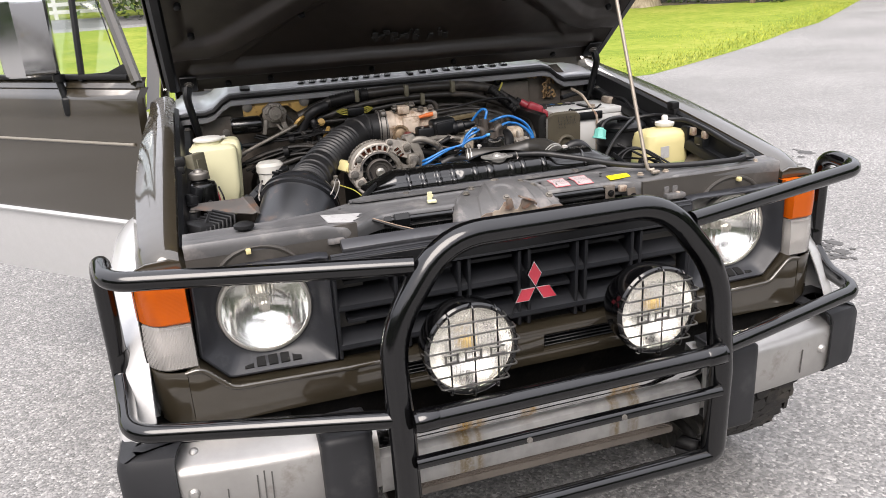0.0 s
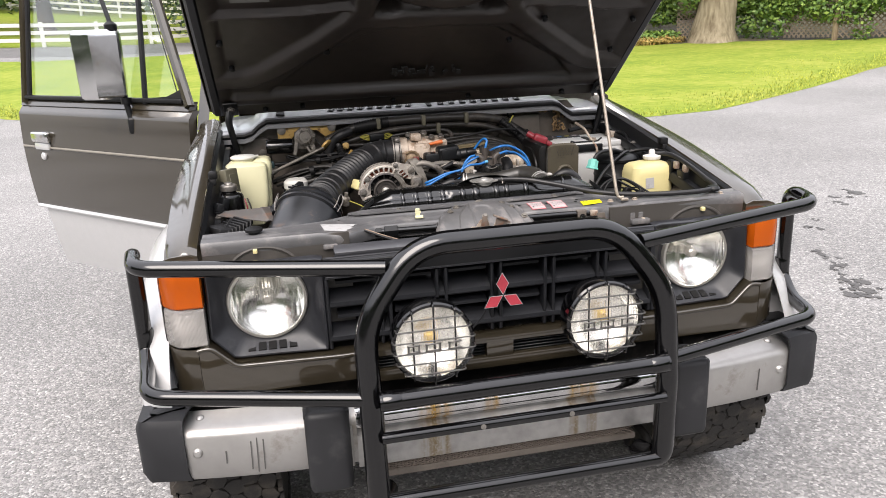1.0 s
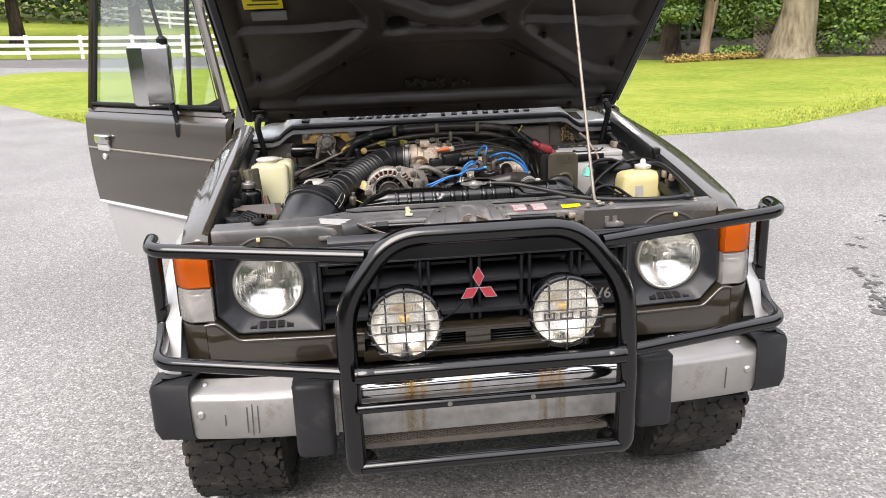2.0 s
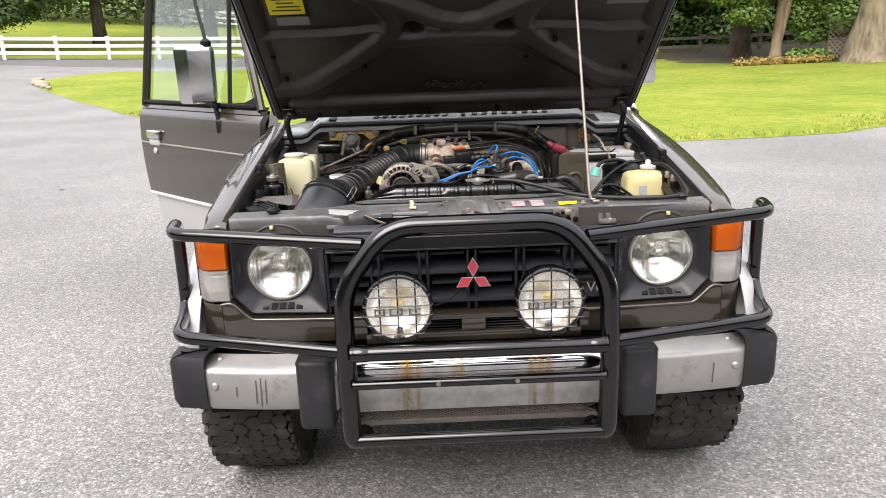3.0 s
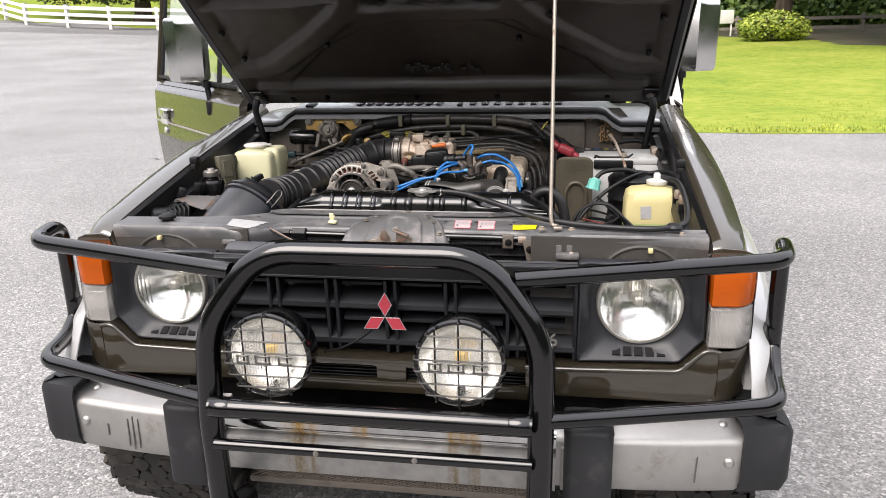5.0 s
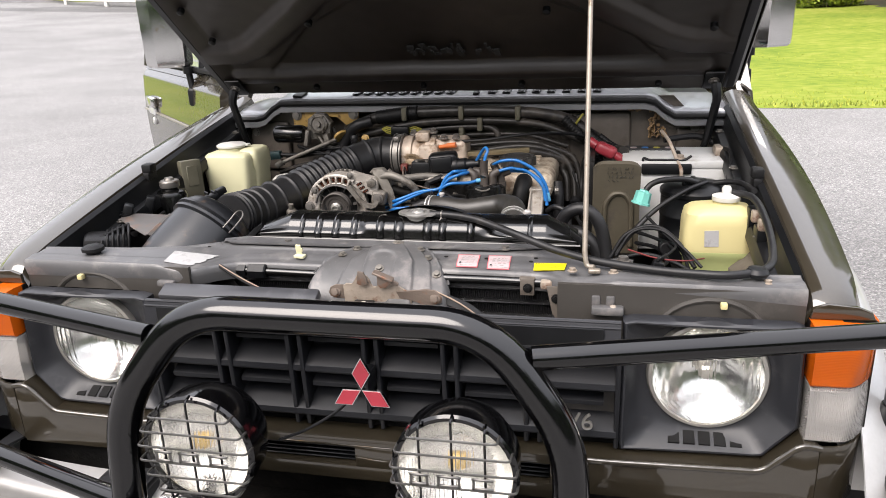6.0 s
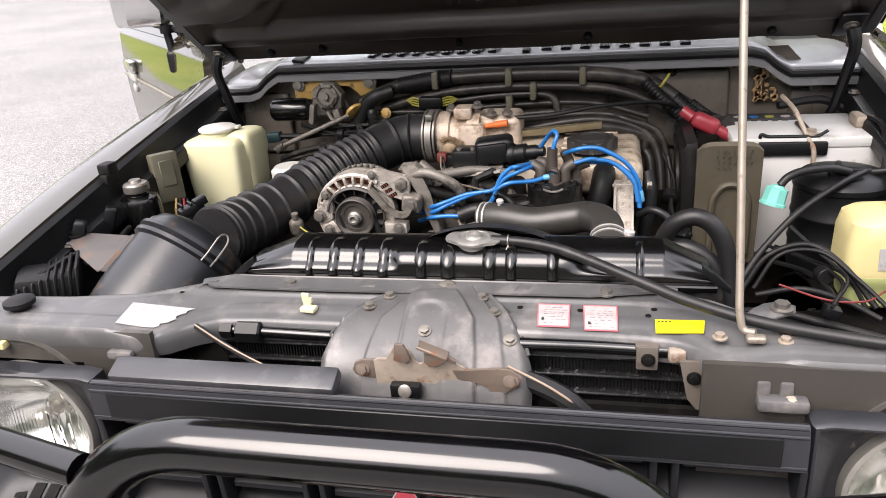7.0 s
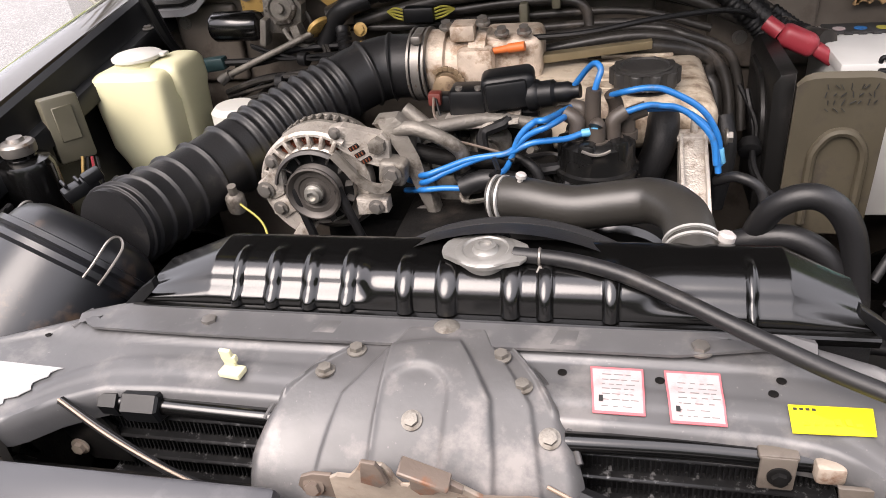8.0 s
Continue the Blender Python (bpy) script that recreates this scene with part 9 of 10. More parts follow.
# battery, shield, canister
bm = B()
box(bm, (0.545, 0.775, 0.885), (0.255, 0.175, 0.20), 0.006, 2)
BAT = part("battery", bm, BATT_W, car, "white-cased battery with clamp")
bm = B()
box(bm, (0.545, 0.775, 0.993), (0.258, 0.178, 0.018), 0.004, 2)
part("battery_lid", bm, BATT_W, BAT)
bm = B()
box(bm, (0.515, 0.690, 0.984), (0.112, 0.022, 0.024), 0.003, 2)
tube(bm, rounded([(0.462, 0.690, 0.998), (0.462, 0.690, 1.010), (0.474, 0.690, 1.004), (0.556, 0.690, 1.004), (0.570, 0.690, 1.014)], 0.006), 0.0030, 8)
box(bm, (0.545, 0.74, 1.004), (0.016, 0.10, 0.006), 0.002)
part("hold_down", bm, PLASTIC, BAT)
bm = B()
tube(bm, rounded([(0.548, 0.674, 0.86), (0.548, 0.674, 0.985), (0.540, 0.690, 1.0), (0.520, 0.72, 1.045), (0.505, 0.76, 1.06)], 0.012), 0.0042, 8)
bolt(bm, (0.545, 0.70, 1.005), r=0.009, h=0.01)
part("clamp_bolt", bm, RUST, BAT)
bm = B()
for k in range(6):
    box(bm, (0.436 + 0.018 * k, 0.826, 1.003), (0.011, 0.028, 0.004), 0.001, 1)
part("lid_print", bm, INK, BAT, split=True)
bm = B()
box(bm, (0.487, 0.838, 1.0035), (0.120, 0.044, 0.004), 0.001, 1)
part("lid_strip", bm, INK, BAT, "dark printed strip")
for k in range(4):
    bm = B()
    lathe(bm, (0.445 + 0.028 * k, 0.832, 1.0055), (0, 0, 1), [(0.0085, 0), (0.0085, 0.001), (0, 0.001)], 16)
    part("lid_mark", bm, (PAPER, BLUE, WIRE_Y)[k % 3], BAT)
bm = B()
box(bm, (0.645, 0.77, 1.012), (0.035, 0.05, 0.022), 0.006, 2)
part("terminal_clamp", bm, RUST, BAT)
bm = B()
box(bm, (0.378, 0.760, 1.013), (0.052, 0.032, 0.030), 0.011, 4, (0, 24, -8))
box(bm, (0.412, 0.757, 0.994), (0.036, 0.024, 0.018), 0.007, 3, (0, 34, -8))
box(bm, (0.428, 0.752, 0.983), (0.020, 0.014, 0.008), 0.003, 2, (0, 10, -8))
tube(bm, [(0.356, 0.765, 1.022), (0.338, 0.775, 1.034)], 0.011, 12)
part("terminal_boot", bm, RED_PL, BAT, "red battery terminal boot")
bm = B()
tube(bm, curve([(0.645, 0.77, 1.018), (0.655, 0.70, 1.02), (0.645, 0.63, 0.99), (0.635, 0.60, 0.95)], 6), 0.005, 8)
tube(bm, curve([(0.52, 0.86, 1.02), (0.60, 0.88, 1.025), (0.66, 0.87, 1.0)], 6), 0.008, 8)
part("battery_cable", bm, RUBBER, BAT, split=True)

bm = B()
rows = []
for k in range(13):
    u = k / 12
    x = 0.350 + 0.105 * u
    rows.append([(x, 0.612, 0.80), (x, 0.608, 0.88), (x, 0.606, 0.96), (x, 0.606, 1.012 - 0.010 * (2 * u - 1) ** 6), (x, 0.612, 1.018 - 0.014 * (2 * u - 1) ** 6)])
loft(bm, rows)
thicken(bm, 0.003)
SH = part("heat_shield", bm, SHIELD, car, "olive-brown pressed heat shield with scrawled marks")
bm = B()
tube(bm, rounded([(0.378, 0.605, 0.82), (0.378, 0.605, 0.92), (0.395, 0.605, 0.945), (0.42, 0.605, 0.945), (0.437, 0.605, 0.92), (0.437, 0.605, 0.82)], 0.012), 0.006, 8)
part("pressed_rib", bm, SHIELD, SH, split=True)
bm = B()
rr = random.Random(3)
for k in range(24):
    box(bm, (0.385 + 0.0085 * (k % 7) + rr.uniform(-0.003, 0.003), 0.6035, 1.002 - 0.0095 * (k // 7)), (0.0007, 0.0016, rr.uniform(0.004, 0.008)), 0, 1, (0, rr.uniform(-60, 60), 0))
part("scrawl", bm, INK, SH)
# side sheet in black: the shadow beside the shield is put into its colour
bm = B()
prism(bm, [(0.330, 0.80), (0.326, 1.0), (0.334, 1.012), (0.352, 1.015), (0.352, 0.80)], xz, 0.62, 0.80, 0.004)
tube(bm, rounded([(0.327, 0.64, 0.82), (0.325, 0.64, 0.95), (0.325, 0.68, 0.99), (0.327, 0.76, 0.99)], 0.02), 0.006, 8)
part("shield_side", bm, BAY_BLACK, SH, "sheet on the shield's side, blackened for the shadow there")

bm = B()
lathe(bm, (0.565, 0.562, 0.82), (0, 0, 1), [(0.066, 0), (0.069, 0.008), (0.069, 0.046), (0.0705, 0.048), (0.0705, 0.052), (0.069, 0.054), (0.069, 0.092), (0.0705, 0.094), (0.0705, 0.098), (0.069, 0.100), (0.069, 0.138), (0.0715, 0.141), (0.0715, 0.149), (0.068, 0.153), (0.060, 0.160), (0.040, 0.164), (0, 0.165)], 44)
CAN = part("vapour_canister", bm, PLASTIC, car, "black ribbed vapour canister")
bm = B()
for x, y, rz in ((0.552, 0.535, 20), (0.585, 0.548, -15), (0.560, 0.575, 70)):
    box(bm, (x, y, 0.986), (0.034, 0.010, 0.010), 0.003, 2, (0, 0, rz))
part("canister_port", bm, PLASTIC, CAN, split=True)
bm = B()
tube(bm, curve([(0.566, 0.53, 0.990), (0.535, 0.52, 0.999), (0.495, 0.505, 1.000), (0.472, 0.495, 0.994), (0.460, 0.490, 0.982)], 6), 0.0062, 10)
tube(bm, curve([(0.585, 0.525, 0.992), (0.54, 0.49, 0.982), (0.48, 0.455, 0.950), (0.43, 0.42, 0.905), (0.40, 0.39, 0.872)], 6), 0.0050, 10)
tube(bm, curve([(0.60, 0.545, 0.985), (0.63, 0.53, 0.992), (0.652, 0.50, 0.995), (0.660, 0.42, 1.0)], 6), 0.0058, 10)
part("canister_hose", bm, HOSE, CAN, split=True)
bm = B()
lathe(bm, (0.454, 0.487, 0.967), (-0.25, -0.15, -1), [(0.009, -0.016), (0.010, -0.013), (0.0165, -0.011), (0.0175, 0.010), (0.020, 0.011), (0.020, 0.015), (0.009, 0.016), (0, 0.016)], 8)
part("check_valve", bm, TEAL, CAN, "teal plastic check valve")
# heater hoses on the battery side of the engine
for pts, r in (([(0.285, 0.43, 0.86), (0.287, 0.41, 0.92), (0.305, 0.40, 0.955), (0.335, 0.395, 0.965), (0.362, 0.39, 0.945), (0.378, 0.385, 0.90), (0.39, 0.37, 0.80), (0.395, 0.36, 0.72)], 0.0132),
               ([(0.24, 0.42, 0.88), (0.275, 0.41, 0.905), (0.32, 0.40, 0.915), (0.355, 0.39, 0.895), (0.37, 0.385, 0.85), (0.375, 0.38, 0.75)], 0.0132),
               ([(0.255, 0.50, 0.93), (0.275, 0.48, 0.945), (0.30, 0.47, 0.93), (0.305, 0.46, 0.88)], 0.006)):
    bm = B()
    tube(bm, curve(pts, 8), r, 14)
    part("heater_hose", bm, HOSE, car, "dusty black heater hose")
for pts, r_ in (([(0.40, 0.30, 0.90), (0.43, 0.31, 0.945), (0.48, 0.31, 0.95), (0.52, 0.28, 0.925), (0.55, 0.25, 0.90)], 0.003),
                ([(0.39, 0.32, 0.89), (0.42, 0.33, 0.935), (0.47, 0.335, 0.95), (0.51, 0.31, 0.93), (0.54, 0.26, 0.895)], 0.004),
                ([(0.40, 0.28, 0.90), (0.45, 0.27, 0.915), (0.50, 0.26, 0.905), (0.54, 0.24, 0.89)], 0.004),
                ([(0.46, 0.40, 0.95), (0.49, 0.35, 0.93), (0.52, 0.31, 0.91), (0.53, 0.26, 0.89)], 0.0032),
                ([(0.36, 0.27, 0.88), (0.42, 0.24, 0.895), (0.48, 0.22, 0.89), (0.55, 0.20, 0.88)], 0.0055)):
    bm = B()
    tube(bm, curve(pts, 8), r_, 10)
    part("harness_lead", bm, RUBBER, car)
bm = B()
box(bm, (0.51, 0.26, 0.80), (0.26, 0.30, 0.03), 0.01, 2)
part("wheel_arch_shelf", bm, BAY_BLACK, car)
bm = B()
tube(bm, curve([(0.42, 0.25, 0.93), (0.47, 0.22, 0.925), (0.52, 0.24, 0.915), (0.56, 0.30, 0.90)], 6), 0.0014, 6)
part("red_wire", bm, mat("dull_red_wire", (0.1452, 0.0198, 0.0198), 0.5), car)
bm = B()
prism(bm, [(0.362, 0.160), (0.395, 0.158), (0.425, 0.176), (0.428, 0.192), (0.412, 0.203), (0.392, 0.196), (0.378, 0.180)], xy, 0.926, 0.931, 0.002)
mb = part("mount_plate", bm, BAY, car)
bm = B()
bolt(bm, (0.41, 0.18, 0.931), r=0.009, h=0.010)
part("bolt", bm, ZINC, mb)
bm = B()
box(bm, (0.655, 0.30, 0.95), (0.022, 0.04, 0.03), 0.004, 2)
box(bm, (0.65, 0.36, 0.96), (0.02, 0.03, 0.05), 0.004, 2)
lathe(bm, (0.605, 0.062, 0.958), (0, 0, 1), [(0.017, 0), (0.018, 0.005), (0.013, 0.011), (0, 0.012)], 20)
part("relay_bracket", bm, PLASTIC, car, split=True)
bm = B()
for x, y, z in ((0.648, 0.33, 0.975), (0.652, 0.285, 0.972)):
    box(bm, (x, y, z), (0.014, 0.016, 0.022), 0.003)
part("relay_terminal", bm, RUST, car, split=True)


# ---- fine leads, ties and plugs ----
LOOMS = [
    ([(-0.46, 0.87, 1.00), (-0.40, 0.85, 0.985), (-0.33, 0.83, 0.985), (-0.26, 0.80, 0.995), (-0.22, 0.78, 0.99)], 0.004, RUBBER, 3),
    ([(-0.50, 0.82, 0.93), (-0.43, 0.80, 0.955), (-0.35, 0.79, 0.965), (-0.28, 0.77, 0.955)], 0.0055, DUSTY, 4),
    ([(-0.36, 0.88, 1.045), (-0.33, 0.86, 1.0), (-0.31, 0.82, 0.96), (-0.30, 0.78, 0.93)], 0.004, DUSTY, 2),
    ([(-0.09, 0.60, 0.99), (-0.05, 0.63, 0.995), (0.0, 0.64, 0.992), (0.05, 0.62, 0.985), (0.08, 0.58, 0.975)], 0.0035, RUBBER, 3),
    ([(-0.10, 0.53, 0.975), (-0.05, 0.50, 0.96), (0.0, 0.47, 0.955), (0.04, 0.45, 0.945)], 0.003, RUBBER, 4),
    ([(0.30, 0.70, 0.97), (0.31, 0.66, 0.93), (0.31, 0.60, 0.90), (0.33, 0.54, 0.88)], 0.005, RUBBER, 2),
    ([(-0.62, 0.40, 0.93), (-0.61, 0.33, 0.925), (-0.62, 0.26, 0.93), (-0.63, 0.18, 0.935)], 0.005, RUBBER, 2),
    ([(0.44, 0.42, 0.90), (0.48, 0.36, 0.91), (0.50, 0.28, 0.915), (0.47, 0.20, 0.92)], 0.004, RUBBER, 3),
]
rr = random.Random(14)
for pts, r_, m_, n_ in LOOMS:
    for k in range(n_):
        bm = B()
        off = Vector((rr.uniform(-1, 1), rr.uniform(-1, 1), rr.uniform(-1, 1))) * r_ * 2.2
        tube(bm, curve([Vector(p) + off + Vector((rr.uniform(-1, 1), rr.uniform(-1, 1), rr.uniform(-1, 1))) * 0.006 for p in pts], 6), r_ * rr.uniform(0.4, 1.0), 7)
        part("harness_lead", bm, m_, car)
    bm = B()
    p, q = Vector(pts[1]), Vector(pts[2])
    lathe(bm, (p + q) / 2, q - p, [(r_ * 2.6, -0.008), (r_ * 2.9, -0.007), (r_ * 2.9, 0.007), (r_ * 2.6, 0.008)], 12)
    part("tie_band", bm, RUBBER, car)
    bm = B()
    box(bm, Vector(pts[-1]), (0.020, 0.016, 0.014), 0.003, 2, (rr.uniform(-30, 30), rr.uniform(-30, 30), rr.uniform(0, 90)))
    part("harness_plug", bm, PLASTIC, car)


# ---- ground, lawn and distance ----
def land(x, y):
    """Height of the ground: level round the car, rising gently in the distance."""
    r = math.hypot(x, y)
    if r < 9 or y < 0:
        return 0.0
    side = 0.021 * max(0.0, min(60, -x - 10)) * min(1, y / 10)
    near = 0.00117 * (min(r, 35) - 9) ** 2 + side
    return near + 0.06 * max(0, min(r, 47) - 35) + 0.13 * max(0, min(r, 90) - 47)


def radial_sheet(bm, r0, r1, n, seg, dz=0.0):
    rings = []
    for i in range(n + 1):
        r = r0 * (r1 / r0) ** (i / n)
        rings.append([bm.verts.new((r * math.cos(2 * math.pi * k / seg), r * math.sin(2 * math.pi * k / seg), land(r * math.cos(2 * math.pi * k / seg), r * math.sin(2 * math.pi * k / seg)) + dz)) for k in range(seg)])
    bm.faces.new(rings[0])
    for a, b in zip(rings, rings[1:]):
        for k in range(seg):
            bm.faces.new((a[k], b[k], b[(k + 1) % seg], a[(k + 1) % seg]))


bm = B()
radial_sheet(bm, 2.0, 900, 90, 160)
g = obj("ground", bm, ASPHALT, at=(0, 0, 0))
tagged(g, "light grey worn asphalt driveway with coarse aggregate", "driveway", kind="structure")


def lawn_sheet(name, outline, material, label, inside_step=1.0, dz=0.035):
    """Grass filling an outline, laid over the ground, with a slightly ragged edge."""
    bm = B()
    pts = []
    for i in range(len(outline)):
        a, b = Vector((*outline[i], 0)), Vector((*outline[(i + 1) % len(outline)], 0))
        n = max(1, int((b - a).length / inside_step))
        for k in range(n):
            p = a.lerp(b, k / n)
            w = 0.08 * noise.noise(p * 1.7)
            pts.append(p + Vector((w, w, 0)))
    vs = [bm.verts.new(p) for p in pts]
    f = bm.faces.new(vs)
    bmesh.ops.triangulate(bm, faces=[f])
    for _ in range(3):
        long_e = [e for e in bm.edges if e.calc_length() > 2.2 and not e.is_boundary]
        if not long_e:
            break
        bmesh.ops.subdivide_edges(bm, edges=long_e, cuts=1)
        bmesh.ops.triangulate(bm, faces=[q for q in bm.faces if len(q.verts) > 3])
    for v in bm.verts:
        v.co.z = land(v.co.x, v.co.y) + (0.004 if v.is_boundary else dz + 0.02 * noise.noise(v.co * 0.8))
    o = obj(name, bm, material, at=(0, 0, 0), sharp=180)
    return tagged(o, label, "lawn", kind="structure")


LAWN = [(70, 58), (40, 34), (26, 22.8), (19.0, 17.8), (14.05, 14.0), (12.2, 12.9), (10.7, 11.8), (9.1, 10.7), (7.15, 9.45), (6.0, 8.75), (4.9, 8.55), (3.9, 8.50), (2.9, 8.41), (1.5, 8.6), (-1.0, 9.8), (-3.6, 12.0), (-5.75, 14.2), (-7.57, 16.6), (-8.65, 18.2), (-10.2, 20.3), (-12.1, 22.8), (-13.8, 25.1), (-14.7, 27.2), (-14.9, 29.0), (-14.3, 31.4), (-13.2, 32.3), (-6, 33.2), (0, 34.6), (6, 36.5), (30, 48), (60, 75)]
lawn_sheet("lawn", LAWN, GRASS, "bright yellow-green mown lawn beside the driveway")
lawn_sheet("side_lawn", [(-6.6, 4.6), (-8.2, 6.2), (-16, 12.6), (-45, 35), (-58, 27), (-30, 14.5), (-9, 5.0)], GRASS, "mown lawn on the door's side of the driveway", 2.0)
VERGE = [(-80, 37.0), (-40, 38.0), (-24, 38.9), (-10, 40.6), (6, 42), (14, 41), (34, 52), (60, 78), (40, 110), (-60, 110), (-90, 60)]
ROAD = [(-80, 26), (-40, 31), (-25.6, 33.3), (-19.8, 34.6), (-13.9, 34.3), (-6, 34.8), (0, 36.0), (8, 38.0), (8, 43), (-2, 42), (-15, 40.2), (-24, 39.0), (-40, 38.2), (-80, 37.4)]
o = lawn_sheet("road", ROAD, asphalt_mat("smooth_road_asphalt", 0.62), "darker smooth asphalt road before the white fence", 2.0, 0.012)
o["category"] = "road"
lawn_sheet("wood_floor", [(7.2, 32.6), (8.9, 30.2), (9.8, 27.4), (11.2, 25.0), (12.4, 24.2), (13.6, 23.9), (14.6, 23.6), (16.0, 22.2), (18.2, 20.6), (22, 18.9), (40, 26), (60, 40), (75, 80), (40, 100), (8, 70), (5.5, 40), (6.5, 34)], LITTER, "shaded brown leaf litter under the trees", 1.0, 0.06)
lawn_sheet("verge", VERGE, GRASS, "rough grass bank behind the white fence", 3.0)

# grass tufts along the near edge of the lawn and over it
rr = random.Random(5)
verts, faces = [], []


def blade(x, y, h, w):
    z = land(x, y) + 0.02
    a = rr.uniform(0, math.pi)
    dx, dy = math.cos(a) * w, math.sin(a) * w
    lx, ly = rr.uniform(-0.5, 0.5) * h, rr.uniform(-0.5, 0.5) * h
    i = len(verts)
    verts.extend([(x - dx, y - dy, z), (x + dx, y + dy, z), (x + lx, y + ly, z + h)])
    faces.append((i, i + 1, i + 2))


EDGE = LAWN[3:18]
for a, b in zip(EDGE, EDGE[1:]):
    L = math.hypot(b[0] - a[0], b[1] - a[1])
    for k in range(int(L * 260)):
        t = rr.random()
        off = abs(rr.gauss(0, 0.5))
        nx, ny = (b[1] - a[1]) / L, -(b[0] - a[0]) / L
        blade(a[0] + (b[0] - a[0]) * t + nx * off, a[1] + (b[1] - a[1]) * t + ny * off, rr.uniform(0.02, 0.055), 0.012)
for k in range(26000):
    y = 9.4 + 18 * rr.random() ** 1.6
    x = rr.uniform(1.0, 6.0 + y * 0.62)
    if y > 9.6 + max(0, x - 6) * 0.78:
        blade(x, y, rr.uniform(0.015, 0.035), 0.010)
me = bpy.data.meshes.new("grass_tufts")
me.from_pydata(verts, [], faces)
me.materials.append(mat("grass_blades", (0.248, 0.2914, 0.0372), 0.8, 0, 0.2, 2, island=0.4))
tagged(new("grass_tufts", me), "short bright grass blades of the lawn", "grass", kind="stuff")

# edging stones at the lawn's tip
for k, (x, y, s) in enumerate(((-13.75, 25.35, 0.26), (-14.25, 26.0, 0.20), (-13.35, 24.75, 0.14), (-14.65, 26.8, 0.17), (-12.9, 24.1, 0.10), (-14.85, 27.6, 0.13))):
    bm = B()
    bmesh.ops.create_icosphere(bm, subdivisions=3, radius=s)
    for v in bm.verts:
        v.co *= 1 + 0.25 * noise.noise(v.co * 3 + Vector((k * 7, 0, 0)))
        v.co.z *= 0.6
    bmesh.ops.translate(bm, verts=bm.verts, vec=(x, y, land(x, y) + 0.08))
    thing("edging_stone", bm, STONE, "pale rough stone at the lawn's tip", "stone", "edging stones")

# damp spots on the asphalt
rr = random.Random(12)
for k, (x, y, w) in enumerate(((2.33, 1.40, 0.11), (2.33, 1.47, 0.11), (2.41, 1.59, 0.09), (2.44, 1.69, 0.04), (2.46, 1.76, 0.04), (2.53, 1.85, 0.07), (2.58, 1.97, 0.05), (2.61, 2.10, 0.07), (2.91, 2.56, 0.07), (3.07, 2.71, 0.04), (3.50, 3.08, 0.08), (3.66, 3.27, 0.07), (3.86, 3.32, 0.14), (-4.28, 6.31, 0.07))):
    bm = B()
    for j in range(9):
        cx, cy = x + rr.gauss(0, 0.42 * w), y + rr.gauss(0, 0.42 * w)
        rad = w * (0.34 if j < 2 else rr.uniform(0.06, 0.20))
        n = 18
        vs = []
        for i in range(n):
            a = 2 * math.pi * i / n
            q = rad * (1 + 0.9 * noise.noise(Vector((1.6 * math.cos(a), 1.6 * math.sin(a), k * 3.1 + j * 1.7))))
            vs.append(bm.verts.new((cx + q * math.cos(a), cy + q * math.sin(a), 0.0003 * j)))
        bm.faces.new(vs)
    o = obj("asphalt_stain", bm, OILSTAIN)
    o.location.z = 0.004
    tagged(o, "dark damp stain on the asphalt", "stain", "stains on the driveway", "structure")


# ---- plants ----
def leaf_cloud(clumps, size, count, seed, flat=0.0):
    """Leaves scattered round clump centres (x, y, z, rx, ry, rz), denser near their skins."""
    r = random.Random(seed)
    vs, fs = [], []
    tot = sum((c[3] * c[4] * c[5]) ** (2 / 3) for c in clumps)
    for c in clumps:
        n = int(count * (c[3] * c[4] * c[5]) ** (2 / 3) / tot)
        for _ in range(n):
            d = Vector((r.gauss(0, 1), r.gauss(0, 1), r.gauss(0, 1))).normalized()
            q = (0.45 + 0.6 * r.random() ** 0.6) * (1 + 0.25 * noise.noise(d * 2.3 + Vector(c[:3])))
            p = Vector((c[0] + d.x * c[3] * q, c[1] + d.y * c[4] * q, c[2] + d.z * c[5] * q))
            a = Vector((r.gauss(0, 1), r.gauss(0, 1), r.gauss(0, 0.6))).normalized()
            b = a.cross(d if abs(a.dot(d)) < 0.95 else Vector((0, 0, 1))).normalized()
            s = size * r.uniform(0.6, 1.4)
            i = len(vs)
            vs.extend([p - a * s, p + b * s * 0.55, p + a * s, p - b * s * 0.55])
            fs.append((i, i + 1, i + 2, i + 3))
    return vs, fs


def leaf_object(name, clumps, size, count, seed, material):
    vs, fs = leaf_cloud(clumps, size, count, seed)
    me = bpy.data.meshes.new(name)
    me.from_pydata(vs, [], fs)
    me.materials.append(material)
    return new(name, me)


def trunk_bm(bm, base, top, r0, r1, flare=1.5, bend=0.15, seg=14, seed=0):
    base, top = Vector(base), Vector(top)
    n = 12
    pts = []
    for k in range(n + 1):
        t = k / n
        p = base.lerp(top, t)
        p += Vector((noise.noise(Vector((seed, t * 2, 0))), noise.noise(Vector((seed, t * 2, 5))), 0)) * bend * t
        pts.append(p)
    i0 = len(bm.verts)
    tube(bm, pts, lambda t: (r0 * (1 - t) + r1 * t) * (1 + (flare - 1) * math.exp(-t * 12)), seg)
    bm.verts.ensure_lookup_table()
    for v in bm.verts[i0:]:
        d = noise.noise(Vector((v.co.x * 2.2, v.co.y * 2.2, v.co.z * 0.5 + seed)))
        ax = base.lerp(top, (v.co.z - base.z) / max(0.1, top.z - base.z))
        v.co += (v.co - Vector((ax.x, ax.y, v.co.z))) * 0.22 * d


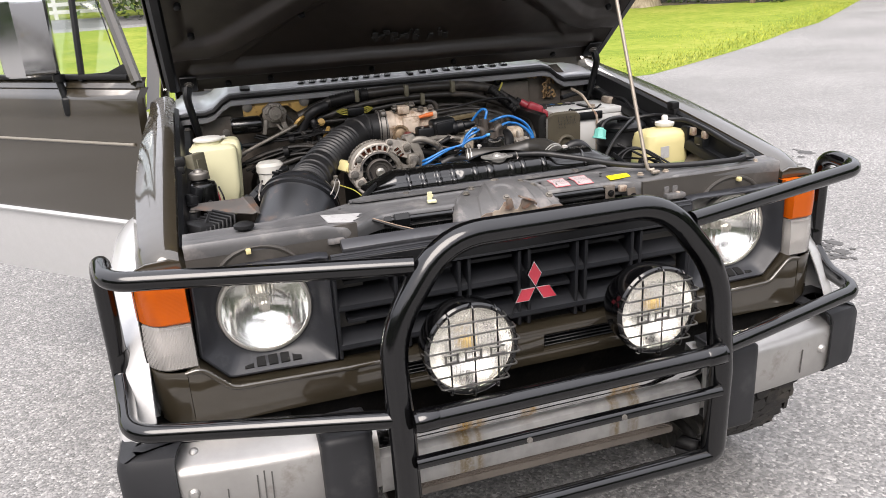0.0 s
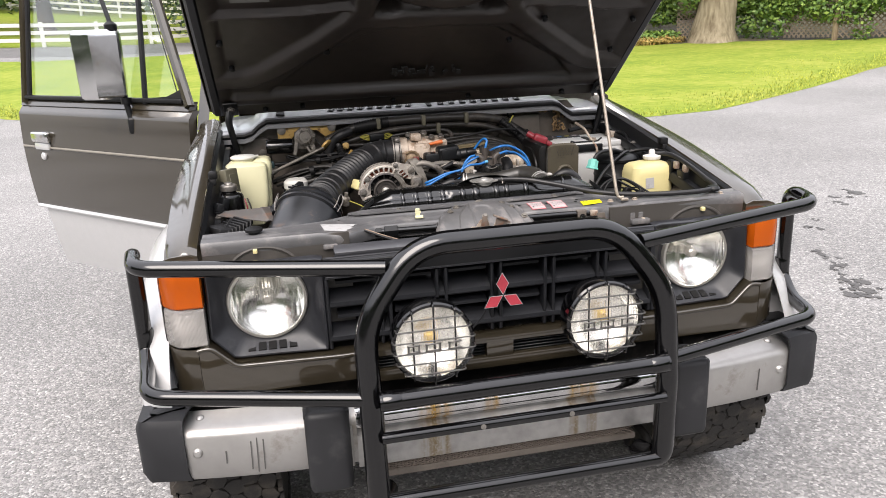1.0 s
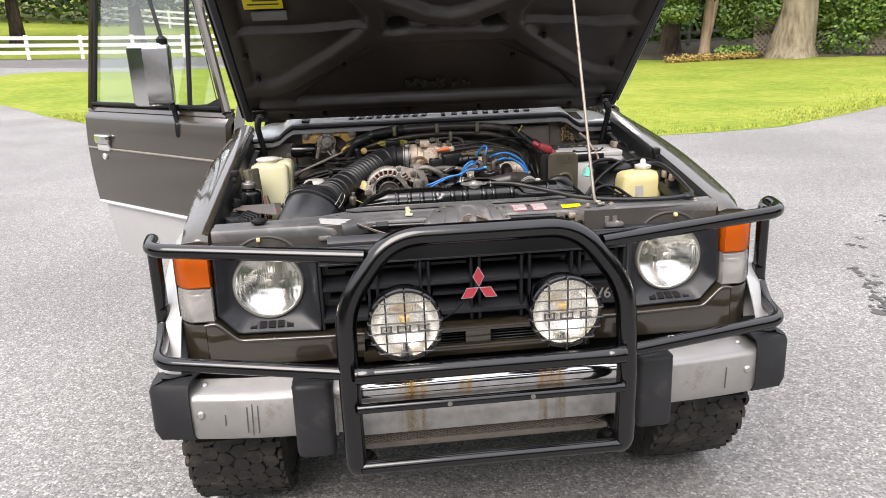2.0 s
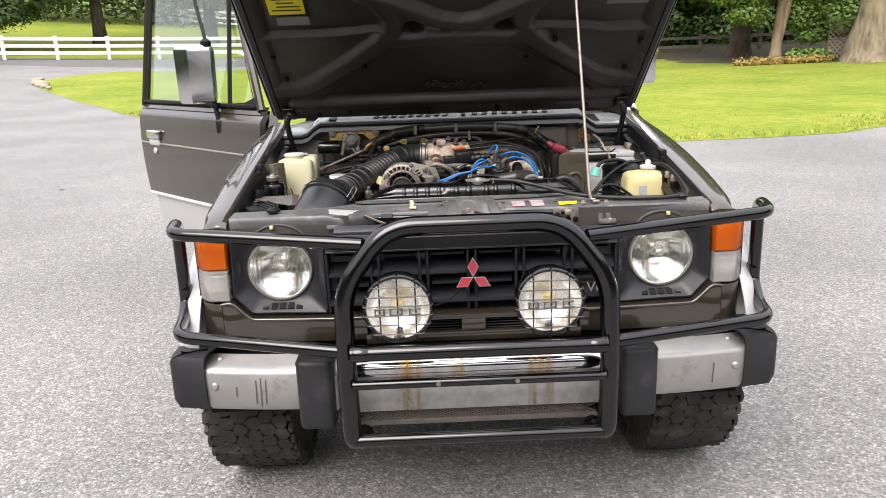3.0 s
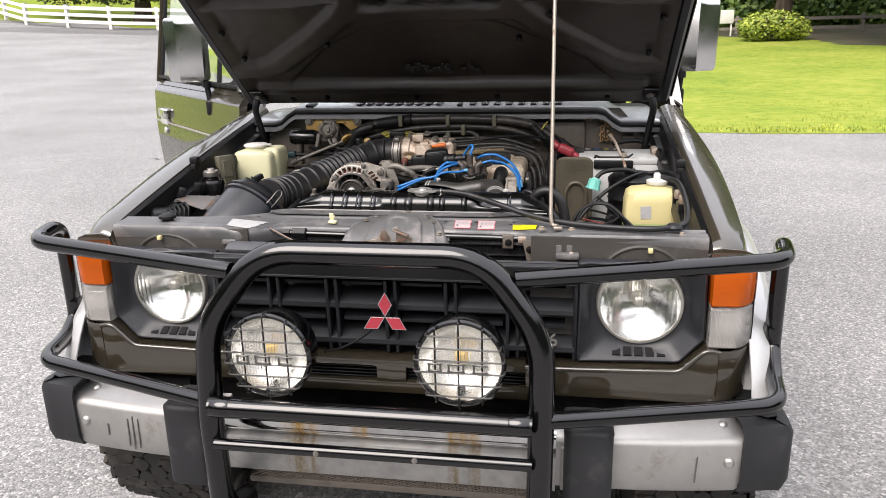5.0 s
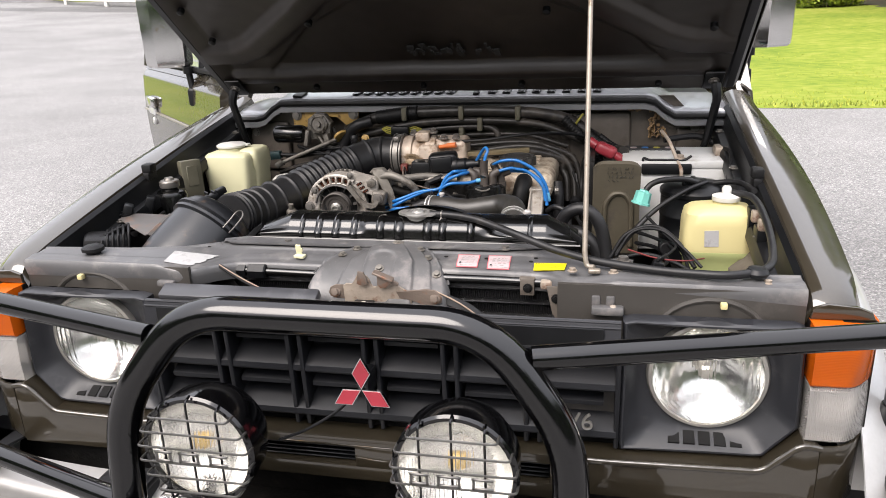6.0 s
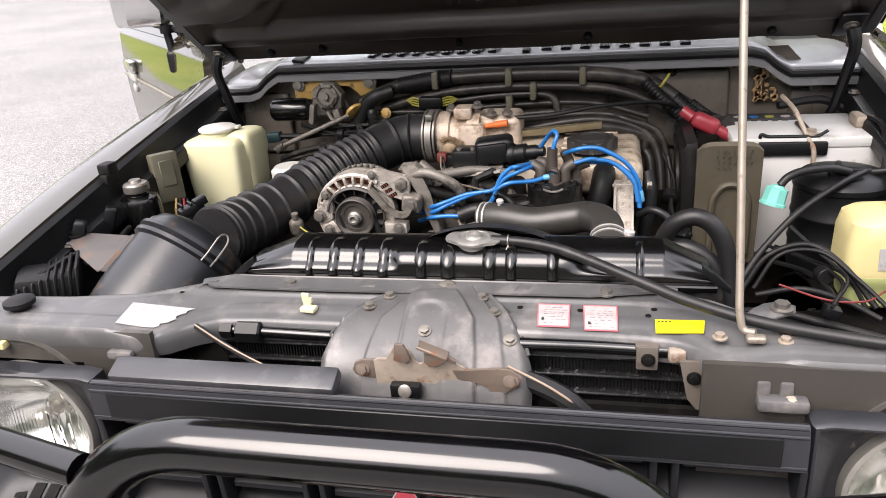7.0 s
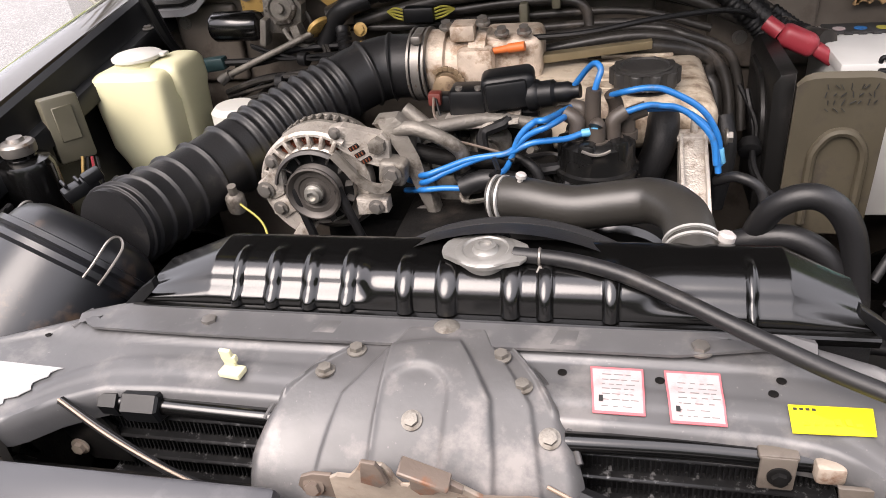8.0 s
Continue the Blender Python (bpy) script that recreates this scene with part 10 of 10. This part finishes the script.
def tree(name, x, y, h, r, bark, leafm, label, clumps, leaf, count, seed, limbs=5, twin=None, flare=1.5):
    z = land(x, y)
    root = empty_thing(name, (x, y, z), label, "tree")
    bm = B()
    trunk_bm(bm, (x, y, z - 0.15), (x + 0.2, y, z + h), r, r * 0.45, flare, 0.3, 16, seed)
    if twin:
        trunk_bm(bm, (x + 0.08, y, z + twin[0]), (x + twin[1], y, z + h), r * 0.6, r * 0.3, 1.0, 0.1, 10, seed + 3)
    rr_ = random.Random(seed)
    for k in range(limbs):
        a = rr_.uniform(0, 2 * math.pi)
        z0 = z + h * rr_.uniform(0.45, 0.95)
        L = h * rr_.uniform(0.25, 0.45)
        tube(bm, curve([(x + 0.15, y, z0), (x + math.cos(a) * L * 0.5, y + math.sin(a) * L * 0.5, z0 + L * 0.25), (x + math.cos(a) * L, y + math.sin(a) * L, z0 + L * 0.35)], 4), lambda t: r * 0.28 * (1 - 0.8 * t), 7)
    part("trunk", bm, bark, root, "rough bark trunk")
    o = leaf_object("crown", [(x + c[0], y + c[1], z + c[2], *c[3:]) for c in clumps], leaf, count, seed, leafm)
    o.parent = root
    o.location = -Vector((x, y, z))
    return root


tree("large_tree", 15.2, 24.2, 7.0, 0.70, BARK, LEAF, "huge pale grey tree with flared base", [(-2.0, 0.9, 3.0, 1.0, 0.7, 0.6), (-0.8, 0.3, 5.2, 2.8, 2.2, 1.5), (2.4, 0, 5.4, 2.6, 2.2, 1.8), (0, 0, 7.5, 4.5, 4, 2.5), (-3, 0, 6.5, 2.5, 2.5, 1.8), (0.5, 0, 11.5, 5.5, 4.5, 3.2), (0, 0, 16, 4.2, 3.6, 3.0)], 0.10, 46000, 11, flare=1.5)
tree("dogwood_tree", 12.42, 25.2, 4.2, 0.20, BARK_P, LEAF, "pale forked tree with fresh green leaves", [(-1.2, -0.2, 1.75, 0.75, 0.6, 0.42), (0.9, 0.3, 1.5, 0.5, 0.5, 0.35), (1.5, 0.4, 1.0, 0.7, 0.5, 0.35), (-1.3, 0, 2.55, 1.3, 1.1, 0.6), (1.6, 0.2, 2.7, 1.3, 1.2, 0.8), (0, 0, 4.3, 2.4, 2.2, 1.2), (-2.0, 0, 3.5, 1.4, 1.2, 0.8)], 0.07, 20000, 12, twin=(0.7, 0.75))
tree("shade_tree", 12.75, 29.2, 7.0, 0.32, BARK_D, LEAF_O, "dark broad tree with drooping olive foliage", [(-1.5, 0, 4.3, 3.2, 2.5, 1.6), (2.0, 0.5, 4.8, 3, 2.5, 1.6), (-1.8, -0.5, 2.9, 1.7, 1.2, 0.7), (1.2, -0.5, 2.7, 1.3, 1.1, 0.6), (0, 0, 7, 4.5, 4, 2.4), (0, 0, 11.5, 5.0, 4.2, 3.2), (0, 0, 16, 3.6, 3.4, 2.8)], 0.10, 44000, 13, flare=1.9)
tree("shade_tree", 9.4, 33.5, 7.0, 0.36, BARK_D, LEAF_D, "dark tree at the wood's edge", [(0, 0, 2.9, 2.0, 1.6, 0.8), (0, 0, 4.6, 3.4, 3, 1.6), (0, 0, 7, 4, 4, 2.4), (0, 0, 11.5, 4.6, 4, 3.2), (0, 0, 16.5, 3.6, 3.4, 3.0)], 0.12, 32000, 14)
tree("shade_tree", -24.5, 41.5, 8.0, 0.45, BARK_D, LEAF_D, "dark leafy tree behind the white fence", [(-1.0, -1.5, 2.2, 2.2, 1.6, 1.1), (1.6, -1.2, 2.0, 1.7, 1.4, 0.9), (-4.2, -1.0, 2.4, 2.2, 1.6, 1.2), (-1.8, 0, 3.4, 3.6, 3.0, 2.1), (2.2, 0, 3.3, 2.8, 2.5, 1.7), (-5, 0, 4.2, 3, 2.5, 2.2), (0, 0, 7, 5, 4, 3)], 0.12, 42000, 15)
tree("shade_tree", -20.0, 46.0, 9.0, 0.4, BARK_D, LEAF_D, "dark leafy tree behind the white fence", [(0, 0, 6.4, 4, 3.5, 2.5)], 0.14, 14000, 16)
tree("shade_tree", -13.5, 47.0, 9.0, 0.4, BARK_D, LEAF_O, "olive tree with hanging branches", [(-1, 0, 4.3, 3, 2.5, 1.6), (0, 0, 5.0, 5, 3.5, 2.6), (5, 0, 5.0, 4.5, 3.5, 2.6)], 0.14, 24000, 17)

root = empty_thing("shrub", (8.3, 30.2, land(8.3, 30.2)), "bright yellow-green rounded shrub on the lawn", "shrub")
zb = land(8.3, 30.2)
bm = B()
for k in range(9):
    a = 2 * math.pi * k / 9
    tube(bm, curve([(8.3 + 0.1 * math.cos(a), 30.2 + 0.1 * math.sin(a), zb), (8.3 + 0.5 * math.cos(a), 30.2 + 0.5 * math.sin(a), zb + 0.5), (8.3 + 0.9 * math.cos(a), 30.2 + 0.8 * math.sin(a), zb + 0.9)], 4), 0.025, 6)
part("stem", bm, BARK_D, root)
o = leaf_object("foliage", [(7.7, 30.2, zb + 0.55, 0.75, 0.7, 0.55), (8.6, 30.1, zb + 0.58, 0.8, 0.7, 0.55), (9.1, 30.3, zb + 0.45, 0.6, 0.6, 0.45), (8.2, 30.2, zb + 0.75, 0.8, 0.7, 0.42)], 0.075, 5200, 31, LEAF_Y)
o.parent = root
o.location = -Vector((8.3, 30.2, zb))

# woods and hedges behind, as uncountable foliage
WOODS = []
rr = random.Random(8)
for k in range(70):
    x = -5 + 62 * k / 69
    y = 40 + 0.28 * max(0, x) + rr.uniform(-2, 4) if x < 30 else 49 + rr.uniform(-3, 4)
    z = land(x, y)
    WOODS.append((x, y, z + rr.uniform(1.5, 3.2), rr.uniform(2, 3.2), 2.0, rr.uniform(1.8, 3.0)))
    WOODS.append((x + 1, y + 2, z + rr.uniform(6, 9), rr.uniform(3, 4.2), 2.5, rr.uniform(3, 4)))
    if x > 3:
        WOODS.append((x, y + 4, z + rr.uniform(13, 16), rr.uniform(3, 4.5), 2.5, rr.uniform(3.5, 4.5)))
tagged(leaf_object("woodland", WOODS, 0.14, 190000, 40, LEAF_D), "dense dark green woodland behind the lawn", "woods", kind="stuff")
WOODS2 = []
for k in range(46):
    x = -62 + 62 * k / 45
    y = 62 + rr.uniform(-3, 3)
    z = land(x, y)
    WOODS2.append((x, y, z + rr.uniform(2.5, 5), rr.uniform(3, 5), 2.5, rr.uniform(3, 4.5)))
    WOODS2.append((x, y + 3, z + rr.uniform(9, 13), rr.uniform(4, 6), 3, rr.uniform(4, 5)))
tagged(leaf_object("woodland", WOODS2, 0.26, 60000, 41, LEAF_D), "dark tree line beyond the road", "woods", kind="stuff")
# tree ring out of view, added so paint and chrome reflect something dark
UNSEEN_TREES = []
for k in range(64):
    an = radians(176 + 188 * k / 63)
    R = 24 + rr.uniform(-2, 3)
    UNSEEN_TREES.append((R * math.cos(an), R * math.sin(an), rr.uniform(1.5, 3.0), 2.6, 2.6, 2.6))
    UNSEEN_TREES.append((R * 1.06 * math.cos(an), R * 1.06 * math.sin(an), rr.uniform(5.5, 7.5), 3.2, 3.2, 3.0))
tagged(leaf_object("woodland", UNSEEN_TREES, 0.42, 30000, 45, LEAF_D), "unseen ring of dark trees, added to darken reflections", "woods", kind="stuff")
UNDER = []
for k in range(44):
    x = 2.5 + 30 * k / 43
    y = 37.6 - 0.10 * x + rr.uniform(-0.5, 0.9)
    UNDER.append((x, y, land(x, y) + rr.uniform(0.5, 1.0), rr.uniform(0.9, 1.4), 0.8, rr.uniform(0.8, 1.2)))
    UNDER.append((x, y + 1.2, land(x, y + 1.2) + rr.uniform(2.0, 3.0), rr.uniform(1.2, 1.8), 1.0, rr.uniform(1.1, 1.6)))
tagged(leaf_object("underwood", UNDER, 0.16, 70000, 46, LEAF), "green bushes behind the split-rail fence", "bushes", kind="stuff")
HEDGE = []
HEDGE_LINE = [(16.55, 24.6), (16.95, 23.3), (17.4, 22.2), (17.9, 21.0), (19.2, 19.9), (22.6, 18.4), (26, 17.4)]
for k in range(44):
    f = k / 43 * (len(HEDGE_LINE) - 1)
    (x0, y0), (x1, y1) = HEDGE_LINE[min(int(f), 5)], HEDGE_LINE[min(int(f), 5) + 1]
    x, y = x0 + (x1 - x0) * (f - min(int(f), 5)), y0 + (y1 - y0) * (f - min(int(f), 5))
    z = land(x, y)
    HEDGE.append((x - 0.05, y - 0.15, z + 1.12 + rr.uniform(-0.22, 0.22), 0.55, 0.42, 0.42))
    HEDGE.append((x, y + 0.1, z + 1.75 + rr.uniform(-0.2, 0.3), 0.75, 0.6, 0.6))
    HEDGE.append((x + 0.2, y + 0.5, z + 2.8 + rr.uniform(-0.3, 0.5), 1.1, 0.9, 1.0))
    if k in (0, 1, 3, 5, 7, 9, 24):
        HEDGE.append((x - 0.1, y - 0.3, z + 0.55, 0.42, 0.35, 0.55))
for x, y, q in ((14.2, 24.55, 1.55), (14.7, 24.5, 1.7), (13.2, 25.3, 1.9), (13.8, 25.25, 1.75), (14.4, 25.2, 1.9), (13.5, 25.4, 2.7), (14.3, 25.4, 2.8)):
    HEDGE.append((x, y, land(x, y) + q, 0.6, 0.4, 0.5))
tagged(leaf_object("ivy_hedge", HEDGE, 0.075, 62000, 42, LEAF), "overgrown ivy hedge on top of the lattice", "hedge", kind="stuff")
COVER_P = [(11.1 + 0.42 * k, 24.75 + 0.12 * math.sin(k), land(11.1 + 0.42 * k, 24.75) + 0.12, 0.4, 0.35, 0.2) for k in range(8)]
tagged(leaf_object("groundcover", COVER_P, 0.05, 3000, 43, PETAL), "low orange-brown groundcover under the trees", "plants", kind="stuff")
FERN = [(13.0 + 0.3 * k, 24.9, land(13, 24.9) + 0.22, 0.35, 0.3, 0.3) for k in range(4)]
tagged(leaf_object("low_plants", FERN, 0.06, 1800, 44, LEAF), "low green plants by the tree", "plants", kind="stuff")

# lattice fence under the hedge
LAT = empty_thing("lattice_fence", (18, 24.0, land(18, 24)), "weathered brown lattice fence panels", "fence")
for x0, y0, x1, y1 in ((14.1, 24.85, 14.95, 24.75), (17.0, 22.6, 17.7, 20.9), (17.7, 20.9, 19.2, 20.0), (19.2, 20.0, 20.9, 19.2), (20.9, 19.2, 22.6, 18.5), (22.6, 18.5, 24.4, 17.9)):
    z = land(x0, y0)
    L = math.hypot(x1 - x0, y1 - y0)
    yaw = math.degrees(math.atan2(y1 - y0, x1 - x0))
    bm = B()
    n = int((L + 1.3) / 0.17)
    for k in range(n):
        for sg in (-1, 1):
            u = -0.65 + (L + 1.3) * (k + 0.5) / n
            # a strip leaning 45 degrees, cut to the panel
            lo, hi = 0.0, 1.3
            ua, ub = (u - 0.65, u + 0.65) if sg > 0 else (u + 0.65, u - 0.65)
            ta = max(0, min(1, (0 - ua) / (ub - ua))), max(0, min(1, (L - ua) / (ub - ua)))
            t0, t1 = min(ta), max(ta)
            if t1 - t0 < 0.05:
                continue
            um = ua + (ub - ua) * (t0 + t1) / 2
            zm = 1.3 * (t0 + t1) / 2
            ln = (t1 - t0) * 1.3 * 1.414
            p = Vector((x0 + (x1 - x0) * um / L, y0 + (y1 - y0) * um / L + 0.01 * sg, z + 0.1 + zm))
            m = Matrix.Translation(p) @ Matrix.Rotation(radians(yaw), 4, "Z") @ Matrix.Rotation(radians(-45 * sg), 4, "Y")
            bmesh.ops.create_cube(bm, size=1, matrix=m @ Matrix.Diagonal((ln, 0.012, 0.045, 1)))
    part("lattice_panel", bm, LATTICE, LAT)
    bm = B()
    box(bm, (x1, y1, z + 0.75), (0.13, 0.13, 1.7), 0.01)
    part("post", bm, BARK_P, LAT)
    bm = B()
    box(bm, ((x0 + x1) / 2, (y0 + y1) / 2, z + 1.42), (L, 0.06, 0.07), 0.005, 1, (0, 0, yaw))
    part("top_rail", bm, LATTICE, LAT)


# white three-rail fence
def rail_fence(pts, material, label, height, rails, post_w, rail_h, name, spacing=2.4, droop=0.0, group=""):
    root = empty_thing(name, (*pts[0], land(*pts[0])), label, "fence", group)
    for (x0, y0), (x1, y1) in zip(pts, pts[1:]):
        L = math.hypot(x1 - x0, y1 - y0)
        n = max(1, round(L / spacing))
        yaw = math.degrees(math.atan2(y1 - y0, x1 - x0))
        for k in range(n):
            a, b = k / n, (k + 1) / n
            pa = Vector((x0 + (x1 - x0) * a, y0 + (y1 - y0) * a, 0))
            pb = Vector((x0 + (x1 - x0) * b, y0 + (y1 - y0) * b, 0))
            za, zb_ = land(pa.x, pa.y), land(pb.x, pb.y)
            bm = B()
            box(bm, (pa.x, pa.y, za + height / 2 + 0.03), (post_w, post_w, height + 0.06), 0.008, 1, (0, 0, yaw))
            part("post", bm, material, root)
            for q in rails:
                bm = B()
                sl = math.degrees(math.atan2(zb_ - za, L / n))
                box(bm, ((pa.x + pb.x) / 2, (pa.y + pb.y) / 2 - post_w * 0.5, (za + zb_) / 2 + height * q), (L / n + 0.02, 0.04, rail_h), 0.006, 1, (0, -sl, yaw))
                part("rail", bm, material, root)
    return root


rail_fence([(-47, 62), (-36, 41.5), (-29, 37.2), (-24, 37.2), (-12, 40.4), (-2, 42.0)], FENCE_W, "white painted three-rail board fence", 1.15, (0.30, 0.61, 0.92), 0.18, 0.18, "board_fence")
rail_fence([(-30, 66), (-14, 58), (0, 52)], FENCE_W, "white painted fence far up the bank", 1.3, (0.3, 0.6, 0.92), 0.15, 0.15, "board_fence", 3.0)
rail_fence([(5.5, 34.6), (10, 33.6), (15, 32.4), (22, 32.0)], RAIL, "weathered grey split-rail fence at the wood's edge", 0.75, (0.35, 0.85), 0.14, 0.13, "rail_fence", 2.6)

# white board near the shrub
bm = B()
box(bm, (7.0, 33.0, land(7, 33) + 0.85), (0.75, 0.05, 0.55), 0.01)
for s in (-0.3, 0.3):
    box(bm, (7.0 + s, 33.03, land(7, 33) + 0.35), (0.06, 0.05, 0.8), 0.005)
thing("notice_board", bm, FENCE_W, "small blank white board on two posts", "sign")
